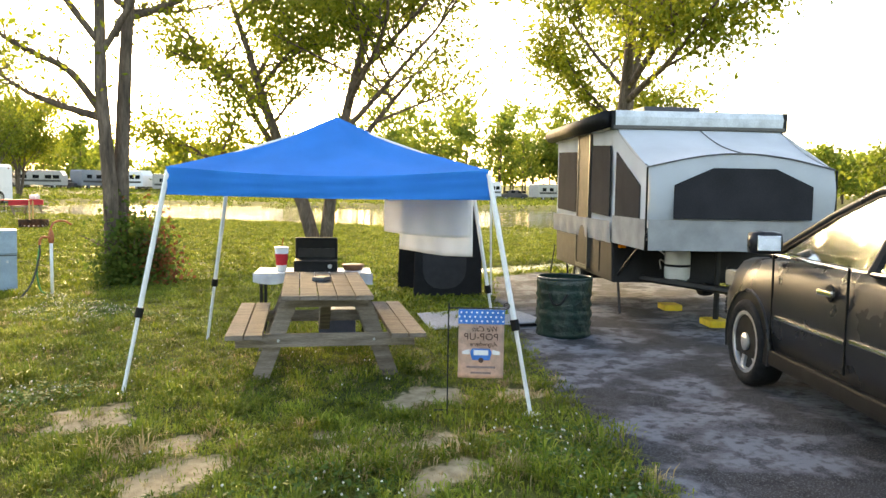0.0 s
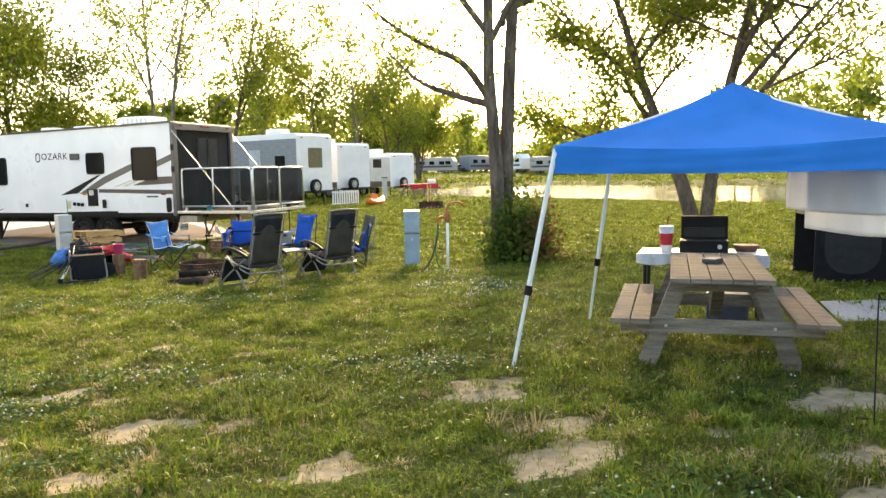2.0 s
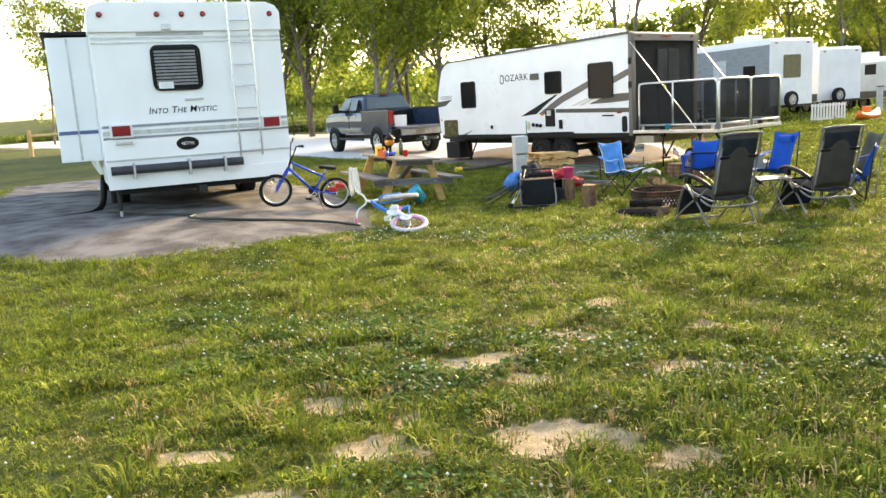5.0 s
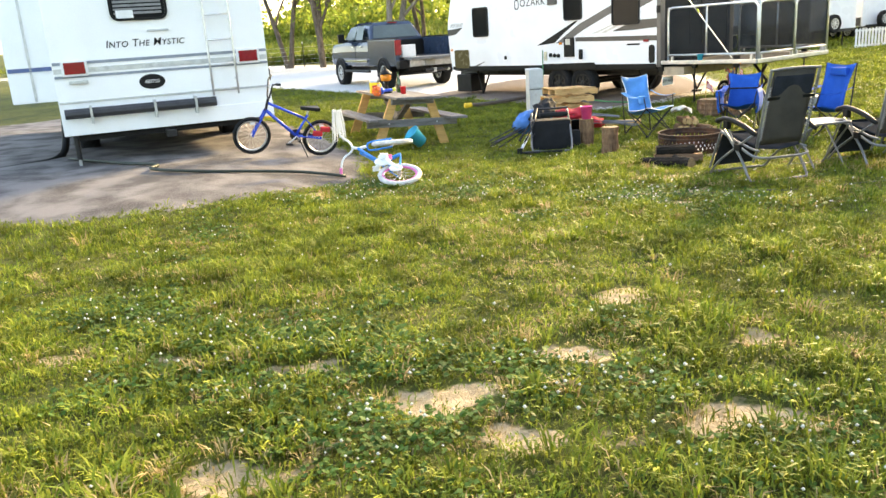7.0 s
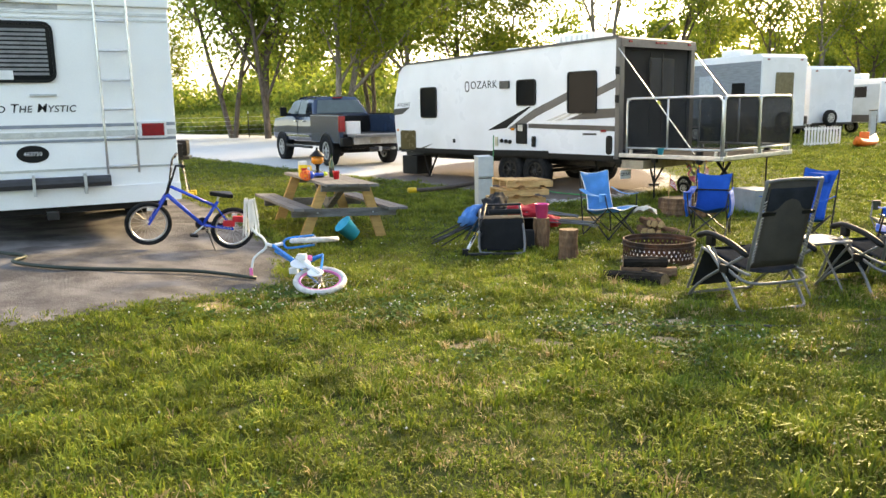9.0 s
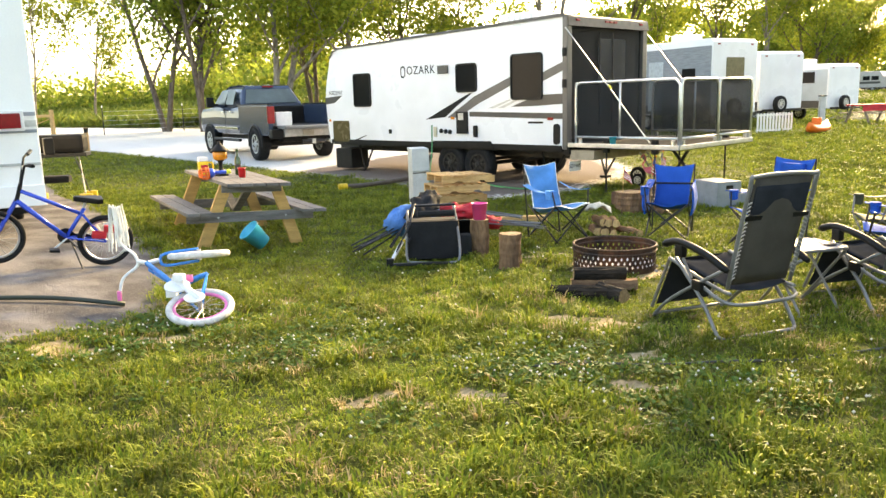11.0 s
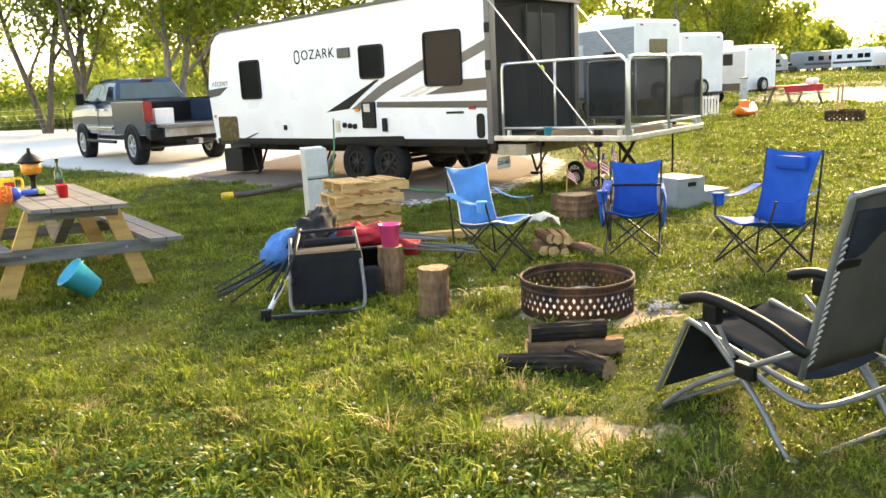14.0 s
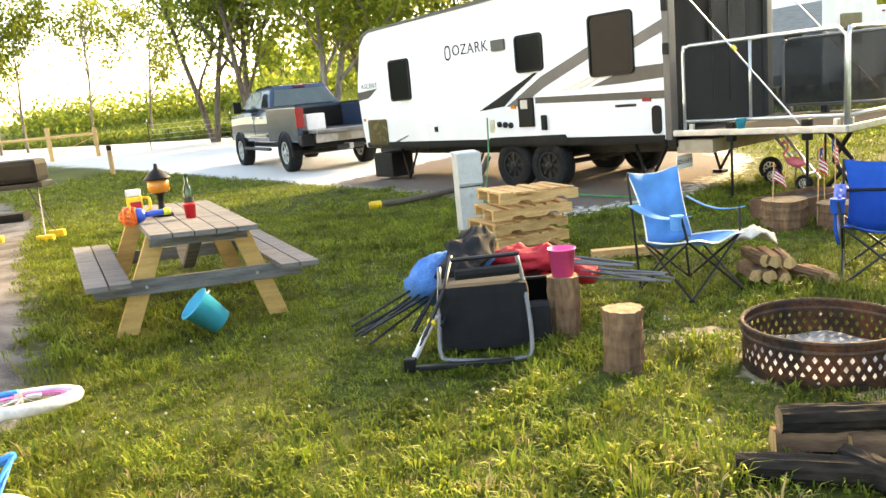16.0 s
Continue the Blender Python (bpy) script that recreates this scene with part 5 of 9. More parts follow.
def branches(base, seed, height, trunks, spread, r0, depth=3, lean=(0, 0), first=0.35, vee=1.3):
    """Grows limbs: returns a bmesh of tapered tubes and the twig points."""
    rnd = random.Random(seed)
    bm, tips = bmesh.new(), []

    def grow(p, d, length, r, level):
        pts, rs, q = [p], [r], p
        n = 5 if level < 2 else 4
        for i in range(n):
            d = (d + Vector((rnd.uniform(-1, 1), rnd.uniform(-1, 1), rnd.uniform(-0.4, 0.8))) * (0.10 + 0.08 * level)).normalized()
            q = q + d * length / n
            pts.append(q)
            rs.append(r * (1 - 0.75 * (i + 1) / n) + 0.006)
            if level >= depth - 1 or (level == depth - 2 and i > 1):
                tips.append((q, length / n))
        tube(bm, pts, rs, 8 if level == 0 else (6 if level == 1 else 4), cap=False)
        if level < depth - 1:
            k = (6, 5, 4, 3)[level]
            for i in range(k):
                f = first + (0.95 - first) * (i + rnd.random()) / k if level == 0 else 0.25 + 0.75 * (i + rnd.random()) / k
                j = min(int(f * n), n - 1)
                at = pts[j].lerp(pts[j + 1], f * n - j)
                a = rnd.uniform(0, 6.283)
                out = Vector((math.cos(a), math.sin(a), 0))
                nd = (d * 0.55 + out * spread * rnd.uniform(0.7, 1.2) + Vector((0, 0, rnd.uniform(-0.05, 0.45)))).normalized()
                grow(at, nd, length * rnd.uniform(0.42, 0.62), max(rs[j] * 0.55, 0.008), level + 1)
    for q in range(trunks):
        a = q * 2.6 + seed
        off = Vector((math.cos(a), math.sin(a), 0)) * (0.12 if trunks > 1 else 0)
        d = Vector((off.x * vee + lean[0], off.y * vee + lean[1], 1)).normalized()
        grow(Vector(base) + off + Vector((0, 0, -0.1)), d, height * rnd.uniform(0.85, 1.05), r0 * rnd.uniform(0.85, 1.1), 0)
    return bm, tips


def tree(x, y, seed, height, trunks=1, spread=0.7, r0=0.16, leaf=LEAF_A, per=26, size=0.16, cloud=0.5, bark=BARK, label="", lean=(0, 0), first=0.35, depth=3, thin=1.0, group="trees", z=None, vee=1.3, full=None, limbs=()):
    base = (x, y, gz(x, y) if z is None else z)
    t = thing("tree", Matrix.Translation(base), label, "tree", group)
    bm, tips = branches((0, 0, 0), seed, height, trunks, spread, r0, depth, lean, first, vee)
    rnd = random.Random(seed)
    for limb in limbs:
        line = curve([Vector(p) - Vector(base) for p in limb], 5)
        tube(bm, line, [0.075 - 0.06 * i / (len(line) - 1) for i in range(len(line))], 6, cap=False)
        for i in range(4, len(line)):
            for s in (-1, 1):
                d = Vector((rnd.uniform(-1, 1), rnd.uniform(-1, 1), rnd.uniform(-0.25, 0.9))).normalized() * rnd.uniform(0.35, 0.9)
                tube(bm, [line[i], line[i] + d * 0.5 + Vector((0, 0, 0.05)), line[i] + d], [0.014, 0.01, 0.004], 4, cap=False)
                tips += [(line[i] + d, 0.2)] if rnd.random() < 0.4 else []
    part("trunk", bm, bark, t, smooth=True)
    rng = np.random.RandomState(seed)
    # above the height full, unseen extra leaves are added to cast shade
    pts = [np.array(p)[None] + rng.normal(size=(max(2, int(per * (1.8 if full and p[2] > full else 1) * rng.uniform(0.3, 1.5))), 3)) * cloud * rng.uniform(0.5, 1.2) * np.array([1, 1, 0.6]) for p, l in tips if rng.random_sample() < thin]
    c = np.concatenate(pts)
    c = c[c[:, 2] > height * 0.12]
    co, lp = leaves(c, size, rng)
    tri_mesh("crown", co, lp, leaf, t)
    return t


# the trees at the camp site
# full: where the added out-of-view crown begins that shades the lawn
tree(7.75, 11.75, 4, 10.0, 2, 0.9, 0.17, LEAF_A, 44, 0.11, 0.5, BARK, "two-stemmed tree with sparse leaves and ivy at its foot", first=0.38, thin=0.9, vee=0.15, lean=(-0.02, 0.02), full=4.9,
     limbs=([(7.62, 11.82, 2.8), (7.02, 11.76, 3.48), (6.33, 11.5, 3.68), (5.71, 11.31, 3.9), (4.9, 11.0, 4.3)], [(7.6, 11.84, 2.75), (7.01, 12.41, 3.0), (6.54, 12.92, 3.31), (6.1, 13.4, 3.9)],
            [(7.78, 11.73, 4.2), (7.93, 11.66, 4.58), (8.32, 11.8, 4.75), (9.03, 11.75, 4.85), (9.93, 11.42, 5.12)]))
tree(14.4, 13.9, 8, 8.2, 2, 1.2, 0.18, LEAF_A, 58, 0.13, 0.46, BARK, "many-stemmed spreading tree with sunlit yellow-green leaves", first=0.22, depth=4, thin=0.8, vee=2.2, full=7.0)
tree(22.5, 10.0, 11, 12.0, 1, 0.8, 0.28, LEAF_A, 210, 0.19, 0.8, BARK, "tall tree with bright leaves behind the camper", first=0.3, thin=0.8)
tree(30, 14, 12, 11.0, 1, 0.8, 0.25, LEAF_A, 150, 0.22, 0.8, BARK, "leafy tree near the pond bank", first=0.25)


# ---- chairs round the fire ----
SLING = mat("charcoal_sling_mesh", (0.030, 0.033, 0.040), 1.0, 0, 0.15, 6, 0.2, 0.0, fine=300)
GREYTUBE = mat("grey_powder_tube", (0.20, 0.20, 0.205), 0.42, 0.5, 0.08, 12)


def lounge_chair(m, label):
    """A reclining lace-up chair; faces +y."""
    t = thing("reclining_chair", m, label, "chair", "chairs round the fire")
    a, b = (-0.18, 0.36), (-0.36, 1.11)
    for s in (-1, 1):
        x = 0.27 * s
        part("front_leg", tubed(curve([(0.33 * s, -0.22, 0.50), (0.33 * s, 0.30, 0.20), (0.33 * s, 0.50, 0.03), (0.28 * s, 0.54, 0.02)], 4), 0.013, 8), GREYTUBE, t, smooth=True)
        part("rear_leg", tubed(curve([(0.33 * s, 0.28, 0.50), (0.33 * s, -0.02, 0.24), (0.33 * s, -0.17, 0.05), (0.29 * s, -0.21, 0.02)], 4), 0.013, 8), GREYTUBE, t, smooth=True)
        part("seat_rail", tubed(curve([(x, 0.42, 0.46), (x, 0.15, 0.39), (x, -0.10, 0.34), (x, -0.22, 0.33)], 4), 0.013, 8), GREYTUBE, t, smooth=True)
        part("footrest_rail", tubed([(x, 0.42, 0.46), (x, 0.62, 0.05)], 0.012, 8), GREYTUBE, t)
        arm = part("armrest", tubed(curve([(0.34 * s, -0.26, 0.50), (0.35 * s, -0.05, 0.58), (0.35 * s, 0.22, 0.62), (0.35 * s, 0.38, 0.58)], 5), [0.018] + [0.026] * 13 + [0.03, 0.024], 8), BLACK, t, "curved black plastic armrest", True)
        part("lock_knob", boxed((0.35 * s, 0.2, 0.56), (0.05, 0.08, 0.09), bevel=0.015), BLACK, arm)
        part("arm_strut", tubed([(0.35 * s, 0.22, 0.58), (0.33 * s, 0.10, 0.38)], 0.011, 6), GREYTUBE, t)
        part("pivot_plate", boxed((0.335 * s, 0.03, 0.345), (0.03, 0.10, 0.07), bevel=0.012), BLACK, t)
        for q in range(20):
            f = q / 19
            y, z = a[0] + (b[0] - a[0]) * (0.08 + 0.68 * f), a[1] + (b[1] - a[1]) * (0.08 + 0.68 * f)
            part("lace", tubed([(x * 0.99, y - 0.012, z), (x * 0.86, y - 0.014, z + 0.018)], 0.0045, 5), mat("pale_lace", (0.34, 0.32, 0.29), 0.6), t)
    top = curve([(-0.265, a[0], a[1]), (-0.265, b[0] * 0.9 + a[0] * 0.1, b[1] * 0.93), (-0.22, b[0], b[1]), (0.22, b[0], b[1]), (0.265, b[0] * 0.9 + a[0] * 0.1, b[1] * 0.93), (0.265, a[0], a[1])], 5)
    part("back_frame", tubed(top, 0.014, 8), GREYTUBE, t, smooth=True)
    part("rear_hoop", tubed(curve([(-0.31, 0.05, 0.35), (-0.29, -0.22, 0.27), (0, -0.27, 0.26), (0.29, -0.22, 0.27), (0.31, 0.05, 0.35)], 4), 0.013, 8), GREYTUBE, t, smooth=True)
    for y in (0.54, -0.21):
        part("floor_bar", tubed([(-0.29, y, 0.02), (0.29, y, 0.02)], 0.012, 8), GREYTUBE, t)
    part("back_sling", sheeted(lambda u, v: (-0.232 + 0.464 * u, a[0] + (b[0] - a[0]) * v - 0.03 * math.sin(math.pi * u) * math.sin(math.pi * v), a[1] + 0.02 + (b[1] - a[1] - 0.02) * v), 8, 10, 0.006), cloth_mat("charcoal_back_sling", (0.075, 0.068, 0.058), 0.2, 0.12, 5), t, smooth=True)
    part("seat_sling", sheeted(lambda u, v: (-0.24 + 0.48 * u, -0.17 + 0.59 * v, 0.355 + 0.10 * v - 0.03 * math.sin(math.pi * u)), 6, 6, 0.006), SLING, t, smooth=True)
    part("footrest_sling", sheeted(lambda u, v: (-0.24 + 0.48 * u, 0.43 + 0.18 * v, 0.45 - 0.38 * v), 6, 5, 0.006), SLING, t)
    part("head_pillow", boxed((0, 0, 0), (0.44, 0.06, 0.2), Matrix.Translation((0, b[0] + 0.05, b[1] - 0.15)) @ Matrix.Rotation(math.radians(14), 4, "X"), 0.03), SLING, t)
    part("pillow_strap", boxed((0, 0, 0), (0.52, 0.012, 0.03), Matrix.Translation((0, b[0] + 0.055, b[1] - 0.27)) @ Matrix.Rotation(math.radians(14), 4, "X")), BLACK, t)
    return t


def on(x, y, rz, dz=0.0):
    return Matrix.Translation((x, y, gz(x, y) + dz)) @ Matrix.Rotation(math.radians(rz), 4, "Z")


lounge_chair(on(2.85, 9.98, 26), "charcoal mesh reclining lounge chair with grey tube frame")
lounge_chair(on(4.13, 10.53, 20), "charcoal mesh reclining lounge chair with grey tube frame")


def quad_chair(m, cloth, frame_m, label, high=0.88, piping=None, pillow=False, w=0.27, apron=False):
    """A folding camp chair; faces +y."""
    t = thing("camp_chair", m, label, "chair", "chairs round the fire")
    for s in (-1, 1):
        part("back_post", tubed([(w * s, -0.26, 0.0), (w * s, -0.36, high)], 0.010, 6), frame_m, t)
        part("cross_leg", tubed([(w * s, 0.30, 0.01), (w * s, -0.26, 0.40)], 0.010, 6), frame_m, t)
        part("cross_leg", tubed([(w * s, -0.26, 0.01), (w * s, 0.27, 0.42)], 0.010, 6), frame_m, t)
        part("front_cross", tubed([(w * s, 0.29, 0.01), (-w * s, 0.27, 0.42)], 0.009, 6), frame_m, t)
        part("rear_cross", tubed([(w * s, -0.27, 0.01), (-w * s, -0.27, 0.40)], 0.009, 6), frame_m, t)
        part("arm_post", tubed([(w * s, 0.27, 0.42), (w * s * 1.12, 0.24, 0.60)], 0.010, 6), frame_m, t)
        part("arm_strap", sheeted(lambda u, v, s=s: (w * s * (1.02 + 0.14 * v) + (v - 0.5) * 0.05, -0.29 + 0.58 * u, 0.64 - 0.05 * math.sin(math.pi * u) - 0.03 * u), 8, 2, 0.006), cloth, t)
        part("foot", lathed([(0.02, 0), (0.02, 0.02)], 8, Matrix.Translation((w * s, 0.29, 0))), BLACK, t)
        part("foot", lathed([(0.02, 0), (0.02, 0.02)], 8, Matrix.Translation((w * s, -0.26, 0))), BLACK, t)

    def seat(u, v):
        sag = math.sin(math.pi * u)
        return ((-w + 2 * w * u) * (1 - 0.10 * v), 0.30 - 0.50 * v, 0.43 - 0.07 * v - 0.075 * sag * (0.4 + 0.6 * v) + 0.012 * math.sin(9 * u + 4 * v))

    def back(u, v):
        sag, pull = math.sin(math.pi * u), 1 - 0.10 * (1 - v) - 0.10 * math.sin(math.pi * v)
        return ((-w + 2 * w * u) * pull, -0.20 - 0.16 * v - 0.06 * sag * (1 - 0.5 * v) + 0.01 * math.sin(13 * u + 3 * v), 0.36 + (high - 0.36) * v - 0.075 * sag * (1 - v) - 0.035 * sag * v)
    part("seat", sheeted(seat, 8, 8, 0.006), cloth, t, smooth=True)
    part("backrest", sheeted(back, 8, 8, 0.006), cloth, t, smooth=True)
    if piping:
        edge = [back(0, 1 - q / 10) for q in range(11)] + [seat(0, 1 - q / 8) for q in range(9)] + [seat(q / 8, 0) for q in range(9)] + [seat(1, q / 8) for q in range(9)] + [back(1, q / 10) for q in range(11)] + [back(1 - q / 8, 1) for q in range(9)]
        part("piping", tubed(edge, 0.007, 5), piping, t)
    part("cup_pocket", lathed([(0.03, -0.11), (0.045, -0.10), (0.05, 0.0), (0.045, 0.0)], 12, Matrix.Translation((w * 1.13, 0.2, 0.61))), cloth, t)
    if pillow:
        part("head_pillow", boxed((0, -0.33, high - 0.11), (0.30, 0.07, 0.11), bevel=0.035), cloth, t)
    if apron:
        for s in (-1, 1):
            part("side_pocket", sheeted(lambda u, v, s=s: (s * (w * 1.12 + 0.03 * math.sin(3 * v)), -0.2 + 0.42 * u, 0.62 - 0.34 * v), 6, 5, 0.02), cloth, t, smooth=True)
        part("back_bar", tubed([(-w * 1.1, -0.24, 0.6), (w * 1.1, -0.24, 0.6)], 0.012, 6), BLACK, t)
    return t


ROYAL = cloth_mat("royal_blue_chair_cloth", (0.006, 0.095, 0.46), 0.12, 0.1, 5)
SKYB = cloth_mat("sky_blue_chair_cloth", (0.10, 0.36, 0.78), 0.2, 0.16, 4)
OLIVE = mat("olive_chair_cloth", (0.05, 0.055, 0.035), 0.8, 0, 0.15, 6)
quad_chair(on(1.83, 13.86, -146), SKYB, DARKSTEEL, "faded sky blue folding camp chair with white piping", 0.87, WHITEPAINT, w=0.235)
quad_chair(on(3.15, 13.92, 162), ROYAL, DARKSTEEL, "royal blue folding camp chair with side pockets", 0.82, apron=True, w=0.235)
quad_chair(on(4.05, 13.2, 118), ROYAL, DARKSTEEL, "tall royal blue folding camp chair with head pillow", 0.95, pillow=True, w=0.27)
quad_chair(on(5.05, 12.55, 95), OLIVE, GREYTUBE, "dark olive folding chair with grey metal frame", 0.92)
quad_chair(on(4.75, 11.75, 70), ROYAL, DARKSTEEL, "royal blue folding camp chair beside the side table", 0.80)


def side_table():
    t = thing("folding_side_table", on(3.45, 10.50, 20), "grey tube folding side table with mesh top", "table")
    part("top", boxed((0, 0, 0.50), (0.42, 0.40, 0.012), bevel=0.004), mat("grey_mesh_top", (0.24, 0.25, 0.27), 0.5, 0.2, 0.1, 8), t)
    part("rim", tubed([(p[0], p[1], 0.50) for p in rounded(0.45, 0.44, 0.06)] + [(0.225, 0.16, 0.50)], 0.013, 6), GREYTUBE, t)
    part("cup_hole", lathed([(0.045, 0), (0.045, 0.004)], 14, Matrix.Translation((0.15, -0.1, 0.508))), BLACK, t)
    for s in (-1, 1):
        part("leg", tubed([(0.20 * s, -0.2, 0.48), (0.20 * s, 0.22, 0.02)], 0.011, 6), GREYTUBE, t)
        part("leg", tubed([(0.17 * s, 0.2, 0.48), (0.17 * s, -0.22, 0.02)], 0.011, 6), GREYTUBE, t)
    for y in (-0.22, 0.22):
        part("floor_bar", tubed([(-0.21, y, 0.02), (0.21, y, 0.02)], 0.011, 6), GREYTUBE, t)


side_table()


# ---- the fire ring and wood ----
RUST = mat("rusted_steel", (0.14, 0.075, 0.045), 0.85, 0.2, 0.3, 5, 0.6, 0.3, two=(0.045, 0.035, 0.032), fine=50)


def fire_ring(x, y, r, h, label, group="fire rings", slots=46):
    t = thing("fire_ring", on(x, y, 0, -0.01), label, "fire ring", group)
    n, rows = slots * 2, 7
    bm = bmesh.new()
    # a diamond lattice: faces are left out where the punched holes are
    zs = [0.0, h * 0.20, h * 0.38, h * 0.56, h * 0.74, h * 0.82, h]
    vs = [[bm.verts.new((r * math.cos(math.pi * 2 * j / n), r * math.sin(math.pi * 2 * j / n), z)) for j in range(n)] for z in zs]
    for i in range(len(zs) - 1):
        for j in range(n):
            k = (j + 1) % n
            if 1 <= i <= 3 and (i + j) % 2 == 0:
                c = (vs[i][j].co + vs[i][k].co + vs[i + 1][j].co + vs[i + 1][k].co) / 4
                q = [vs[i][j], vs[i][k], vs[i + 1][k], vs[i + 1][j]]
                mids = [bm.verts.new(((q[a].co + q[(a + 1) % 4].co) / 2).lerp(c, 0.12)) for a in range(4)]
                for a in range(4):
                    bm.faces.new((q[a], mids[a], mids[a - 1]))
                    bm.faces.new((q[a], q[(a + 1) % 4], mids[a]))
            else:
                bm.faces.new((vs[i][j], vs[i][k], vs[i + 1][k], vs[i + 1][j]))
    bmesh.ops.solidify(bm, geom=list(bm.faces), thickness=0.006)
    part("band", bm, RUST, t, "rusty steel band punched with diamond holes")
    for z in (h, h * 0.80):
        part("rim", tubed([(r * math.cos(a), r * math.sin(a), z) for a in np.linspace(0, 6.2832, 41)], 0.011, 6), RUST, t)
    bm = bmesh.new()
    rnd = random.Random(4)
    sheet(bm, lambda u, v: (r * 0.97 * v * math.cos(6.2832 * u), r * 0.97 * v * math.sin(6.2832 * u), 0.05 + 0.03 * (1 - v) + 0.012 * math.sin(u * 40) * v), 30, 6)
    part("ash_bed", bm, mat("ash", (0.42, 0.41, 0.40), 0.95, 0, 0.3, 12, 0.8), t)
    return t


fire_ring(2.29, 12.24, 0.40, 0.24, "rusty steel campfire ring with diamond cut-outs and grey ash")
fire_ring(12.7, 28.1, 0.5, 0.28, "rusty low fire ring on the far lawn", slots=20)


def log(name, m, r, length, bark, end, label, cat="log", group="", split=False, seed=0):
    """A log along z: bark and two sawn ends."""
    t = thing(name, m, label, cat, group)
    rnd = random.Random(seed)
    n = 5 if split else 22
    ph = [rnd.uniform(0, 6.28) for _ in range(3)]
    f = lambda a, h: r * (1 + 0.07 * math.sin(11 * a + 2.5 * h + ph[1]) * (not split) + 0.06 * math.sin(3 * a + ph[0]) + 0.04 * math.sin(5 * a + ph[1] + 9 * h) + 0.03 * math.sin(25 * h + ph[2]))
    bm = bmesh.new()
    rings = [[bm.verts.new((f(2 * math.pi * j / n, h) * math.cos(2 * math.pi * j / n), f(2 * math.pi * j / n, h) * math.sin(2 * math.pi * j / n), h * length)) for j in range(n)] for h in np.linspace(0, 1, 12)]
    for p, q in zip(rings, rings[1:]):
        for j in range(n):
            bm.faces.new((p[j], p[(j + 1) % n], q[(j + 1) % n], q[j]))
    part("bark", bm, bark, t, smooth=False)
    for h, o in ((0, 0.001), (1, -0.001)):
        bm = bmesh.new()
        vs = [bm.verts.new((f(2 * math.pi * j / n, h) * math.cos(2 * math.pi * j / n), f(2 * math.pi * j / n, h) * math.sin(2 * math.pi * j / n), h * length + o)) for j in range(n)]
        fc = bm.faces.new(vs if h else vs[::-1])
        bmesh.ops.inset_region(bm, faces=[fc], thickness=r * 0.25, depth=0.004)
        part("sawn_end", bm, end, t)
    return t


LOGBARK = mat("brown_log_bark", (0.22, 0.13, 0.075), 0.95, 0, 0.25, 6, 0.9, 0.1, two=(0.12, 0.07, 0.045), stretch=(1, 1, 0.3), fine=40)
SAWN = mat("sawn_log_end", (0.33, 0.22, 0.125), 0.85, 0, 0.2, 14, 0.4, 0.2)
CHAR = mat("charred_bark", (0.035, 0.026, 0.02), 0.95, 0, 0.35, 8, 1.0, 0.15, two=(0.012, 0.011, 0.01), stretch=(1, 1, 0.3), fine=45)
log("stump", on(1.27, 12.26, 0, -0.02), 0.108, 0.36, LOGBARK, SAWN, "upright sawn log used as a stool on the grass", "log", "upright logs")
log("stump", on(0.94, 12.88, 40, -0.02), 0.098, 0.42, LOGBARK, SAWN, "upright sawn log with a pink cup on top", "log", "upright logs", seed=2)
lay = lambda x, y, z, rz, tilt=90: Matrix.Translation((x, y, gz(x, y) + z)) @ Matrix.Rotation(math.radians(rz), 4, "Z") @ Matrix.Rotation(math.radians(tilt), 4, "Y")
log("firewood_log", lay(1.60, 10.94, 0.055, -8), 0.057, 0.48, CHAR, SAWN, "charred black log lying in the grass", "log", "charred logs", seed=3)
log("firewood_log", lay(1.80, 11.12, 0.165, 3), 0.055, 0.44, CHAR, SAWN, "charred black log lying on top of another", "log", "charred logs", seed=4)
log("firewood_log", lay(2.0, 10.98, 0.06, -55), 0.06, 0.3, CHAR, SAWN, "short charred log lying in the grass", "log", "charred logs", seed=5)
log("firewood_log", lay(2.05, 11.1, 0.06, 4), 0.066, 0.28, LOGBARK, PALEWOOD, "split log with pale wood face", "log", "charred logs", True, 6)
log("firewood_log", lay(1.78, 11.14, 0.06, 2), 0.066, 0.4, LOGBARK, PALEWOOD, "split log with pale wood face", "log", "charred logs", True, 9)
rw = random.Random(8)
for q in range(8):
    row = q // 5
    x, y = 2.28 + (q % 5) * 0.10 + row * 0.03, 14.25 - (q % 5) * 0.05
    log("firewood_log", lay(x - 0.0, y, 0.06 + row * 0.11 * (1 if q % 5 < 3 else 0.35), -78 + rw.uniform(-14, 14)), rw.uniform(0.04, 0.056), 0.36, LOGBARK, PALEWOOD, "split firewood piece in a small heap", "log", "firewood heap", q % 2 == 0, 20 + q)
bm = bmesh.new()
sheet(bm, lambda u, v: (-0.12 + 0.3 * u, 0.0 + 0.26 * v, 0.40 - 0.12 * abs(u - 0.5) + 0.03 * math.sin(u * 11 + v * 7)), 8, 8, 0.01)
pb = part("paper_bag", bm, mat("crumpled_paper", (0.66, 0.60, 0.5), 0.9, 0, 0.15, 6), None, smooth=True)
pb.matrix_world = on(2.3, 13.98, 0, -0.03)
tagged(pb, "crumpled pale paper bag on the firewood", "bag")
bm = bmesh.new()
rg = random.Random(2)
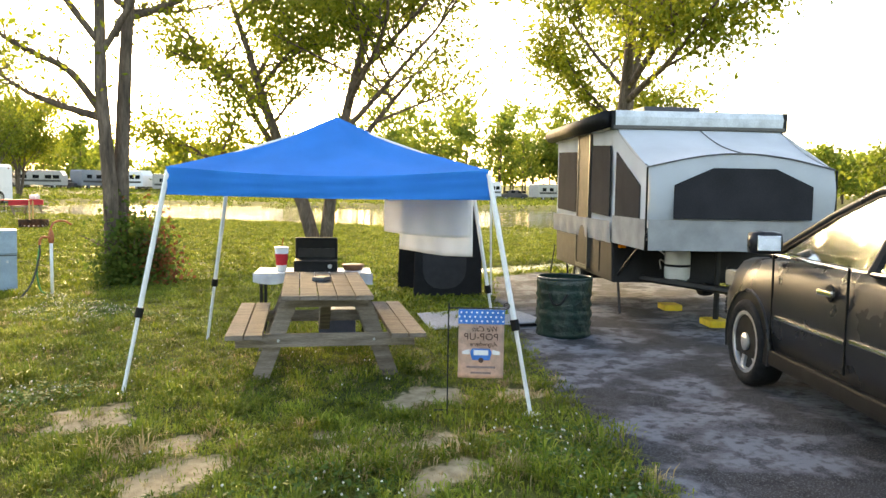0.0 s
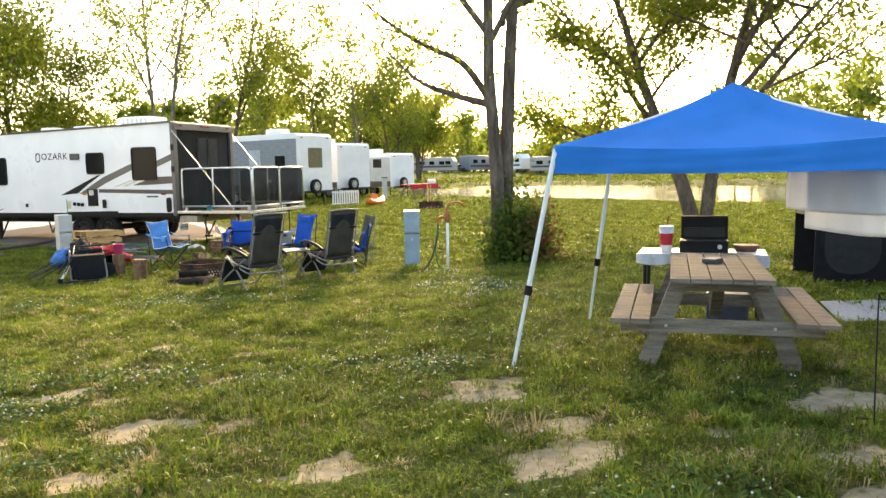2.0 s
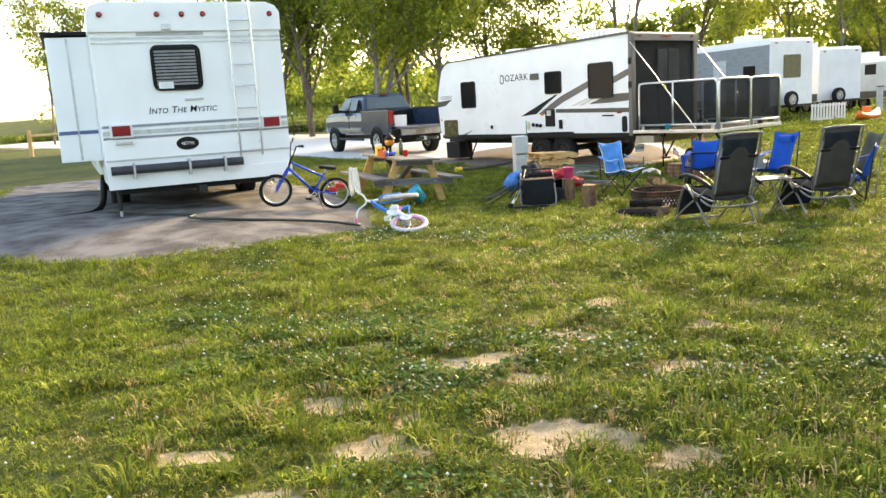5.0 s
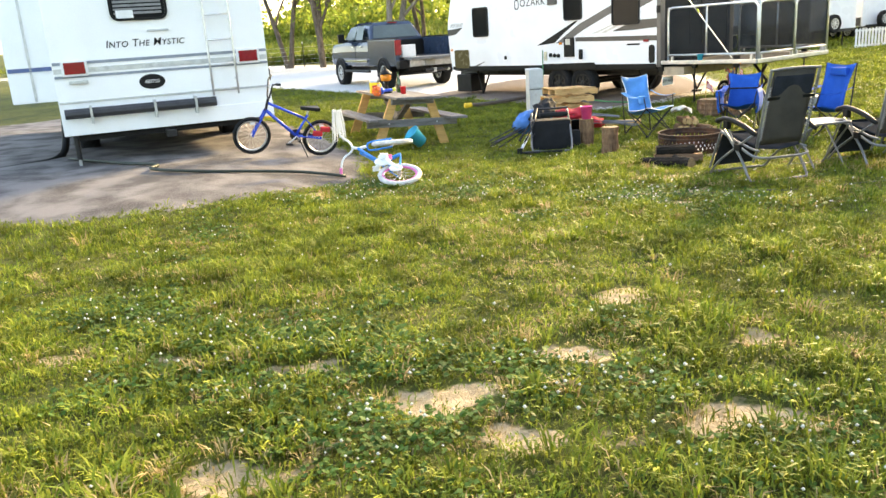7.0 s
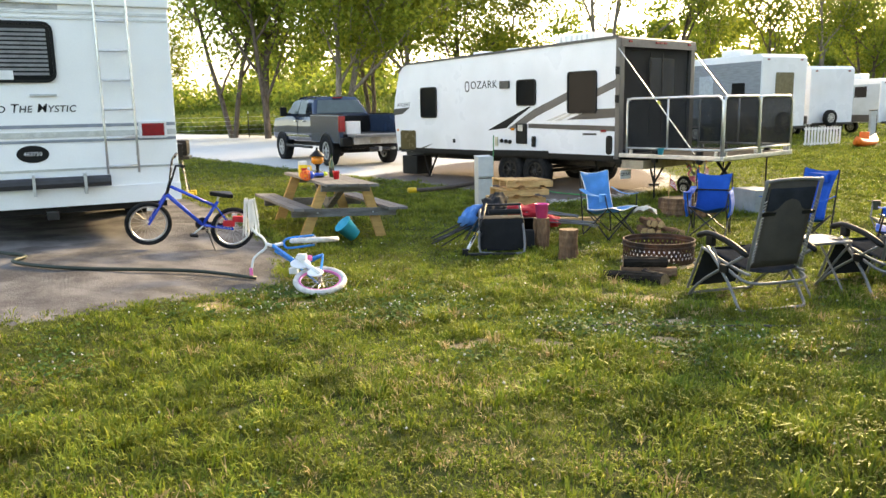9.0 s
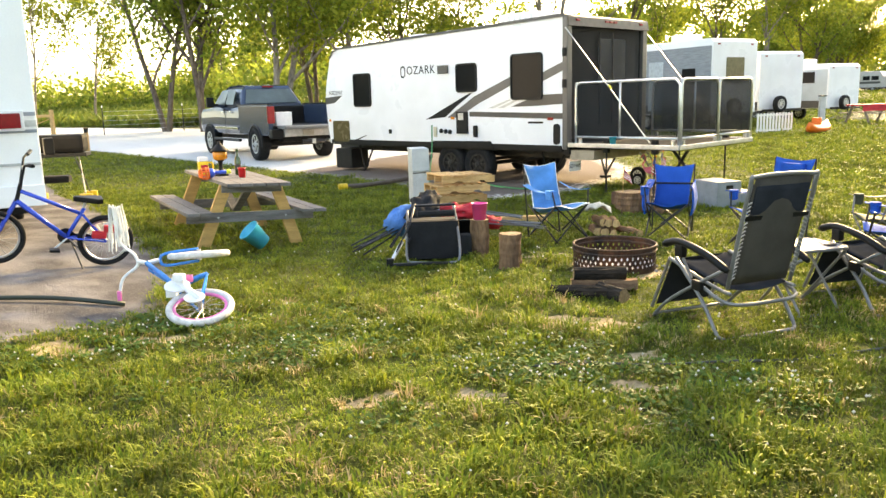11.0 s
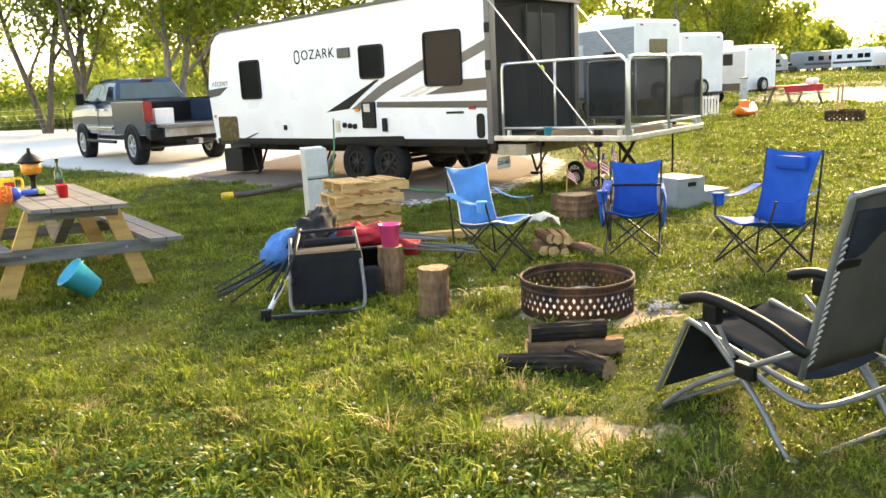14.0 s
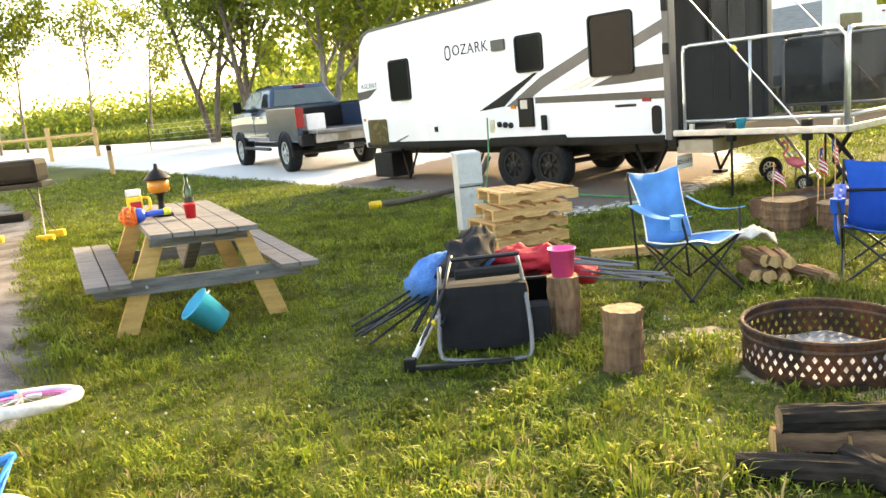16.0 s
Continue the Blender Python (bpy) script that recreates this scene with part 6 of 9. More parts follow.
for q in range(60):
    a, d = rg.uniform(0, 6.28), abs(rg.gauss(0, 0.16))
    x, y = 2.83 + d * math.cos(a) * 1.3, 12.1 + d * math.sin(a) * 0.8
    lathe(bm, [(0.012, 0), (rg.uniform(0.012, 0.03), 0.012), (0.006, 0.025)], 6, Matrix.Translation((x, y, gz(x, y))))
tagged(part("ash_heap", bm, MATS["ash"]), "scattered grey ash and cinders beside the fire ring", "ash", kind="stuff")


# ---- stacked pallet boards ----
def pallet_stack():
    """Five short pallets, each of three notched stringers under loose slats, set down askew."""
    rnd = random.Random(6)
    t = thing("pallet_stack", on(0.52, 15.32, 27), "stack of pale pallet boards on the grass", "pallets")
    z = 0.0
    for k in range(5):
        m = Matrix.Translation((rnd.uniform(-0.06, 0.06), rnd.uniform(-0.04, 0.04), 0)) @ Matrix.Rotation(math.radians(rnd.uniform(-9, 9)), 4, "Z")
        m = m @ Matrix.Rotation(math.radians(rnd.uniform(-2.5, 2.5)), 4, "Y")
        w = 0.74 + rnd.uniform(-0.05, 0.05)
        for y in (-0.25, 0.0, 0.25):
            n0, n1 = -w * 0.30 + rnd.uniform(-.02, .02), w * 0.18 + rnd.uniform(-.02, .02)
            line = [(-w / 2, z), (n0, z), (n0 + 0.03, z + 0.028), (n0 + 0.11, z + 0.028), (n0 + 0.14, z), (n1, z), (n1 + 0.03, z + 0.028), (n1 + 0.1, z + 0.028), (n1 + 0.13, z), (w / 2, z), (w / 2, z + 0.088), (-w / 2, z + 0.088)]
            bm = prismed(line, y - 0.02, y + 0.02, "xz")
            bmesh.ops.transform(bm, matrix=m, verts=bm.verts)
            part("stringer", bm, PALEWOOD, t)
        x = -w / 2 + 0.045
        while x < w / 2 - 0.03:
            b = rnd.uniform(0.07, 0.10)
            part("slat", boxed((x, rnd.uniform(-.02, .02), z + 0.0995), (b, 0.56 + rnd.uniform(-.06, .05), 0.019), m @ Matrix.Rotation(math.radians(rnd.uniform(-2, 2)), 4, "Z"), 0.002), PALEWOOD, t)
            x += b + rnd.uniform(0.015, 0.06)
        z += 0.135


pallet_stack()
tagged(part("plank", boxed((0, 0, 0), (0.62, 0.1, 0.08), on(1.45, 15.0, 8, 0.05), 0.006), PALEWOOD), "pale offcut plank lying on the grass", "plank")


# ---- heap of folded camp chairs ----
def bundle(name, m, cloth, label, sticks, rad=0.13, length=0.75, seed=1, stick_m=DARKSTEEL):
    """A folded camp chair: crumpled cloth round a sheaf of rods, lying along y."""
    rnd = random.Random(seed)
    t = thing(name, m, label, "folded chair", "folded chairs")
    bm = bmesh.new()
    n, k = 18, 9
    rings = []
    for i in range(k):
        f = i / (k - 1)
        rr = rad * (0.55 + 0.55 * math.sin(math.pi * (0.12 + 0.8 * f)))
        rings.append([bm.verts.new((rr * math.cos(2 * math.pi * j / n) * (1.2 + rnd.uniform(-0.35, 0.3)), length * (f - 0.35) * 0.75, rad + rr * math.sin(2 * math.pi * j / n) * (0.9 + rnd.uniform(-0.4, 0.35)))) for j in range(n)])
    for a, b in zip(rings, rings[1:]):
        for j in range(n):
            bm.faces.new((a[j], a[(j + 1) % n], b[(j + 1) % n], b[j]))
    bm.faces.new(rings[0][::-1])
    bm.faces.new(rings[-1])
    bmesh.ops.subdivide_edges(bm, edges=bm.edges[:], cuts=1, use_grid_fill=True, smooth=0.6)
    part("cloth", bm, cloth, t, smooth=True)
    for q in range(sticks):
        x = rnd.uniform(-0.1, 0.1)
        part("rod", tubed([(x, length * 0.25, rad + rnd.uniform(-.03, .06)), (x * 1.6 + rnd.uniform(-.05, .05), -length * 0.85, max(0.015, rnd.uniform(0.02, 0.12)))], 0.009, 6), stick_m, t)
    return t


MAROON = mat("red_chair_cloth", (0.55, 0.018, 0.03), 0.75, 0, 0.15, 6, 0.2)
DENIM = mat("denim_blue_cloth", (0.045, 0.19, 0.50), 0.8, 0, 0.2, 5, 0.3)
BLACKCLOTH = mat("black_chair_cloth", (0.007, 0.007, 0.009), 0.95, 0, 0.2, 6, 0.2)
bundle("folded_chair", on(0.12, 13.2, -52, 0.2) @ Matrix.Rotation(math.radians(14), 4, "X"), DENIM, "folded blue camp chair with black rods in the heap", 8, 0.15, 0.8, 1)
bundle("folded_chair", on(0.30, 13.1, -20, 0.36) @ Matrix.Rotation(math.radians(24), 4, "X"), BLACKCLOTH, "folded black camp chair lying over the heap", 4, 0.12, 0.7, 2)
bundle("folded_chair", on(0.78, 13.3, 75, 0.33), MAROON, "folded red camp chair on top of the heap", 5, 0.09, 0.75, 3, GREYTUBE)
bundle("folded_chair", on(0.95, 13.5, 62, 0.18), MAROON, "folded red camp chair under the heap", 6, 0.09, 0.85, 4, GREYTUBE)


def tipped_chair():
    """A black chair on its side: the tube frame stands up towards the path."""
    t = thing("tipped_chair", on(0.42, 12.62, 8), "black folding chair tipped on its back with bent tube frame", "chair", "folded chairs")
    part("frame_loop", tubed(curve([(-0.22, 0.16, 0.52), (-0.24, -0.02, 0.22), (-0.24, -0.16, 0.06), (-0.17, -0.2, 0.03), (0.22, -0.26, 0.03), (0.30, -0.2, 0.08), (0.30, 0.0, 0.34), (0.27, 0.16, 0.56)], 6), 0.014, 8), GREYTUBE, t, smooth=True)
    part("frame_leg", tubed([(-0.14, 0.2, 0.58), (-0.20, 0.0, 0.4), (-0.40, -0.30, 0.07)], 0.013, 8), DARKSTEEL, t, smooth=True)
    part("arm_tube", tubed([(-0.26, -0.08, 0.28), (-0.39, -0.28, 0.09)], 0.02, 8), ALU, t, "bright tube with yellow collar")
    part("collar", tubed([(-0.28, -0.11, 0.255), (-0.29, -0.125, 0.24)], 0.027, 8), mat("yellow_collar", (0.75, 0.55, 0.03), 0.5), t)
    part("floor_bar", boxed((-0.12, -0.3, 0.035), (0.62, 0.035, 0.03), bevel=0.008), DARKSTEEL, t)
    part("bar_end", boxed((-0.42, -0.3, 0.06), (0.07, 0.05, 0.08), bevel=0.012), BLACK, t)
    part("seat_bag", boxed((0.04, 0.14, 0.22), (0.56, 0.3, 0.42), bevel=0.06), BLACKCLOTH, t)
    part("top_tube", tubed([(-0.12, 0.0, 0.5), (0.27, 0.04, 0.5)], 0.035, 8), BLACKCLOTH, t)
    part("cross_tube", tubed([(-0.14, 0.06, 0.58), (0.28, 0.1, 0.58)], 0.014, 8), DARKSTEEL, t)
    part("side_pouch", boxed((0.38, 0.1, 0.14), (0.14, 0.16, 0.24), bevel=0.04), BLACKCLOTH, t)


tipped_chair()
basin = tagged(part("black_tub", lathed([(0.2, 0), (0.24, 0.02), (0.27, 0.36), (0.29, 0.37), (0.29, 0.39), (0.26, 0.39), (0.22, 0.05)], 24, on(0.72, 13.2, 0)), BLACK, smooth=True), "black plastic tub behind the folded chairs", "tub")


def cup(x, y, z, r, h, m, label, name="cup", taper=0.78, tilt=None):
    t = thing(name, Matrix.Translation((x, y, z)) @ (tilt or Matrix()), label, name.split("_")[-1])
    part("wall", lathed([(r * taper, 0), (r, h), (r * 1.05, h), (r * 1.05, h + 0.006), (r * 0.96, h + 0.006), (r * taper * 0.94, 0.006)], 20), m, t, smooth=True)
    part("rim", tubed([(r * 1.03 * math.cos(a), r * 1.03 * math.sin(a), h + 0.003) for a in np.linspace(0, 6.2832, 25)], r * 0.05, 6), m, t)
    return t


cup(0.94, 12.88, gz(0.94, 12.88) + 0.40, 0.085, 0.17, mat("hot_pink_plastic", (0.85, 0.08, 0.30), 0.4, 0, 0.05), "hot pink plastic cup on an upright log", "pink_cup")
pail = cup(-1.56, 13.20, gz(-1.56, 13.2) + 0.10, 0.125, 0.24, mat("cyan_plastic", (0.02, 0.46, 0.68), 0.35, 0, 0.05), "cyan blue toy pail tipped over on the grass", "toy_pail", 0.74, Matrix.Rotation(math.radians(-38), 4, "Y") @ Matrix.Rotation(math.radians(25), 4, "X"))
part("handle", tubed(curve([(0.125, 0, 0.23), (0.1, 0.1, 0.2), (0, 0.15, 0.17), (-0.1, 0.1, 0.2), (-0.125, 0, 0.23)], 4), 0.005, 6), WHITEPAINT, pail)

# ---- things on the second picnic table ----
TZ = -0.13 + 0.766


def jar():
    t = thing("drink_mix_tub", Matrix.Translation((-2.42, 13.75, TZ + 0.02)) @ Matrix.Rotation(0.5, 4, "Z"), "yellow drink tub with white lid on the table", "tub")
    part("body", boxed((0, 0, 0.085), (0.12, 0.09, 0.17), bevel=0.02), mat("yellow_tub", (0.85, 0.6, 0.03), 0.4), t)
    part("lid", boxed((0, 0, 0.195), (0.115, 0.085, 0.05), bevel=0.012), WHITEPAINT, t)
    part("label", boxed((0.01, -0.047, 0.09), (0.08, 0.004, 0.07)), MAROON, t)
    part("handle", tubed(curve([(0.06, 0, 0.15), (0.11, 0, 0.14), (0.11, 0, 0.06), (0.06, 0, 0.04)], 4), 0.011, 6), MATS["yellow_tub"], t)


def lantern():
    t = thing("table_lantern", Matrix.Translation((-2.22, 13.80, TZ + 0.008)), "black pedestal lantern with amber glass", "lantern")
    part("stand", lathed([(0.085, 0), (0.08, 0.02), (0.03, 0.05), (0.022, 0.12), (0.03, 0.17), (0.06, 0.19)], 18), BLACK, t, smooth=True)
    part("globe", lathed([(0.06, 0.19), (0.085, 0.21), (0.085, 0.28), (0.06, 0.30)], 18), mat("amber_glass", (0.6, 0.22, 0.02), 0.15), t, smooth=True)
    part("cap", lathed([(0.11, 0.295), (0.10, 0.31), (0.05, 0.36), (0.02, 0.38), (0.012, 0.42)], 18), BLACK, t, smooth=True)


def bottle():
    t = thing("wine_bottle", Matrix.Translation((-2.06, 13.95, TZ - 0.0)), "green glass wine bottle on the table", "bottle")
    part("glass", lathed([(0.037, 0), (0.038, 0.01), (0.038, 0.18), (0.03, 0.21), (0.015, 0.235), (0.014, 0.30)], 18), mat("green_bottle_glass", (0.02, 0.06, 0.012), 0.06, spec=0.7), t, smooth=True)
    part("mouth", lathed([(0.017, 0.29), (0.017, 0.315)], 14), MATS["green_bottle_glass"], t)
    part("label", lathed([(0.0385, 0.06), (0.0385, 0.13)], 18), mat("dark_label", (0.03, 0.03, 0.025), 0.6), t)


def scoop_toy():
    t = thing("scoop_ball_toy", Matrix.Translation((-2.23, 13.43, TZ + 0.07)) @ Matrix.Rotation(0.45, 4, "Z") @ Matrix.Rotation(math.radians(88), 4, "Y"), "orange basket scoop toy with blue handle", "toy")
    m = mat("orange_plastic", (0.85, 0.16, 0.02), 0.4)
    for h, r in ((-0.11, 0.035), (-0.08, 0.06), (-0.03, 0.07), (0.0, 0.06)):
        part("basket_ring", tubed([(r * math.cos(a), r * math.sin(a), h) for a in np.linspace(0, 6.2832, 17)], 0.008, 5), m, t)
    for q in range(10):
        a = q * 0.628
        part("basket_rib", tubed([(0.035 * math.cos(a), 0.035 * math.sin(a), -0.11), (0.06 * math.cos(a), 0.06 * math.sin(a), -0.08), (0.07 * math.cos(a), 0.07 * math.sin(a), -0.03), (0.06 * math.cos(a), 0.06 * math.sin(a), 0)], 0.007, 5), m, t)
    b = mat("blue_plastic", (0.02, 0.09, 0.55), 0.4)
    part("collar", lathed([(0.062, 0.0), (0.05, 0.05), (0.025, 0.07)], 14), b, t, smooth=True)
    part("handle", lathed([(0.022, 0.07), (0.022, 0.2)], 12), b, t, smooth=True)
    part("handle_end", lathed([(0.026, 0.2), (0.028, 0.22), (0.024, 0.25)], 12), mat("lime_plastic", (0.7, 0.75, 0.05), 0.4), t, smooth=True)


jar(), lantern(), bottle(), scoop_toy()
cup(-1.92, 13.68, TZ - 0.02, 0.047, 0.12, mat("red_cup_plastic", (0.70, 0.02, 0.03), 0.35, 0, 0.05), "red plastic party cup on the table", "red_cup")


# ---- bicycles ----
def spoked_wheel(parent, m, r, tyre_m, rim_m, w=0.024):
    e = new("wheel")
    e.parent = parent
    e.matrix_local = m
    part("tyre", tubed([((r - w) * math.cos(a), (r - w) * math.sin(a), 0) for a in np.linspace(0, 6.2832, 37)], w, 8), tyre_m, e, smooth=True)
    part("rim", tubed([((r - 2.3 * w) * math.cos(a), (r - 2.3 * w) * math.sin(a), 0) for a in np.linspace(0, 6.2832, 37)], w * 0.5, 6), rim_m, e)
    part("hub", tubed([(0, 0, -0.045), (0, 0, 0.045)], 0.018, 8), STEEL, e)
    for q in range(18):
        a = q * math.pi / 9
        part("spoke", tubed([(0.015 * math.cos(a + 1), 0.015 * math.sin(a + 1), 0.02 * (-1) ** q), ((r - 2.4 * w) * math.cos(a), (r - 2.4 * w) * math.sin(a), 0)], 0.0016, 3), STEEL, e)
    part("reflector", boxed((0, (r - w) * 0.72, 0), (0.06, 0.03, 0.012)), WHITEPAINT, e)
    return e


def bicycle(m, label, paint, tyre_m, rim_m, grip, r=0.25, base=0.92, bmx=True, front_turn=0.0):
    """Upright along x, front towards +x, in the plane y = 0."""
    t = thing("bicycle", m, label, "bicycle", "bicycles")
    rear, front = Vector((0, 0, r)), Vector((base, 0, r))
    bb, head, seat = Vector((0.34, 0, r + 0.02)), Vector((base - 0.16, 0, 0.60)), Vector((0.22, 0, 0.50))
    spoked_wheel(t, Matrix.Translation(rear) @ Matrix.Rotation(math.radians(90), 4, "X"), r, tyre_m, rim_m)
    top = head + Vector((-0.03, 0, 0.09))
    steer = Matrix.Translation(head) @ Matrix.Rotation(front_turn, 4, "Z") @ Matrix.Translation(-head)
    spoked_wheel(t, steer @ Matrix.Translation(front) @ Matrix.Rotation(math.radians(90), 4, "X"), r, tyre_m, rim_m)
    part("down_tube", tubed([head, bb], 0.022, 8), paint, t, smooth=True)
    part("top_tube", tubed([top, seat], 0.018, 8), paint, t, smooth=True)
    part("seat_tube", tubed([bb, seat + Vector((-0.02, 0, 0.06))], 0.018, 8), paint, t, smooth=True)
    for s in (-1, 1):
        o = Vector((0, 0.045 * s, 0))
        part("chain_stay", tubed([bb + o * 0.6, rear + o], 0.010, 6), paint, t)
        part("seat_stay", tubed([seat + o * 0.4, rear + o], 0.010, 6), paint, t)
        part("fork_blade", tubed([steer @ (head + o), steer @ (front + o)], 0.014, 6), paint, t)
        part("crank", tubed([bb + o, bb + o + Vector((0.1 * s, 0, -0.10))], 0.009, 6), STEEL if bmx else WHITEPAINT, t)
        part("pedal", boxed(tuple(bb + Vector((0.1 * s, 0.095 * s, -0.10))), (0.085, 0.08, 0.022), bevel=0.005), BLACK if bmx else WHITEPAINT, t)
        bar = [top + Vector((0, 0, 0.06)), top + Vector((0, 0.07 * s, 0.08)), top + Vector((-0.02, 0.17 * s, 0.27)), top + Vector((-0.07, 0.30 * s, 0.30))]
        part("handlebar", tubed([steer @ p for p in bar], 0.011, 8), BLACK if bmx else WHITEPAINT, t, smooth=True)
        part("grip", tubed([steer @ (top + Vector((-0.05, 0.23 * s, 0.287))), steer @ (top + Vector((-0.08, 0.33 * s, 0.305)))], 0.017, 8), grip, t)
    part("bar_brace", tubed([steer @ (top + Vector((-0.012, -0.14, 0.2))), steer @ (top + Vector((-0.012, 0.14, 0.2)))], 0.008, 6), STEEL if bmx else WHITEPAINT, t)
    part("stem", tubed([head - Vector((0.0, 0, 0.02)), top + Vector((0, 0, 0.07))], 0.018, 8), BLACK if bmx else WHITEPAINT, t)
    part("seat_post", tubed([seat, seat + Vector((-0.03, 0, 0.14))], 0.013, 8), STEEL, t)
    part("saddle", prismed([(0.05, -0.07), (0.1, -0.09), (0.3, -0.02), (0.3, 0.02), (0.1, 0.09), (0.05, 0.07)], 0.62, 0.67, "xy", 0.018), BLACK if bmx else WHITEPAINT, t)
    part("chain_guard", lathed([(0.075, -0.006), (0.075, 0.006)], 20, Matrix.Translation(bb + Vector((0, -0.05, 0))) @ Matrix.Rotation(math.radians(90), 4, "X")), DARKSTEEL if bmx else WHITEPAINT, t)
    part("chain_cover", boxed(((bb.x) / 2, -0.05, r + 0.02), (bb.x, 0.012, 0.05), bevel=0.004), DARKSTEEL if bmx else WHITEPAINT, t)
    return t


BIKEBLUE = mat("glossy_bike_blue", (0.012, 0.06, 0.50), 0.2, 0.1, 0.05, 6, spec=0.7)
BIKESKY = mat("sky_bike_blue", (0.015, 0.22, 0.64), 0.25, 0, 0.08, 6)
PINK = mat("pink_rim", (0.75, 0.16, 0.42), 0.35, 0, 0.05)
WTYRE = mat("dirty_white_tyre", (0.66, 0.63, 0.6), 0.8, 0, 0.12, 18, 0.2)
d = Vector((-3.37 + 2.63, 11.12 - 11.62))
bk = bicycle(on(-2.63, 11.62, math.degrees(math.atan2(d.y, d.x)), 0.02) @ Matrix.Rotation(math.radians(-8), 4, "Y") @ Matrix.Rotation(math.radians(-9), 4, "X"), "glossy blue BMX bicycle on its kickstand on the pad", BIKEBLUE, RUBBER, ALU, BLACK)
part("kickstand", tubed([(0.3, 0.05, 0.24), (0.2, 0.17, 0.02)], 0.009, 6), DARKSTEEL, bk)
for s in (-1, 1):
    part("tied_shoe", boxed((0.02 + 0.05 * s, 0.09, 0.36 - 0.03 * s), (0.13, 0.05, 0.07), Matrix.Rotation(0.0, 4, "Y"), 0.02), MAROON, bk, "red strap shoe hung by the rear wheel")
# the second one lies on its side with the bars turned back
def fallen_bicycle():
    t = thing("bicycle", Matrix(), "small sky blue bicycle with white tyres lying on its side", "bicycle", "bicycles")

    def frame_of(c, u, v):
        u, v = Vector(u).normalized(), Vector(v).normalized()
        w = u.cross(v)
        return Matrix(((u.x, v.x, w.x, c[0]), (u.y, v.y, w.y, c[1]), (u.z, v.z, w.z, c[2]), (0, 0, 0, 1)))
    rw, fw = Vector((-1.13, 10.24, -0.045)), Vector((-1.38, 10.90, 0.24))
    mr = frame_of(rw, (0.95, 0.31, 0), (-0.30, 0.91, 0.29))
    mf = frame_of(fw, (0.95, 0.31, 0), (-0.306, 0.938, -0.16))
    spoked_wheel(t, mr, 0.26, WTYRE, PINK, 0.028)
    spoked_wheel(t, mf, 0.26, WTYRE, PINK, 0.028)
    head, crown, bb = Vector((-1.78, 10.76, 0.20)), Vector((-1.68, 10.79, 0.22)), Vector((-1.44, 10.52, 0.06))
    nr, nf = mr.to_3x3() @ Vector((0, 0, 1)), mf.to_3x3() @ Vector((0, 0, 1))
    seat = Vector((-1.20, 10.60, 0.14))
    part("down_tube", tubed([head, bb], 0.022, 8), BIKESKY, t, smooth=True)
    part("top_tube", tubed([head + Vector((0.03, -0.02, -0.05)), Vector((-1.45, 10.6, 0.02)), seat], 0.019, 8), BIKESKY, t, smooth=True)
    part("seat_tube", tubed([bb, seat], 0.018, 8), BIKESKY, t, smooth=True)
    for s in (-1, 1):
        part("chain_stay", tubed([bb + nr * 0.03 * s, rw + nr * 0.05 * s], 0.011, 6), BIKESKY, t)
        part("seat_stay", tubed([seat, rw + nr * 0.05 * s], 0.010, 6), BIKESKY, t)
        part("fork_blade", tubed(curve([crown, crown + Vector((0.05, 0.01, 0)) + nf * 0.05 * s, fw + nf * 0.05 * s], 3), 0.014, 6), BIKESKY, t, smooth=True)
        part("crank", tubed([bb + nr * 0.05 * s, bb + nr * 0.06 * s + Vector((0.08 * s, -0.09 * s, 0))], 0.010, 6), WHITEPAINT, t)
        part("pedal", boxed(tuple(bb + nr * 0.10 * s + Vector((0.08 * s, -0.09 * s, 0.0))), (0.09, 0.05, 0.06), bevel=0.008), WHITEPAINT, t)
    part("steerer", tubed([crown, head, Vector((-1.86, 10.75, 0.22))], 0.018, 8), WHITEPAINT, t, smooth=True)
    bars = curve([(-2.02, 10.78, 0.62), (-2.0, 10.77, 0.38), (-1.88, 10.75, 0.28), (-1.86, 10.75, 0.18), (-1.97, 10.70, 0.08), (-2.0, 10.67, -0.07)], 5)
    part("handlebar", tubed(bars, 0.013, 8), WHITEPAINT, t, smooth=True)
    part("grip", tubed([(-2.0, 10.67, -0.02), (-2.0, 10.665, -0.10)], 0.019, 8), PINK, t)
    part("grip", tubed([(-2.02, 10.78, 0.54), (-2.025, 10.785, 0.64)], 0.019, 8), WHITEPAINT, t)
    part("chain_guard", lathed([(0.075, 0), (0.08, 0.012), (0.06, 0.018)], 20, mr @ Matrix.Translation((-0.04, 0.04, 0.06))), WHITEPAINT, t)
    part("chain_cover", tubed([rw + nr * 0.07, bb + nr * 0.07], 0.028, 8), WHITEPAINT, t, smooth=True)
    part("chain_ring", lathed([(0.10, 0), (0.10, 0.014)], 22, mr @ Matrix.Translation((-0.18, 0.26, 0.05))), WHITEPAINT, t)
    part("rear_reflector", boxed((-1.32, 10.52, 0.12), (0.06, 0.02, 0.06), bevel=0.008), PINK, t)
    bm = bmesh.new()
    rt = random.Random(3)
    for q in range(46):
        a, b = rt.uniform(-0.10, 0.10), rt.uniform(-0.05, 0.05)
        tube(bm, [(-2.025, 10.785, 0.64), (-2.025 + a * 0.6, 10.785 + b, 0.66 + rt.uniform(-.02, .04)), (-2.02 + a, 10.78 + b, 0.36 + rt.uniform(-.08, .12))], 0.004, 3)
    part("streamers", bm, WHITEPAINT, t, "white plastic handlebar streamers")


fallen_bicycle()


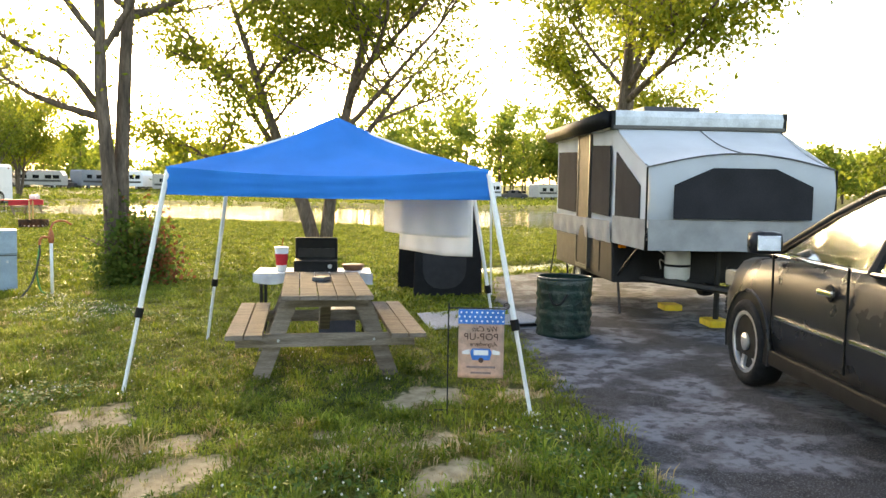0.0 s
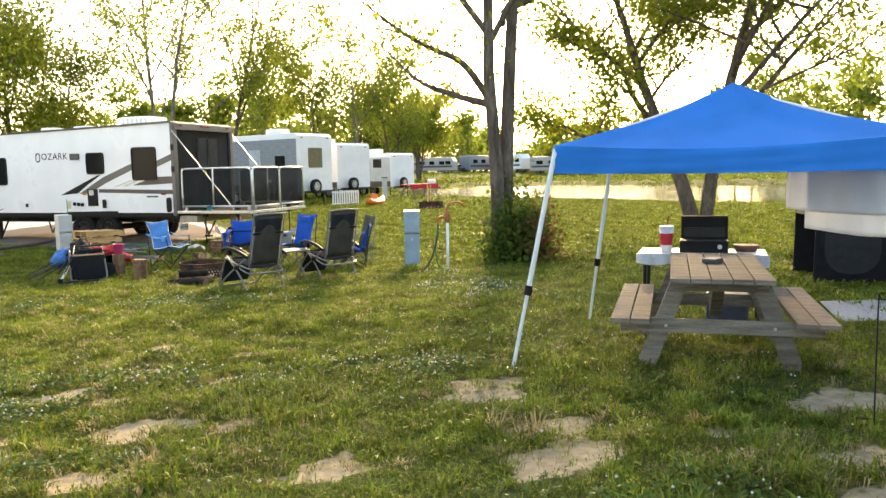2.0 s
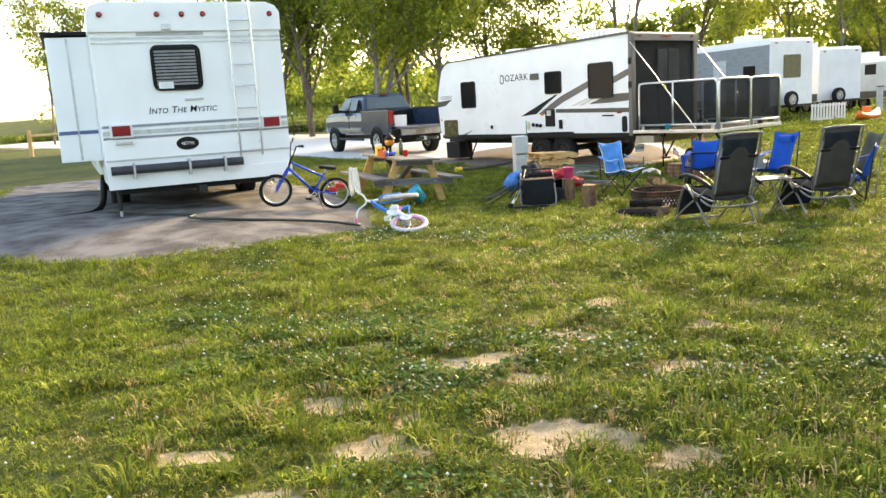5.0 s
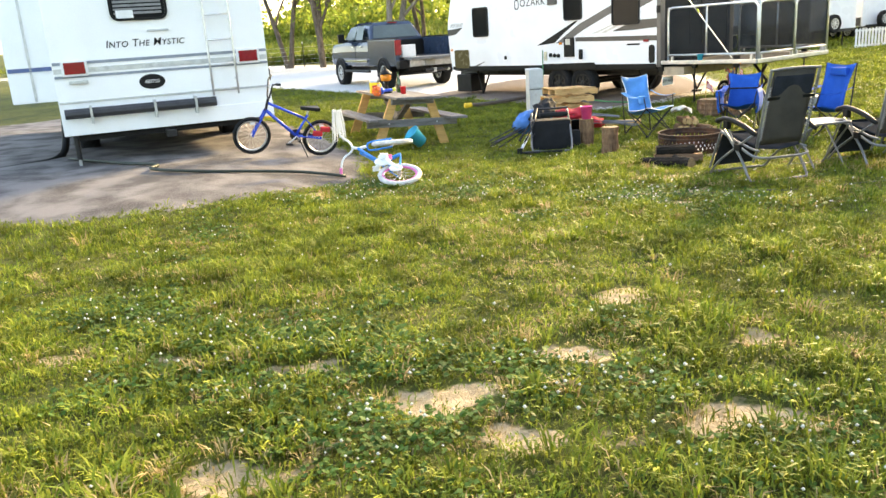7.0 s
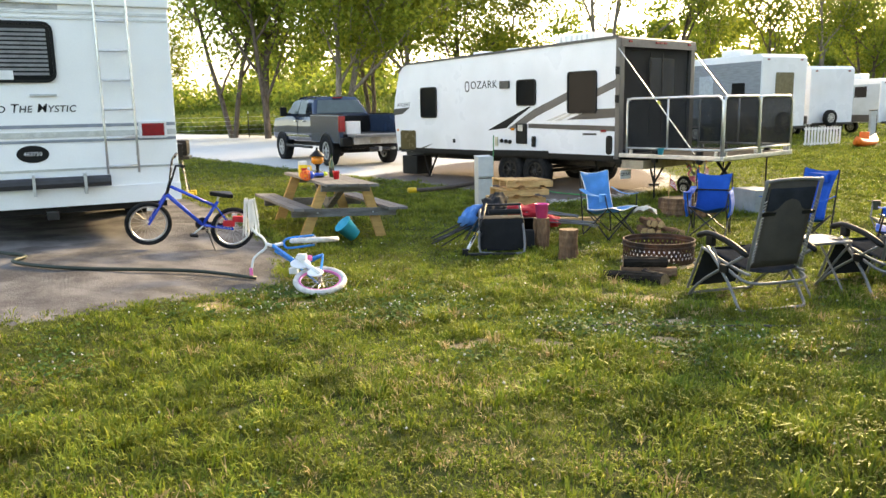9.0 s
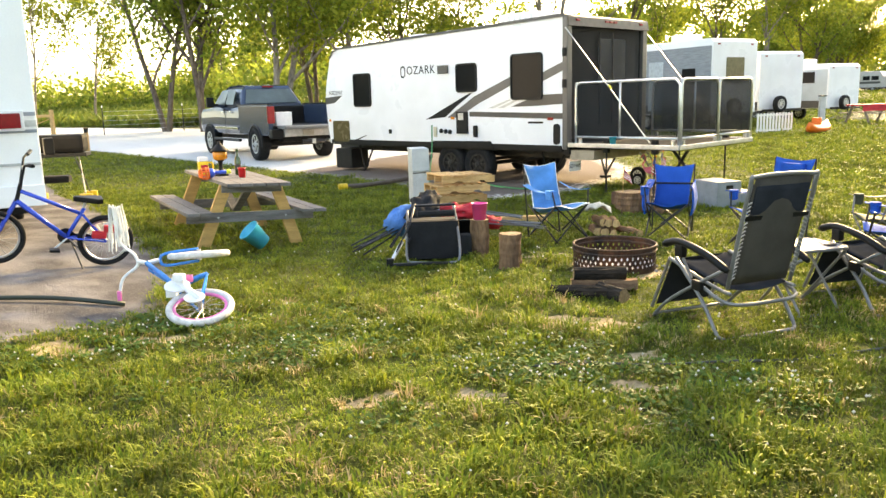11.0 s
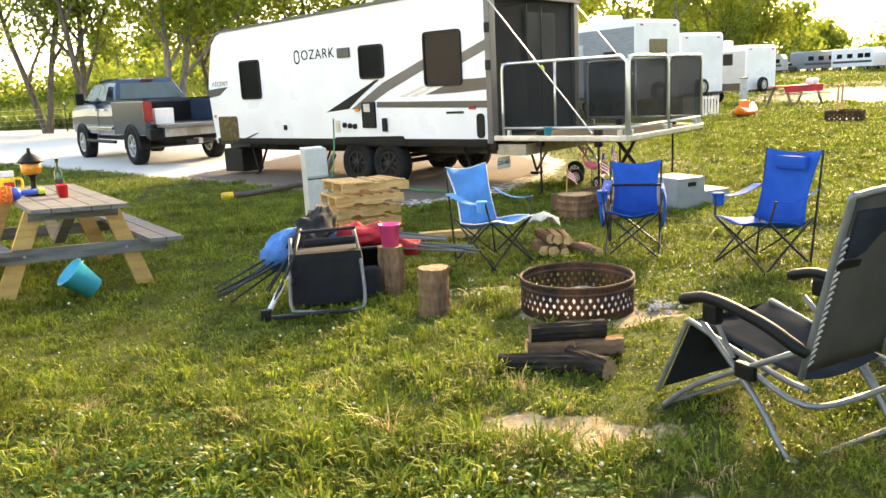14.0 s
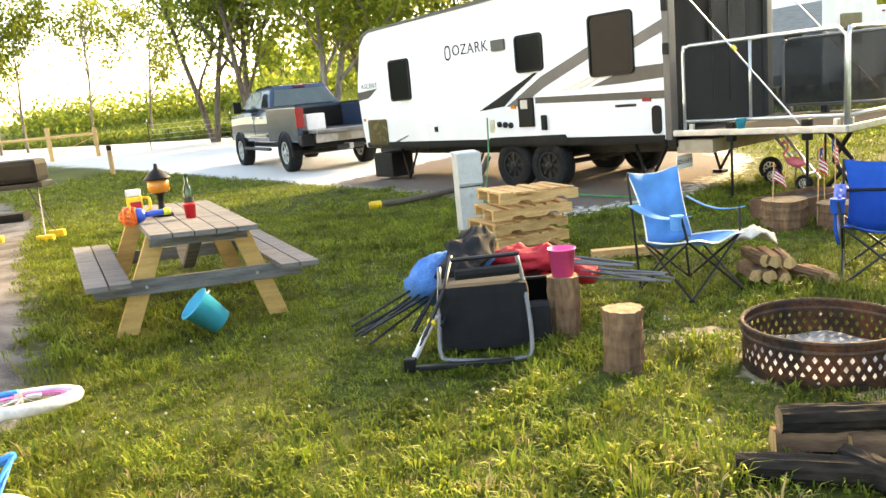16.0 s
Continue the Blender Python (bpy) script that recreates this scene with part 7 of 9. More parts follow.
# ---- service posts, tap and bush ----
def pedestal(x, y, rz, w, dep, h, m, label):
    t = thing("power_pedestal", on(x, y, rz, -0.02), label, "power pedestal", "power pedestals")
    part("cabinet", boxed((0, 0, h / 2), (w, dep, h), bevel=0.008), m, t)
    part("lid", prismed([(-dep / 2 - 0.02, h * 0.62), (-dep / 2 - 0.03, h * 0.64), (-dep / 2 - 0.02, h - 0.01), (dep / 2, h + 0.012), (dep / 2, h)], -w / 2 - 0.006, w / 2 + 0.006, "yz", 0.004), m, t)
    part("seam", boxed((0, -dep / 2 - 0.003, h * 0.6), (w * 0.96, 0.008, 0.012)), DARKSTEEL, t)
    part("lock", boxed((0, -dep / 2 - 0.006, h * 0.5), (0.03, 0.014, 0.04), bevel=0.004), STEEL, t)
    part("base", boxed((0, 0, 0.02), (w * 1.1, dep * 1.15, 0.06), bevel=0.01), mat("pale_concrete", (0.5, 0.48, 0.45), 0.9), t)


pedestal(-0.14, 16.6, 24, 0.26, 0.22, 0.93, mat("light_grey_enamel", (0.50, 0.53, 0.54), 0.4, 0, 0.08, 5), "light grey metal power pedestal by the trailer")
pedestal(5.86, 11.55, -20, 0.27, 0.2, 1.02, mat("blue_grey_enamel", (0.26, 0.36, 0.44), 0.45, 0, 0.1, 5), "blue-grey metal power pedestal on the lawn")


def yard_tap():
    t = thing("yard_hydrant", on(6.1, 10.45, 0), "rust-orange yard hydrant on a white pipe with green hose", "water tap")
    m = mat("rusty_orange_paint", (0.42, 0.12, 0.04), 0.6, 0, 0.25, 10, 0.3)
    part("pipe", tubed([(0, 0, -0.05), (0, 0, 0.85)], 0.024, 10), WHITEPAINT, t, smooth=True)
    part("head", lathed([(0.03, 0.82), (0.04, 0.85), (0.045, 0.95), (0.03, 1.0), (0.012, 1.04)], 12), m, t, smooth=True)
    part("spout", tubed(curve([(0.0, 0, 0.9), (-0.10, 0.02, 0.92), (-0.15, 0.03, 0.88), (-0.16, 0.03, 0.8)], 4), 0.02, 8), m, t, smooth=True)
    part("lever", tubed(curve([(-0.02, 0, 1.0), (0.05, 0, 1.14), (0.2, -0.02, 1.16), (0.3, -0.03, 1.10)], 4), 0.016, 8), m, t, smooth=True)
    part("hose", tubed(curve([(-0.16, 0.03, 0.8), (-0.17, 0.03, 0.6), (-0.28, 0.02, 0.25), (-0.45, 0, 0.03), (-0.6, -0.05, 0.02)], 6), 0.016, 8), mat("black_hose", (0.02, 0.03, 0.02), 0.5), t, smooth=True)
    part("hose", tubed(curve([(-0.16, 0.03, 0.78), (-0.2, 0.05, 0.4), (-0.15, 0.05, 0.1), (0.0, 0.1, 0.03)], 6), 0.014, 8), mat("green_hose", (0.02, 0.22, 0.06), 0.45), t, smooth=True)


yard_tap()


def ivy_bush():
    rng = np.random.RandomState(12)
    base = (7.85, 11.3, gz(7.85, 11.3))
    t = thing("ivy_bush", Matrix.Translation(base), "dense green ivy bush with reddish dead leaves at a tree foot", "bush")

    def cloud(k, sc, shift, lo):
        p = rng.normal(size=(k, 3)) * sc + shift
        p[:, 2] = np.abs(p[:, 2]) + lo
        return p
    co, lp = leaves(cloud(5200, [0.29, 0.29, 0.42], [0, 0, 0.3], 0.02), 0.085, rng, 0.75)
    tri_mesh("foliage", co, lp, LEAF_C, t)
    co, lp = leaves(cloud(1500, [0.22, 0.26, 0.4], [0.28, -0.2, 0.3], 0.02), 0.075, rng, 0.7)
    tri_mesh("dead_foliage", co, lp, leaf_mat("dead_red_leaf", (0.16, 0.05, 0.025), (0.26, 0.11, 0.04), 0.3), t)
    bm = bmesh.new()
    rnd = random.Random(3)
    for q in range(26):
        a, l = rnd.uniform(0, 6.28), rnd.uniform(0.5, 1.2)
        tube(bm, curve([(0, 0, 0), (0.2 * l * math.cos(a), 0.2 * l * math.sin(a), 0.5 * l), (0.75 * l * math.cos(a), 0.75 * l * math.sin(a), 0.75 * l)], 3), 0.008, 4, cap=False)
    part("stems", bm, BARK, t)


ivy_bush()


# ---- things round the blue canopy ----
def hang_towel(u0, u1, drop, off, label, seed):
    a, b = CT["bl"] + Vector((0, 0, 1.60)), CT["br"] + Vector((0, 0, 1.60))
    n = Vector((-(b - a).y, (b - a).x, 0)).normalized() * -1

    def f(u, v):
        e = a.lerp(b, u0 + (u1 - u0) * u)
        return e + n * (off + 0.022 * math.sin(u * 9 + seed) * v + 0.01 * math.sin(u * 23) * v) + Vector((0, 0, -drop * v * (1 + 0.10 * (u - 0.5)) - 0.02 * math.sin(u * 3.1)))
    ob = part("towel", sheeted(f, 26, 16, 0.006), cloth_mat("white_towel_cloth", (0.85, 0.85, 0.86), 0.5, 0.03, 3), None, smooth=True)
    return tagged(ob, label, "towel", "towels")


hang_towel(0.66, 1.0, 0.46, 0.06, "large white towel hung from the canopy frame", 0)
hang_towel(0.72, 1.01, 0.64, 0.02, "longer white towel hung behind another", 2)


def privacy_tent():
    m = Matrix.Translation((9.85, 6.3, gz(10, 6))) @ Matrix.Rotation(math.atan2(-0.60, 0.98), 4, "Z")
    t = thing("privacy_tent", m, "black and beige pop-up privacy tent on the lawn", "tent")
    w, h = 1.12, 1.95
    out = [(0.0, 0.0), (w, 0.0), (w * 0.98, 0.9), (w * 0.9, 1.5), (w * 0.72, 1.85), (w * 0.5, h), (w * 0.28, 1.85), (w * 0.1, 1.5), (w * 0.02, 0.9)]
    part("front_panel", prismed(out, -0.01, 0.01), BLACKCLOTH, t)
    part("back_panel", prismed([(x, z) for x, z in out], 1.0, 1.02), BLACKCLOTH, t)
    for i in range(len(out) - 1):
        p, q = out[i], out[(i + 1) % len(out)]
        if i == 0:
            continue
        bm = bmesh.new()
        vs = [bm.verts.new(v) for v in ((p[0], 0.0, p[1]), (q[0], 0.0, q[1]), (q[0], 1.0, q[1]), (p[0], 1.0, p[1]))]
        bm.faces.new(vs)
        bmesh.ops.solidify(bm, geom=list(bm.faces), thickness=0.008)
        part("side_panel", bm, mat("beige_tent_cloth", (0.52, 0.42, 0.32), 0.8, 0, 0.08, 3), t)
    part("wire_edge", tubed([(x, -0.014, z) for x, z in out], 0.012, 6), BLACK, t)
    part("door_flap", prismed(rounded(0.72, 1.1, 0.3, 0.5, 0.66), -0.022, -0.012), mat("dark_flap", (0.02, 0.02, 0.024), 0.7), t)
    part("pole", tubed([(1.2, -0.25, 0), (1.18, -0.2, 1.6)], 0.015, 6), WHITEPAINT, t)


privacy_tent()


def folding_table():
    m = Matrix.Translation((6.47, 4.60, gz(6.47, 4.6))) @ Matrix.Rotation(math.atan2(-0.66, 0.75), 4, "Z")
    t = thing("folding_table", m, "folding table under a white plastic cloth behind the canopy", "table")
    part("top", boxed((0, 0, 0.73), (1.22, 0.6, 0.045), bevel=0.012), WHITEPAINT, t)
    part("cloth_edge", sheeted(lambda u, v: (-0.62 + 1.24 * u, -0.31 - 0.012 * math.sin(u * 34), 0.755 - (0.09 + 0.03 * abs(math.sin(u * 11))) * v), 48, 3, 0.004), cloth_mat("white_table_cloth", (0.74, 0.76, 0.8), 0.2, 0.06, 9), t)
    for x in (-0.54, 0.54):
        for y in (-0.24, 0.24):
            part("leg", tubed([(x, y, 0.0), (x, y, 0.71)], 0.018, 8), DARKSTEEL, t)
        part("leg_brace", tubed([(x, -0.24, 0.2), (x, 0.24, 0.2)], 0.012, 6), DARKSTEEL, t)
    g = thing("camp_grill", m @ Matrix.Translation((0.02, -0.02, 0.755)), "black portable gas grill with open lid", "grill")
    part("base", boxed((0, 0, 0.06), (0.46, 0.32, 0.12), bevel=0.015), BLACK, g)
    part("lid", boxed((0, 0.16, 0.22), (0.46, 0.05, 0.26), bevel=0.02), BLACK, g)
    part("wind_guard", boxed((0, 0.125, 0.18), (0.4, 0.01, 0.1)), DARKSTEEL, g)
    part("knob", lathed([(0.025, 0), (0.02, 0.03)], 12, Matrix.Translation((0.15, -0.155, 0.06)) @ Matrix.Rotation(math.radians(90), 4, "X")), STEEL, g)
    c = thing("drink_cup", m @ Matrix.Translation((-0.34, -0.12, 0.755)), "tall white and red drink cup with lid", "cup")
    part("wall", lathed([(0.05, 0), (0.072, 0.24)], 18), WHITEPAINT, c, smooth=True)
    part("print", lathed([(0.0575, 0.07), (0.069, 0.19)], 18), MAROON, c)
    part("lid", lathed([(0.076, 0.24), (0.074, 0.26), (0.06, 0.265)], 18), WHITEPAINT, c)
    part("straw", tubed([(0, 0, 0.25), (0.02, 0, 0.36)], 0.005, 6), RED, c)
    p = tagged(part("frying_pan", lathed([(0.12, 0), (0.15, 0.05), (0.155, 0.08), (0.14, 0.08)], 20, m @ Matrix.Translation((0.42, 0.05, 0.755)) @ Matrix.Diagonal((0.8, 0.8, 0.8, 1))), mat("brown_pan", (0.18, 0.07, 0.03), 0.5), smooth=True), "brown round pan on the folding table", "pan")
    tagged(part("storage_box", boxed((0.25, 0.1, 0.17), (0.4, 0.35, 0.3), m, 0.03), mat("blue_grey_box", (0.08, 0.09, 0.14), 0.6)), "dark blue storage box under the folding table", "box")


folding_table()
tagged(part("ashtray", boxed((0, 0, 0.02), (0.16, 0.12, 0.04), Matrix.Translation((5.75, 3.62, gz(5.7, 3.5) + 0.766)) @ Matrix.Rotation(0.4, 4, "Z"), 0.012), mat("smoky_plastic", (0.08, 0.09, 0.11), 0.3)), "small smoky plastic box on the picnic table", "box")


def garden_flag():
    m = Matrix.Translation((5.08, 1.47, gz(5.08, 1.47) - 0.15)) @ Matrix.Rotation(math.atan2(-0.78, 0.62), 4, "Z")
    t = thing("garden_flag", m, "burlap garden flag with blue dotted band on an iron stand", "flag")
    part("stand", tubed(curve([(0.0, 0, 0.05), (0.0, 0, 0.9), (0.01, 0, 0.935), (0.05, 0, 0.94)], 4) + [Vector((0.40, 0, 0.94))], 0.005, 6), DARKSTEEL, t)
    part("curl", tubed([(0.40 + 0.02 * math.cos(a), 0, 0.96 + 0.02 * math.sin(a)) for a in np.linspace(-1.6, 3.6, 12)], 0.004, 5), DARKSTEEL, t)
    part("step_bar", tubed([(-0.09, 0, 0.13), (-0.09, 0, 0.22), (0.0, 0, 0.22)], 0.005, 6), DARKSTEEL, t)
    wob = lambda u, v: -0.008 + 0.010 * math.sin(u * 6 + v * 2) * v
    x0, x1, z1, z0 = 0.07, 0.385, 0.935, 0.455
    part("cloth", sheeted(lambda u, v: (x0 + (x1 - x0) * u, wob(u, v), z1 + (z0 - z1) * v), 12, 16, 0.003), cloth_mat("burlap_cloth", (0.70, 0.54, 0.46), 0.5, 0.12, 20), t, smooth=True)
    bandm = mat("flag_blue_band", (0.03, 0.18, 0.55), 0.8)
    part("dotted_band", boxed(((x0 + x1) / 2, -0.018, z1 - 0.05), (x1 - x0 + 0.002, 0.006, 0.10)), bandm, t)
    dots = bmesh.new()
    for i in range(9):
        for j in range(3):
            lathe(dots, [(0.007, 0), (0.007, 0.002)], 8, Matrix.Translation((x0 + 0.018 + i * 0.036 - 0.012 * (j % 2), -0.021, z1 - 0.02 - j * 0.03)) @ Matrix.Rotation(math.radians(90), 4, "X"))
    tagged(part("dots", dots, WHITEPAINT, t), kind="stuff")
    ink = mat("flag_dark_ink", (0.06, 0.03, 0.03), 0.8)
    flip = Matrix.Rotation(math.radians(90), 4, "X") @ Matrix.Diagonal((-1, 1, 1, 1))
    cx = (x0 + x1) / 2
    letters("lettering", "We Can", 0.052, Matrix.Translation((cx + 0.03, -0.024, 0.80)) @ flip, ink, t, shear=0.3)
    letters("lettering", "POP-UP", 0.068, Matrix.Translation((cx, -0.026, 0.745)) @ flip, ink, t, spread=1.05)
    letters("lettering", "Anywhere", 0.045, Matrix.Translation((cx + 0.02, -0.026, 0.695)) @ flip, ink, t, shear=0.3)
    part("printed_camper", prismed([(cx - 0.06, 0.585), (cx - 0.075, 0.64), (cx - 0.06, 0.665), (cx + 0.06, 0.665), (cx + 0.075, 0.64), (cx + 0.06, 0.585)], -0.028, -0.024), bandm, t)
    part("printed_window", prismed([(cx - 0.05, 0.62), (cx - 0.05, 0.655), (cx + 0.05, 0.655), (cx + 0.05, 0.62)], -0.031, -0.029), WHITEPAINT, t)
    part("printed_wing", prismed([(cx - 0.13, 0.625), (cx - 0.13, 0.645), (cx - 0.078, 0.66), (cx - 0.078, 0.625)], -0.029, -0.024), WHITEPAINT, t)
    part("printed_wing", prismed([(cx + 0.13, 0.625), (cx + 0.13, 0.645), (cx + 0.078, 0.66), (cx + 0.078, 0.625)], -0.029, -0.024), WHITEPAINT, t)
    part("printed_wheel", lathed([(0.018, 0), (0.018, 0.003)], 14, Matrix.Translation((cx, -0.028, 0.585)) @ Matrix.Rotation(math.radians(90), 4, "X")), ink, t)
    for z, w in ((0.535, 0.2), (0.495, 0.14)):
        part("small_print", boxed((cx, -0.024, z), (w, 0.004, 0.014)), mat("flag_grey_ink", (0.25, 0.2, 0.2), 0.8), t)


garden_flag()


def outdoor_rug():
    c = [(7.6, 3.9), (9.03, 3.2), (9.67, 4.42), (8.41, 4.87)]
    bm = bmesh.new()
    P = [Vector((x, y, 0)) for x, y in c]

    def f(u, v):
        p = P[0].lerp(P[1], u).lerp(P[3].lerp(P[2], u), v)
        return Vector((p.x, p.y, gz(p.x, p.y) + 0.035 + 0.006 * math.sin(u * 17) * math.sin(v * 9)))
    m = mat("grey_woven_rug", (0.30, 0.32, 0.35), 0.95, 0, 0.25, 26, 0.3, two=(0.17, 0.18, 0.21), stretch=(3, 1, 1), fine=120)
    tagged(part("outdoor_rug", sheet(bm, f, 20, 16, 0.008), m, smooth=True), "pale grey patterned outdoor rug on the pad", "rug")


outdoor_rug()


def leaf_bag():
    t = thing("collapsible_bin", on(8.53, 2.72, 20), "dark green collapsible yard bin with a sagging rim", "bin")
    m = mat("dark_green_tarpaulin", (0.012, 0.035, 0.028), 0.35, 0, 0.25, 9, 0.8, fine=24)
    n, k = 36, 14
    bm = bmesh.new()
    rings = [[bm.verts.new(((0.30 + 0.012 * math.sin(i * 2.6) + 0.012 * math.sin(j * 2.1 + i)) * math.cos(6.2832 * j / n), (0.30 + 0.012 * math.sin(i * 2.6) + 0.012 * math.sin(j * 2.1 + i)) * math.sin(6.2832 * j / n), 0.66 * i / k)) for j in range(n)] for i in range(k + 1)]
    for a, b in zip(rings, rings[1:]):
        for j in range(n):
            bm.faces.new((a[j], a[(j + 1) % n], b[(j + 1) % n], b[j]))
    bm.faces.new(rings[0][::-1])
    part("wall", bm, m, t, smooth=True)
    part("rim", tubed([(0.30 * math.cos(a), 0.30 * math.sin(a), 0.66) for a in np.linspace(0, 6.2832, 33)], 0.014, 6), m, t)
    part("liner", lathed([(0.285, 0.62), (0.27, 0.55)], 24), BLACK, t)
    for s in (-1, 1):
        part("handle", tubed(curve([(0.3 * s, -0.1, 0.5), (0.36 * s, -0.04, 0.4), (0.36 * s, 0.04, 0.4), (0.3 * s, 0.1, 0.5)], 4), 0.012, 6), BLACK, t)


leaf_bag()
fr = thing("fishing_rod", Matrix.Translation((9.05, 3.35, gz(9, 3.3))), "black fishing rod leaning on the camper", "fishing rod")
part("rod", tubed([(0, 0, 0), (0.42, 0.12, 0.95)], 0.008, 6), BLACK, fr)
part("handle", tubed([(0, 0, 0), (0.12, 0.035, 0.27)], 0.016, 8), BLACK, fr)
part("reel", lathed([(0.03, -0.02), (0.035, 0), (0.03, 0.02)], 12, Matrix.Translation((0.16, 0.02, 0.33))), MAROON, fr)


# ---- odds and ends near the trailer ----
def step_stool():
    t = thing("plastic_steps", on(4.45, 16.3, 25), "grey plastic two-step stool on the grass", "steps")
    m = mat("grey_step_plastic", (0.24, 0.26, 0.28), 0.6, 0, 0.08, 8)
    part("upper_step", boxed((-0.2, 0, 0.19), (0.42, 0.56, 0.38), bevel=0.02), m, t)
    part("lower_step", boxed((0.2, 0, 0.1), (0.40, 0.56, 0.20), bevel=0.02), m, t)
    part("hand_hole", boxed((-0.2, -0.283, 0.3), (0.12, 0.012, 0.05), bevel=0.004), BLACK, t)


step_stool()


def flag_planter():
    t = thing("planter_box", on(3.3, 16.5, 38), "brown wooden planter box near the deck legs", "planter")
    m = mat("red_brown_board", (0.16, 0.075, 0.04), 0.8, 0, 0.2, 6, 0.3)
    for y in (-0.22, 0.22):
        part("board", boxed((0, y, 0.11), (0.95, 0.03, 0.2), bevel=0.005), m, t)
    for x in (-0.46, 0.46):
        part("board", boxed((x, 0, 0.11), (0.03, 0.42, 0.2), bevel=0.005), m, t)
    part("soil", boxed((0, 0, 0.15), (0.9, 0.4, 0.03)), mat("dark_soil", (0.05, 0.035, 0.025), 0.95), t)
    log("stump", on(2.98, 15.85, 0) @ Matrix.Translation((0, 0, -0.02)), 0.2, 0.30, LOGBARK, SAWN, "short broad stump beside the planter", "log", "upright logs", seed=31)
    log("stump", on(3.42, 15.72, 0) @ Matrix.Translation((0, 0, -0.02)), 0.18, 0.26, LOGBARK, SAWN, "short broad stump beside the planter", "log", "upright logs", seed=32)
    for q, (x, y, h, s) in enumerate(((2.85, 15.78, 0.62, 0.8), (3.24, 15.72, 0.72, 1.0), (3.40, 15.74, 0.84, 1.1), (3.33, 15.80, 0.76, 1.0))):
        f = thing("small_flag", on(x, y, 20 + 25 * q), "small red, white and blue flag on a stick", "flag", "small flags")
        part("stick", tubed([(0, 0, 0.0), (0.03, 0, h)], 0.005, 6), PALEWOOD, f)
        part("finial", lathed([(0.008, 0), (0.01, 0.012), (0.002, 0.03)], 8, Matrix.Translation((0.03, 0, h))), AMBER, f)
        for k in range(7):
            part("stripe", sheeted(lambda u, v, k=k: (0.035 + 0.16 * s * u * (0.7 + 0.05 * k), 0.02 * math.sin(u * 5 + k * 0.3), h - 0.02 - (0.022 * s) * (k + v) - 0.10 * u), 5, 1, 0.002), MAROON if k % 2 == 0 else WHITEPAINT, f)
        part("canton", sheeted(lambda u, v: (0.036 + 0.07 * s * u, 0.006 + 0.02 * math.sin(u * 2.2), h - 0.015 - 0.085 * s * v - 0.045 * u), 3, 3, 0.006), mat("navy_cloth", (0.015, 0.03, 0.14), 0.8), f)


flag_planter()


def hose(name, pts, r, m, label):
    p = [Vector((x, y, gz(x, y) + dz)) for x, y, dz in pts]
    return tagged(part(name, tubed(curve(p, 6), r, 8), m, smooth=True), label, "hose")


hose("garden_hose", [(1.35, 9.14, 0.005), (1.7, 9.18, 0.022), (2.1, 9.16, 0.012), (2.61, 9.2, 0.024), (3.0, 9.27, 0.008), (3.42, 9.4, 0.02), (4.6, 9.9, 0.01), (5.5, 10.3, 0.01)], 0.008, mat("grey_hose", (0.09, 0.09, 0.085), 0.9), "dark grey garden hose lying in the grass")
hose("pad_hose", [(-6.2, 11.2, 0.03), (-5.0, 10.55, 0.03), (-4.25, 10.25, 0.03), (-4.1, 9.9, 0.03), (-3.4, 9.75, 0.03), (-2.5, 10.35, 0.03), (-1.9, 10.55, 0.02)], 0.02, mat("black_hose", (0.02, 0.03, 0.02), 0.5), "black water hose lying across the pad")
hose("sewer_hose", [(-0.35, 20.7, 0.45), (-0.55, 20.3, 0.12), (-1.0, 19.7, 0.06), (-1.5, 19.2, 0.05), (-1.8, 19.0, 0.05)], 0.045, mat("brown_hose", (0.10, 0.075, 0.06), 0.6), "brown ribbed sewer hose from the trailer")
hose("hose_fitting", [(-1.78, 19.02, 0.05), (-1.86, 18.97, 0.05), (-1.92, 18.93, 0.05)], 0.06, mat("yellow_plastic", (0.75, 0.5, 0.02), 0.5), "yellow and white hose fitting on the grass")
hose("green_cord", [(-0.25, 20.1, 1.1), (-0.22, 19.6, 0.6), (-0.15, 18.2, 0.06), (0.1, 17.1, 0.03), (-0.05, 16.75, 0.3)], 0.012, mat("green_hose", (0.02, 0.22, 0.06), 0.45), "green power cord from the trailer to the pedestal")
hose("green_cord", [(0.7, 19.3, 0.04), (1.2, 18.6, 0.03), (1.9, 18.1, 0.03), (2.0, 17.7, 0.03), (1.6, 17.6, 0.03)], 0.014, mat("green_hose", (0.02, 0.22, 0.06), 0.45), "green garden hose under the trailer")


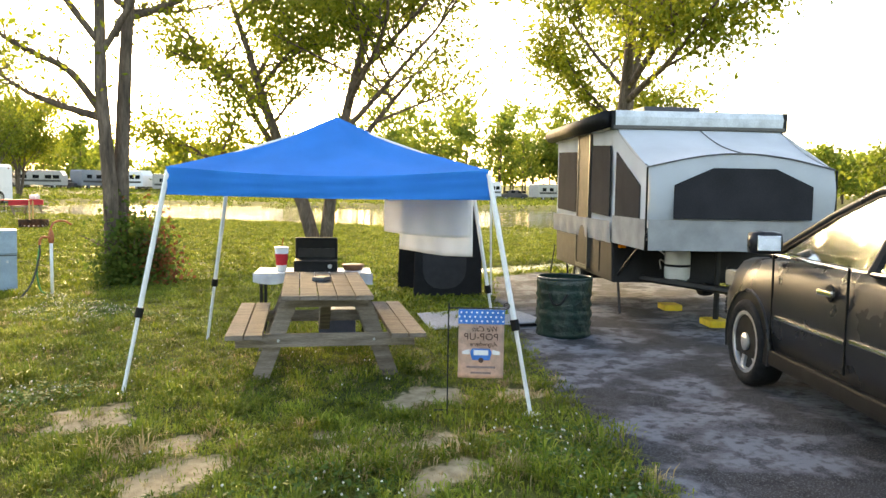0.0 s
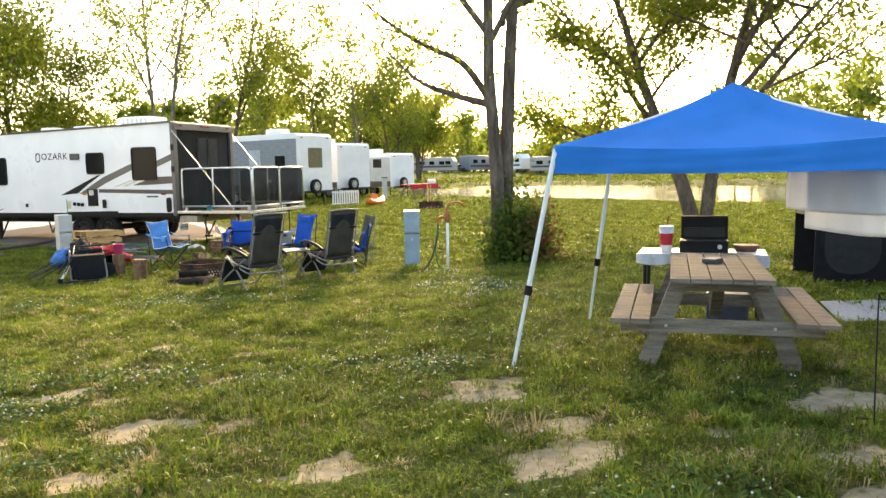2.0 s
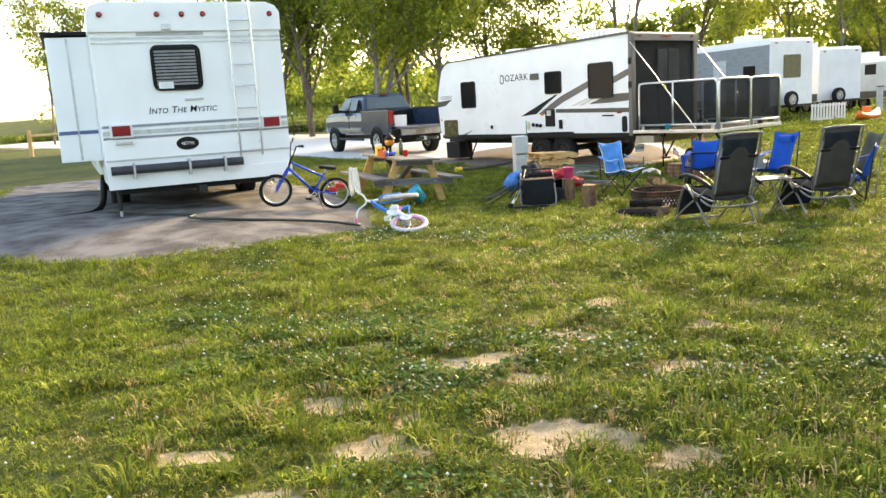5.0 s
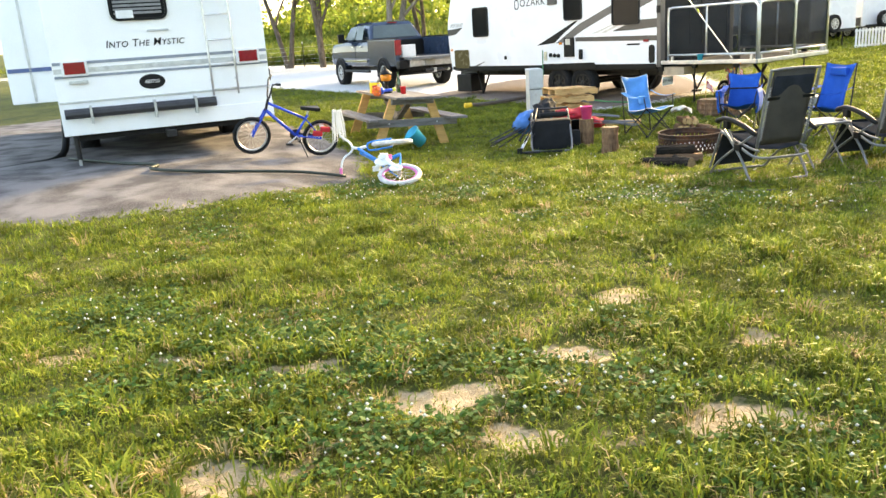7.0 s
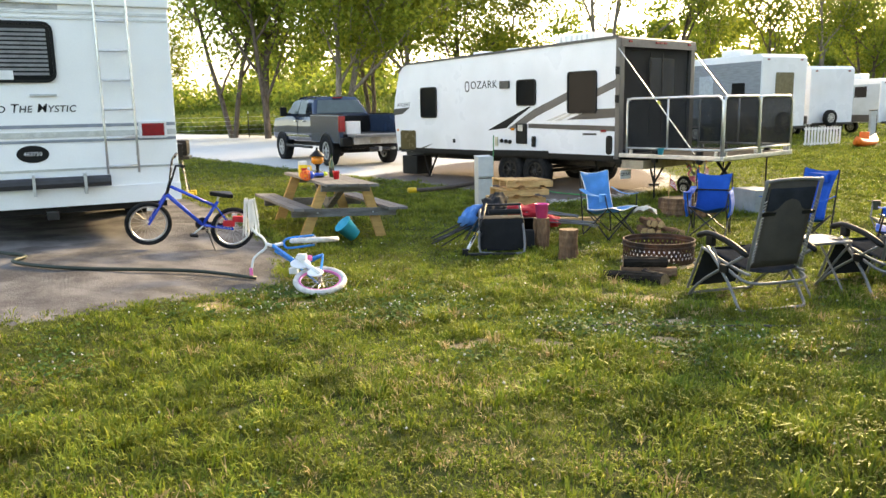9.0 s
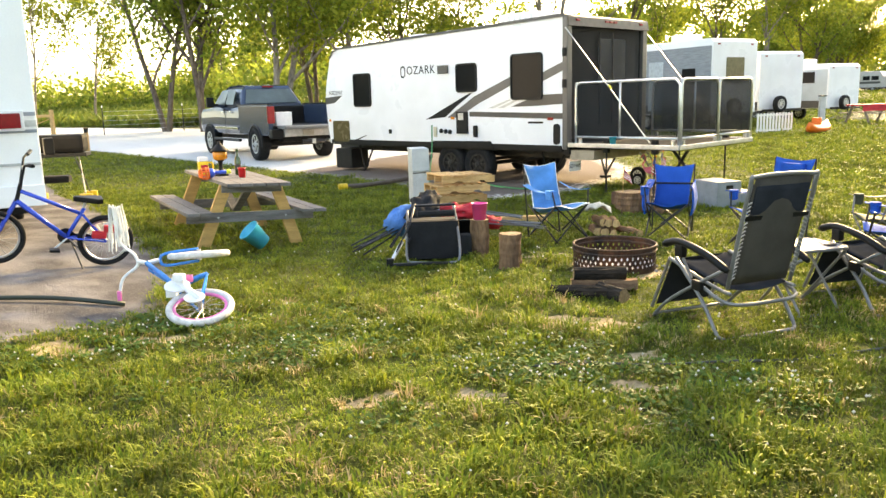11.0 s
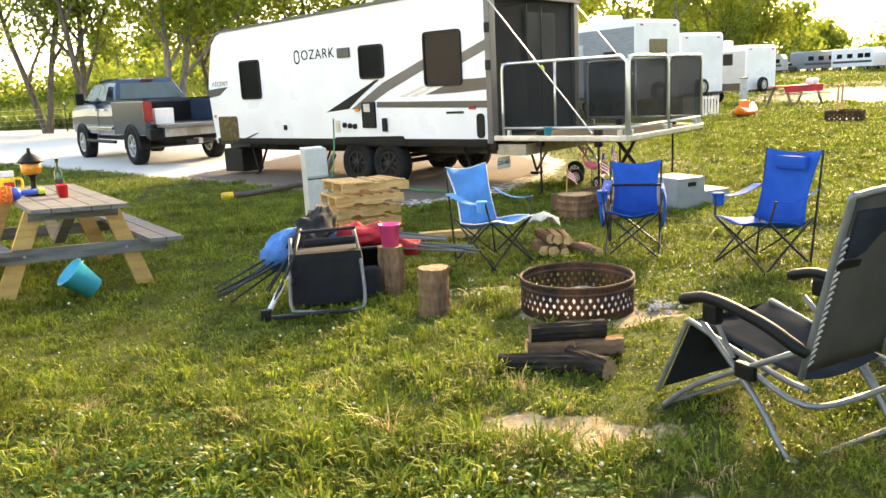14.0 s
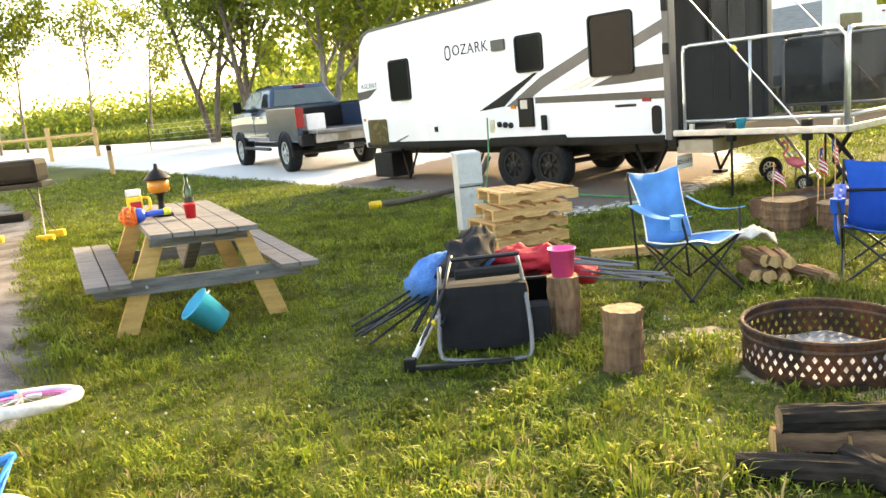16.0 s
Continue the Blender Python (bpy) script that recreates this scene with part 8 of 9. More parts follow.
def folding_ladder():
    t = thing("ramp_ladder", TR @ Matrix.Translation((-1.1, -1.2, 0)), "small folded aluminium ladder under the deck", "ladder")
    for y in (0, 0.22):
        part("rail", tubed([(0.2, y, 0.62), (-0.25, y, 0.08)], 0.018, 6), ALU, t)
    for q in range(4):
        f = 0.15 + 0.23 * q
        part("rung", tubed([(0.2 - 0.45 * f, 0, 0.62 - 0.54 * f), (0.2 - 0.45 * f, 0.22, 0.62 - 0.54 * f)], 0.014, 6), ALU, t)
    for x, y, r in ((0.55, -0.3, 0.16), (0.3, 0.1, 0.12), (-0.3, 0.5, 0.1)):
        wheel(t, (x, y, r), r, 0.06, rim=STEEL)
    t2 = thing("deck_jack", TR @ Matrix.Translation((-1.75, -0.9, 0)), "black steel scissor jack under the deck", "jack")
    for a, b in (((-0.15, 0, 0), (0.1, 0, 0.36)), ((0.1, 0, 0.36), (-0.1, 0, 0.68)), ((0.2, 0, 0), (-0.12, 0, 0.36)), ((-0.12, 0, 0.36), (0.16, 0, 0.68))):
        part("arm", tubed([a, b], 0.028, 6), DARKSTEEL, t2)
    part("foot", boxed((0, 0, 0.02), (0.4, 0.14, 0.03), bevel=0.006), DARKSTEEL, t2)
    fl = thing("lawn_flamingo", TR @ Matrix.Translation((-1.35, -0.6, 0)) @ Matrix.Scale(0.75, 4), "pink plastic lawn flamingo beside the deck", "ornament")
    pk = mat("flamingo_pink", (0.75, 0.16, 0.22), 0.5)
    part("body", lathed([(0.01, -0.16), (0.07, -0.08), (0.085, 0.02), (0.05, 0.12), (0.01, 0.17)], 14, Matrix.Translation((0, 0, 0.48)) @ Matrix.Rotation(math.radians(80), 4, "Y")), pk, fl, smooth=True)
    part("neck", tubed(curve([(0.12, 0, 0.5), (0.2, 0, 0.6), (0.13, 0, 0.72), (0.18, 0, 0.82), (0.24, 0, 0.76)], 5), 0.018, 8), pk, fl, smooth=True)
    for y in (-0.03, 0.03):
        part("leg", tubed([(0, y, 0), (0, y, 0.44)], 0.007, 6), DARKSTEEL, fl)


folding_ladder()
tb = cup(2.2 + 0.752 * 1.0, 18.31 - 0.659 * 1.0 - 0.02, -0.15 + 0.83, 0.06, 0.11, MATS["cyan_plastic"], "small blue cup on the trailer deck", "blue_cup")


def gas_barbecue():
    t = thing("barbecue_grill", on(-6.35, 17.3, 20), "black barbecue grill on wire legs with yellow feet", "grill")
    part("lid", boxed((0, 0, 0.95), (0.9, 0.5, 0.3), bevel=0.07), BLACK, t)
    part("tray", boxed((0, 0, 0.76), (0.95, 0.5, 0.06), bevel=0.01), DARKSTEEL, t)
    for x in (-0.4, 0.4):
        part("leg", tubed([(x * 0.7, -0.2, 0.74), (x, 0.25, 0.06)], 0.014, 6), GREYTUBE, t)
        part("leg", tubed([(x * 0.7, 0.2, 0.74), (x, -0.25, 0.06)], 0.014, 6), GREYTUBE, t)
        for y in (-0.25, 0.25):
            part("foot", boxed((x, y, 0.05), (0.22, 0.12, 0.1), bevel=0.03), mat("yellow_plastic", (0.75, 0.5, 0.02), 0.5), t)
    part("cover", boxed((-0.1, 0, 0.35), (0.5, 0.3, 0.12), bevel=0.05), BLACKCLOTH, t)


gas_barbecue()


# ---- neighbouring campers, kayak, far vehicles ----
def far_camper(x, y, rz, L, W, h, wall, side, label, z=None, win=True, dark=False):
    """Rear face across x at y = 0, length along +y; near flank at x = 0."""
    t = thing("camping_trailer", Matrix.Translation((x, y, gz(x, y) if z is None else z)) @ Matrix.Rotation(math.radians(rz), 4, "Z"), label, "trailer", "neighbouring campers")
    out = [(0.0, 0.6), (0.0, h - 0.12), (0.12, h), (L - 0.5, h - 0.05), (L - 0.1, h - 0.4), (L, h * 0.55), (L - 0.15, 0.6)]
    part("body", prismed(out, 0.0, W, "yz", 0.03), wall, t)
    part("side_panel", prismed([(0.06, 0.75), (0.06, h - 0.25), (L * 0.9, h - 0.3), (L * 0.9, 0.75)], -0.012, -0.002, "yz"), side, t)
    part("lower_band", prismed([(0.06, 0.62), (0.06, 0.95), (L * 0.95, 0.95), (L * 0.95, 0.62)], -0.02, -0.013, "yz"), GREYBAND, t)
    if win:
        part("rear_window", prismed(rounded(0.95, 0.9, 0.05, W * 0.5, h * 0.66), -0.02, -0.002), mat("bronze_window", (0.16, 0.14, 0.09), 0.12, spec=0.7), t)
    part("door", boxed((-0.02, L * 0.35, 1.65), (0.03, 0.7, 1.8), bevel=0.01), mat("pale_door", (0.4, 0.44, 0.48), 0.4), t)
    part("side_window", boxed((-0.02, L * 0.14, 2.0), (0.03, 0.6, 0.5), bevel=0.01), DARKGLASS, t)
    for q in (0.42, 0.54):
        wheel(t, (0.12, L * q, 0.34), 0.34, 0.2, axis_y=False, rim=STEEL, name="wheel")
        wheel(t, (W - 0.12, L * q, 0.34), 0.34, 0.2, axis_y=False, rim=STEEL, name="wheel")
    part("rear_bumper", boxed((W / 2, -0.12, 0.6), (W * 0.9, 0.12, 0.1), bevel=0.01), DARKSTEEL, t)
    wheel(t, (W * 0.35, -0.3, 0.85), 0.33, 0.2, axis_y=True, rim=STEEL, name="spare_wheel")
    part("roof_unit", boxed((W / 2, L * 0.3, h + 0.14), (0.7, 0.9, 0.28), bevel=0.06), WHITEPAINT, t)
    for xx in (0.3, W - 0.3):
        part("marker_light", boxed((xx, -0.006, h - 0.2), (0.12, 0.02, 0.05)), RED, t)
        part("jack_leg", tubed([(xx, 0.3, 0.0), (xx, 0.3, 0.62)], 0.03, 6), DARKSTEEL, t)
    return t


SIDING = mat("grey_ribbed_siding", (0.22, 0.24, 0.27), 0.45, 0, 0.12, 3, stretch=(1, 1, 8))
BLUEGREY = mat("blue_grey_panel", (0.38, 0.45, 0.50), 0.4, 0, 0.06, 2)
far_camper(8.35, 33.2, 36, 7.5, 2.35, 3.25, WHITE, SIDING, "white and grey travel trailer on the next site")
far_camper(11.3, 37.6, 30, 7.0, 2.4, 2.95, WHITE, WHITE, "plain white travel trailer behind the next site", win=False)
far_camper(15.65, 42.0, 36, 7.0, 2.4, 2.6, WHITE, BLUEGREY, "white travel trailer with a blue-grey side panel", win=False)


def kayak():
    t = thing("kayak", Matrix.Translation((11.5, 31.8, gz(11.5, 31.8))) @ Matrix.Rotation(math.radians(58), 4, "Z") @ Matrix.Scale(0.85, 4), "bright orange plastic kayak lying on the grass", "kayak")
    m = mat("orange_kayak_plastic", (0.85, 0.17, 0.02), 0.4, 0, 0.06)
    bm = bmesh.new()
    rings = []
    for i in range(13):
        f = i / 12
        w = 0.38 * math.sin(math.pi * (0.04 + 0.92 * f)) ** 0.7
        k = 0.14 * (2 * f - 1) ** 4
        rings.append([bm.verts.new((1.5 * (2 * f - 1), w * math.cos(a), 0.17 + k + 0.16 * math.sin(a))) for a in np.linspace(0, 2 * math.pi, 14, endpoint=False)])
    for a, b in zip(rings, rings[1:]):
        for j in range(14):
            bm.faces.new((a[j], a[(j + 1) % 14], b[(j + 1) % 14], b[j]))
    bm.faces.new(rings[0][::-1])
    bm.faces.new(rings[-1])
    part("hull", bm, m, t, smooth=True)
    part("cockpit", lathed([(0.26, 0), (0.24, 0.03)], 20, Matrix.Translation((0, 0, 0.31)) @ Matrix.Diagonal((1.6, 1, 1, 1))), BLACK, t)
    part("seat", boxed((-0.35, 0, 0.45), (0.08, 0.36, 0.3), bevel=0.03), m, t)


kayak()


def red_table(x, y):
    t = thing("covered_table", Matrix.Translation((x, y, gz(x, y))) @ Matrix.Rotation(0.4, 4, "Z"), "picnic table under a red cloth near the pond", "table")
    part("cloth", boxed((0, 0, 0.74), (2.0, 0.85, 0.05), bevel=0.012), MAROON, t)
    part("cloth_drop", boxed((0, -0.43, 0.62), (2.0, 0.012, 0.22)), MAROON, t)
    for xx in (-0.8, 0.8):
        for yy in (-0.5, 0.5):
            part("leg", tubed([(xx, yy * 0.5, 0.72), (xx, yy * 1.2, 0)], 0.05, 6), WOODGREY, t)
    for yy in (-0.7, 0.7):
        part("bench", boxed((0, yy, 0.44), (1.9, 0.26, 0.04), bevel=0.006), WOODGREY, t)
    bundle_ = part("white_cloth", boxed((0.9, 0, 0.88), (0.3, 0.4, 0.22), bevel=0.08), WHITEPAINT, t)


red_table(15.6, 37.2)
for x, y in ((14.0, 38.2),):
    t = thing("camp_post", Matrix.Translation((x, y, gz(x, y))), "grey site post on the far lawn", "post")
    part("post", boxed((0, 0, 0.55), (0.22, 0.2, 1.1), bevel=0.01), mat("light_grey_enamel", (0.50, 0.53, 0.54), 0.4), t)
    part("cap", boxed((0, 0, 1.12), (0.26, 0.24, 0.05), bevel=0.01), DARKSTEEL, t)
lh = thing("lantern_hook", Matrix.Translation((12.75, 28.6, gz(12.7, 28.6))), "pale double pole beside the far fire ring", "pole")
for x in (0, 0.12):
    part("pole", tubed([(x, 0, 0), (x, 0, 0.95)], 0.03, 6), PALEWOOD, lh)
pt_ = thing("lattice_screen", Matrix.Translation((9.6, 32.0, gz(9.6, 32))) @ Matrix.Rotation(0.5, 4, "Z"), "white lattice screen below the next trailer", "screen")
for q in range(12):
    part("slat", boxed((q * 0.14, 0, 0.34), (0.07, 0.02, 0.66)), WHITEPAINT, pt_)
for z in (0.1, 0.6):
    part("slat", boxed((0.77, 0.02, z), (1.65, 0.02, 0.06)), WHITEPAINT, pt_)


def far_vehicle(x, y, rz, L, h, m, label, cat="camper", car=False):
    t = thing("parked_camper" if not car else "parked_car", Matrix.Translation((x, y, gz(x, y))) @ Matrix.Rotation(math.radians(rz), 4, "Z"), label, cat, "vehicles beyond the pond")
    if car:
        part("body", prismed([(-L / 2, 0.35), (-L / 2, 0.95), (-L * 0.3, 1.05), (-L * 0.18, h), (L * 0.15, h), (L * 0.28, 1.05), (L / 2, 0.9), (L / 2, 0.35)], -0.9, 0.9, "xz", 0.08), m, t)
    else:
        part("body", prismed([(-L / 2, 0.55), (-L / 2, h - 0.2), (-L / 2 + 0.2, h), (L / 2 - 0.4, h), (L / 2, h * 0.75), (L / 2, 0.55)], -1.2, 1.2, "xz", 0.06), m, t)
        part("stripe", boxed((0, -1.21, 1.2), (L * 0.92, 0.03, 0.3)), GREYBAND, t)
    for q in (-0.3, -0.05, 0.2, 0.36):
        part("window", boxed((q * L, -(0.91 if car else 1.21), h * 0.66 if not car else h * 0.8), (L * 0.13, 0.04, h * 0.2)), DARKGLASS, t)
    for q in (-0.32, 0.32):
        for s in (-1, 1):
            wheel(t, (q * L, s * (0.8 if car else 1.05), 0.34), 0.34, 0.22, rim=STEEL, spokes=4)


rv = random.Random(21)
for q in range(24):
    a = math.radians(9.5 + q * 1.75 + rv.uniform(-0.6, 0.6)) if q < 16 else math.radians(42 + (q - 16) * 2.4)
    dist = rv.uniform(122, 136)
    x, y = 1 + dist * math.sin(a), -2 + dist * math.cos(a)
    small = q % 5 in (1, 3)
    far_vehicle(x, y, -math.degrees(a) + rv.uniform(-55, 55), rv.uniform(4.2, 4.8) if small else rv.uniform(5.5, 8), 1.6 if small else rv.uniform(2.6, 3.1), (WHITE, mat("dark_car_paint", (0.05, 0.05, 0.06), 0.3), mat("beige_camper_paint", (0.42, 0.40, 0.37), 0.4), mat("dark_car_paint", (0.05, 0.05, 0.06), 0.3), SIDING)[q % 5], "white camper parked beyond the pond" if not small else "car parked beyond the pond", "car" if small else "camper", small)


def post_fence():
    gate = thing("rail_fence", Matrix(), "unpainted wooden rail fence section beside the gravel drive", "fence")
    pts = [(-28.5, 38.3), (-23.6, 42.0), (-22.25, 43.7)]
    for q, (x, y) in enumerate(pts):
        h = 1.55 if q == 1 else 1.4
        part("post", lathed([(0.11, -0.2), (0.11, h), (0.06, h + 0.03)], 12, Matrix.Translation((x, y, gz(x, y)))), PALEWOOD, gate)
    for (x0, y0), (x1, y1) in zip(pts, pts[1:]):
        part("rail", tubed([(x0, y0, gz(x0, y0) + 1.12), (x1, y1, gz(x1, y1) + 1.12)], 0.07, 8), PALEWOOD, gate)
    part("brace", tubed([(-23.5, 42.1, 0.3), (-22.3, 43.6, 1.0)], 0.02, 6), PALEWOOD, gate)
    b = thing("bollard", on(-12.6, 29.5, 0), "pale wooden marker post at the drive edge", "post")
    part("post", lathed([(0.07, -0.1), (0.07, 0.85), (0.05, 0.88)], 10), PALEWOOD, b)
    part("band", lathed([(0.074, 0.72), (0.074, 0.86)], 10), BLACK, b)
    w = thing("wire_fence", Matrix(), "wire field fence on thin steel posts behind the drive", "fence")
    line = [(-21.0, 46.5), (-17.5, 49.0), (-14.0, 51.5), (-10.5, 54.0), (-7.0, 56.5), (-3.5, 59.0)]
    for x, y in line:
        part("post", tubed([(x, y, gz(x, y) - 0.1), (x, y, gz(x, y) + 1.5)], 0.03, 6), DARKSTEEL, w)
        part("post_cap", lathed([(0.035, 0), (0.035, 0.12)], 8, Matrix.Translation((x, y, gz(x, y) + 1.45))), WHITEPAINT, w)
    for h in (0.25, 0.5, 0.75, 1.0, 1.25):
        part("wire", tubed([(x, y, gz(x, y) + h) for x, y in line], 0.007, 4), STEEL, w)


post_fence()


def meadow():
    """Tall weeds behind the drive."""
    rng = np.random.RandomState(31)
    k = 90000
    u, v = rng.random_sample(k), rng.random_sample(k) ** 1.4
    x = -70 + 76 * u + rng.normal(size=k) * 0.5
    y = 30 + 34 * u + v * 60 + 4
    ok = (edge_distance(GRAVEL, x, y) < -0.5) & (edge_distance([(-120, 70), (-62, 84), (-21, 55), (-9, 46), (2, 39), (8, 60), (0, 130), (-120, 160)], x, y) > 0.6)
    x, y = x[ok], y[ok]
    c = np.stack([x, y, height(x, y) + rng.uniform(0.1, 0.75, len(x))], -1)
    co, lp = leaves(c, 0.75, rng, 0.28, -1.2)
    tagged(tri_mesh("meadow", co, lp, leaf_mat("meadow_leaf", (0.085, 0.130, 0.022), (0.20, 0.225, 0.042), 0.4)), "tall yellow-green weeds behind the gravel drive", "weeds", kind="stuff")


def hedgerow():
    """A low hedge on the rise behind the field."""
    rng = np.random.RandomState(17)
    cs = []
    for q in range(130):
        f = rng.random_sample()
        x, y = -75 + 72 * f + rng.normal() * 2, 108 - 26 * f + rng.normal() * 3
        h = rng.uniform(1.8, 4.2)
        cs.append(np.array([x, y, gz(x, y) + h * 0.5]) + rng.normal(size=(90, 3)) * [1.5, 1.5, h * 0.3])
    co, lp = leaves(np.concatenate(cs), 0.6, rng, 0.6)
    tagged(tri_mesh("hedgerow", co, lp, LEAF_B), "low green hedgerow on the rise behind the field", "hedge", kind="stuff")


meadow()
hedgerow()
for q, (x, y, h) in enumerate(((-40, 62, 9), (-41.5, 61, 9), (-37, 66, 10), (-46, 64, 11), (-33, 68, 9.5))):
    tree(x, y, 60 + q, h, 1, 0.45, 0.12, LEAF_A, 44, 0.30, 0.7, BARKPALE, "slender young tree with thin leaves behind the drive", first=0.3, thin=0.6, group="trees along the drive")
# trees behind the drive and along the sites: x, y, height, leaf kind, trunks
for q, (x, y, h, lf, k, cl) in enumerate((
        (-10.5, 45, 10, LEAF_A, 2, 1.0), (-15.5, 47, 11.5, LEAF_B, 2, 1.1), (-18.3, 48.6, 11.5, LEAF_B, 2, 1.1), (-8.0, 50, 9.5, LEAF_A, 1, 0.9), (-5, 54, 8.5, LEAF_A, 1, 0.9),
        (-2.5, 60, 8.5, LEAF_A, 1, 1.0), (4.5, 62, 18, LEAF_A, 2, 0.9), (9.5, 66, 17, LEAF_A, 1, 0.9), (17.5, 70, 11, LEAF_A, 1, 1.0), (23, 76, 13, LEAF_A, 1, 0.9), (-12, 58, 11, LEAF_A, 2, 1.0),
        (30, 84, 12, LEAF_B, 2, 1.1), (14, 78, 15, LEAF_B, 1, 1.0), (36, 92, 9, LEAF_A, 3, 0.9))):
    tree(x, y, 20 + q, h, k, 0.6, 0.2, lf, 66, 0.28, cl, BARKPALE if q % 3 == 0 else BARK, "tall leafy tree along the far side of the drive", first=0.22, thin=0.9, group="trees along the drive")


def far_trees():
    """The wood beyond the pond: many small crowns, one mass; then an added unseen belt."""
    rng = np.random.RandomState(5)
    cs, trunks = [], bmesh.new()
    for q in range(230):
        a = rng.uniform(-0.35, 1.75)
        d = rng.uniform(150, 215)
        x, y = 1 + d * math.sin(a), -2 + d * math.cos(a)
        h = rng.uniform(11, 20) * (0.8 + 0.35 * math.sin(a * 9))
        z = gz(x, y)
        for s in range(rng.randint(7, 12)):
            f = rng.uniform(0.25, 1)
            c = np.array([x, y, z + h * f]) + rng.normal(size=3) * [2.4 * (1.15 - f), 2.4 * (1.15 - f), 0.6]
            cs.append(c + rng.normal(size=(80, 3)) * [1.3, 1.3, 0.8])
        tube(trunks, [(x, y, z - 0.5), (x, y, z + h * 0.6)], [0.25, 0.1], 4, cap=False)
    co, lp = leaves(np.concatenate(cs), 0.95, rng, 0.6)
    ob = tri_mesh("woods", co, lp, LEAF_B)
    tagged(ob, "belt of green trees beyond the pond", "woods", kind="stuff")
    # added belt out of view, so that windows reflect dark trees and not sky
    cs = []
    for q in range(110):
        a = rng.uniform(1.9, 5.3)
        d = rng.uniform(65, 95)
        x, y = 1 + d * math.sin(a), 2 + d * math.cos(a)
        h = rng.uniform(5, 9)
        for s in range(8):
            f = rng.uniform(0.2, 1)
            cs.append(np.array([x, y, h * f]) + rng.normal(size=3) * [1.8, 1.8, 0.5] + rng.normal(size=(45, 3)) * [1.3, 1.3, 0.8])
        tube(trunks, [(x, y, -0.5), (x, y, h * 0.6)], [0.25, 0.1], 4, cap=False)
    co, lp = leaves(np.concatenate(cs), 0.9, rng, 0.6)
    tagged(tri_mesh("woods", co, lp, LEAF_B), "unseen belt of green trees added behind the camera to darken reflections", "woods", kind="stuff")
    tr = part("woodland_trunks", trunks, BARK)
    tagged(tr, "bare lower trunks of the far wood and of the added unseen belt", "woods", kind="stuff")


far_trees()


# ---- grass ----
def grass():
    rng = np.random.RandomState(3)
    green = leaf_mat("grass_blade", (0.080, 0.130, 0.013), (0.25, 0.275, 0.038), 0.36, 2.6, 0.55, 1.45)
    straw = leaf_mat("dry_grass_blade", (0.30, 0.22, 0.10), (0.46, 0.36, 0.19), 0.35, 3.0, 0.6, 1.3)
    clover = leaf_mat("clover_leaf", (0.055, 0.12, 0.022), (0.12, 0.18, 0.038), 0.3, 3.0, 0.6, 1.3)

    def off_paving(x, y, spread=0.25):
        ok = np.ones(len(x), bool)
        for poly, margin in ((ASPHALT, -0.1), (CAMPER_PAD, -0.1), (GRAVEL, -0.2), (LAKE, -1.0), (INLET, -0.2)):
            ok &= edge_distance(poly, x, y) < margin + spread * rng.random_sample(len(x))
        return ok

    def lie(x, y):
        return height(x, y) + 0.018 * rough(x, y, 2.2, 1) + 0.008 * rough(x, y, 9, 2) - 0.004

    def field(name, x0, x1, y0, y1, tufts, blades, h, w, m, keep, label, r=0.022):
        """Tufts of a few blades that splay outwards."""
        k = int((x1 - x0) * (y1 - y0) * tufts)
        x, y = rng.uniform(x0, x1, k) + rng.normal(size=k) * 0.35, rng.uniform(y0, y1, k) + rng.normal(size=k) * 0.35
        ok = keep(x, y) & off_paving(x, y)
        x, y = x[ok], y[ok]
        lush = np.clip(0.9 + 0.4 * rough(x, y, 2.0, 9) + 0.45 * rough(x, y, 6, 10) + 0.3 * rough(x, y, 17, 11), 0.55, 2.0)
        th = h * lush * rng.uniform(0.5, 1.5, len(x))
        x, y, th = (np.repeat(v, blades) for v in (x, y, th))
        k = len(x)
        a, d = rng.uniform(0, 6.283, k), np.abs(rng.normal(size=k)) * r
        x, y = x + np.cos(a) * d, y + np.sin(a) * d
        hh = th * rng.uniform(0.5, 1.2, k)
        z = lie(x, y)
        f = a + rng.normal(size=k) * 0.5
        ln = hh * rng.uniform(0.15, 1.15, k)
        ww = w * rng.uniform(0.6, 1.3, k) / 2
        side = np.stack([-np.sin(f) * ww, np.cos(f) * ww, 0 * x], -1)
        root = np.stack([x, y, z], -1)
        tx, ty = np.cos(f) * ln, np.sin(f) * ln
        mid = root + np.stack([tx * 0.35, ty * 0.35, hh * 0.7], -1)
        tip = root + np.stack([tx, ty, hh * rng.uniform(0.6, 1.05, k)], -1)
        co = np.stack([root - side * 0.6, mid + side, tip, mid - side], 1).reshape(-1, 3)
        return tagged(tri_mesh(name, co, np.arange(4 * k).reshape(k, 4), m, n=4), label, "grass", kind="stuff")
    clear = lambda x, y: rng.random_sample(len(x)) > np.clip(bare(x, y) * 1.5 - 0.2, 0, 0.88)
    dry = lambda x, y: (rng.random_sample(len(x)) < np.clip(0.06 + 0.45 * rough(x, y, 1.7, 21) + 0.5 * rough(x, y, 5, 22) + 0.9 * bare(x, y), 0.02, 0.8)) & clear(x, y)
    lawn = "green lawn grass blades, uneven and trampled"
    field("grass", -3.2, 4.6, 1.2, 11.0, 800, 6, 0.044, 0.0082, green, clear, lawn)
    field("grass", -6.0, 8.5, -1.2, 1.2, 320, 6, 0.056, 0.0085, green, clear, lawn)
    field("grass", 4.6, 9.0, 1.2, 11.0, 420, 6, 0.052, 0.009, green, clear, lawn)
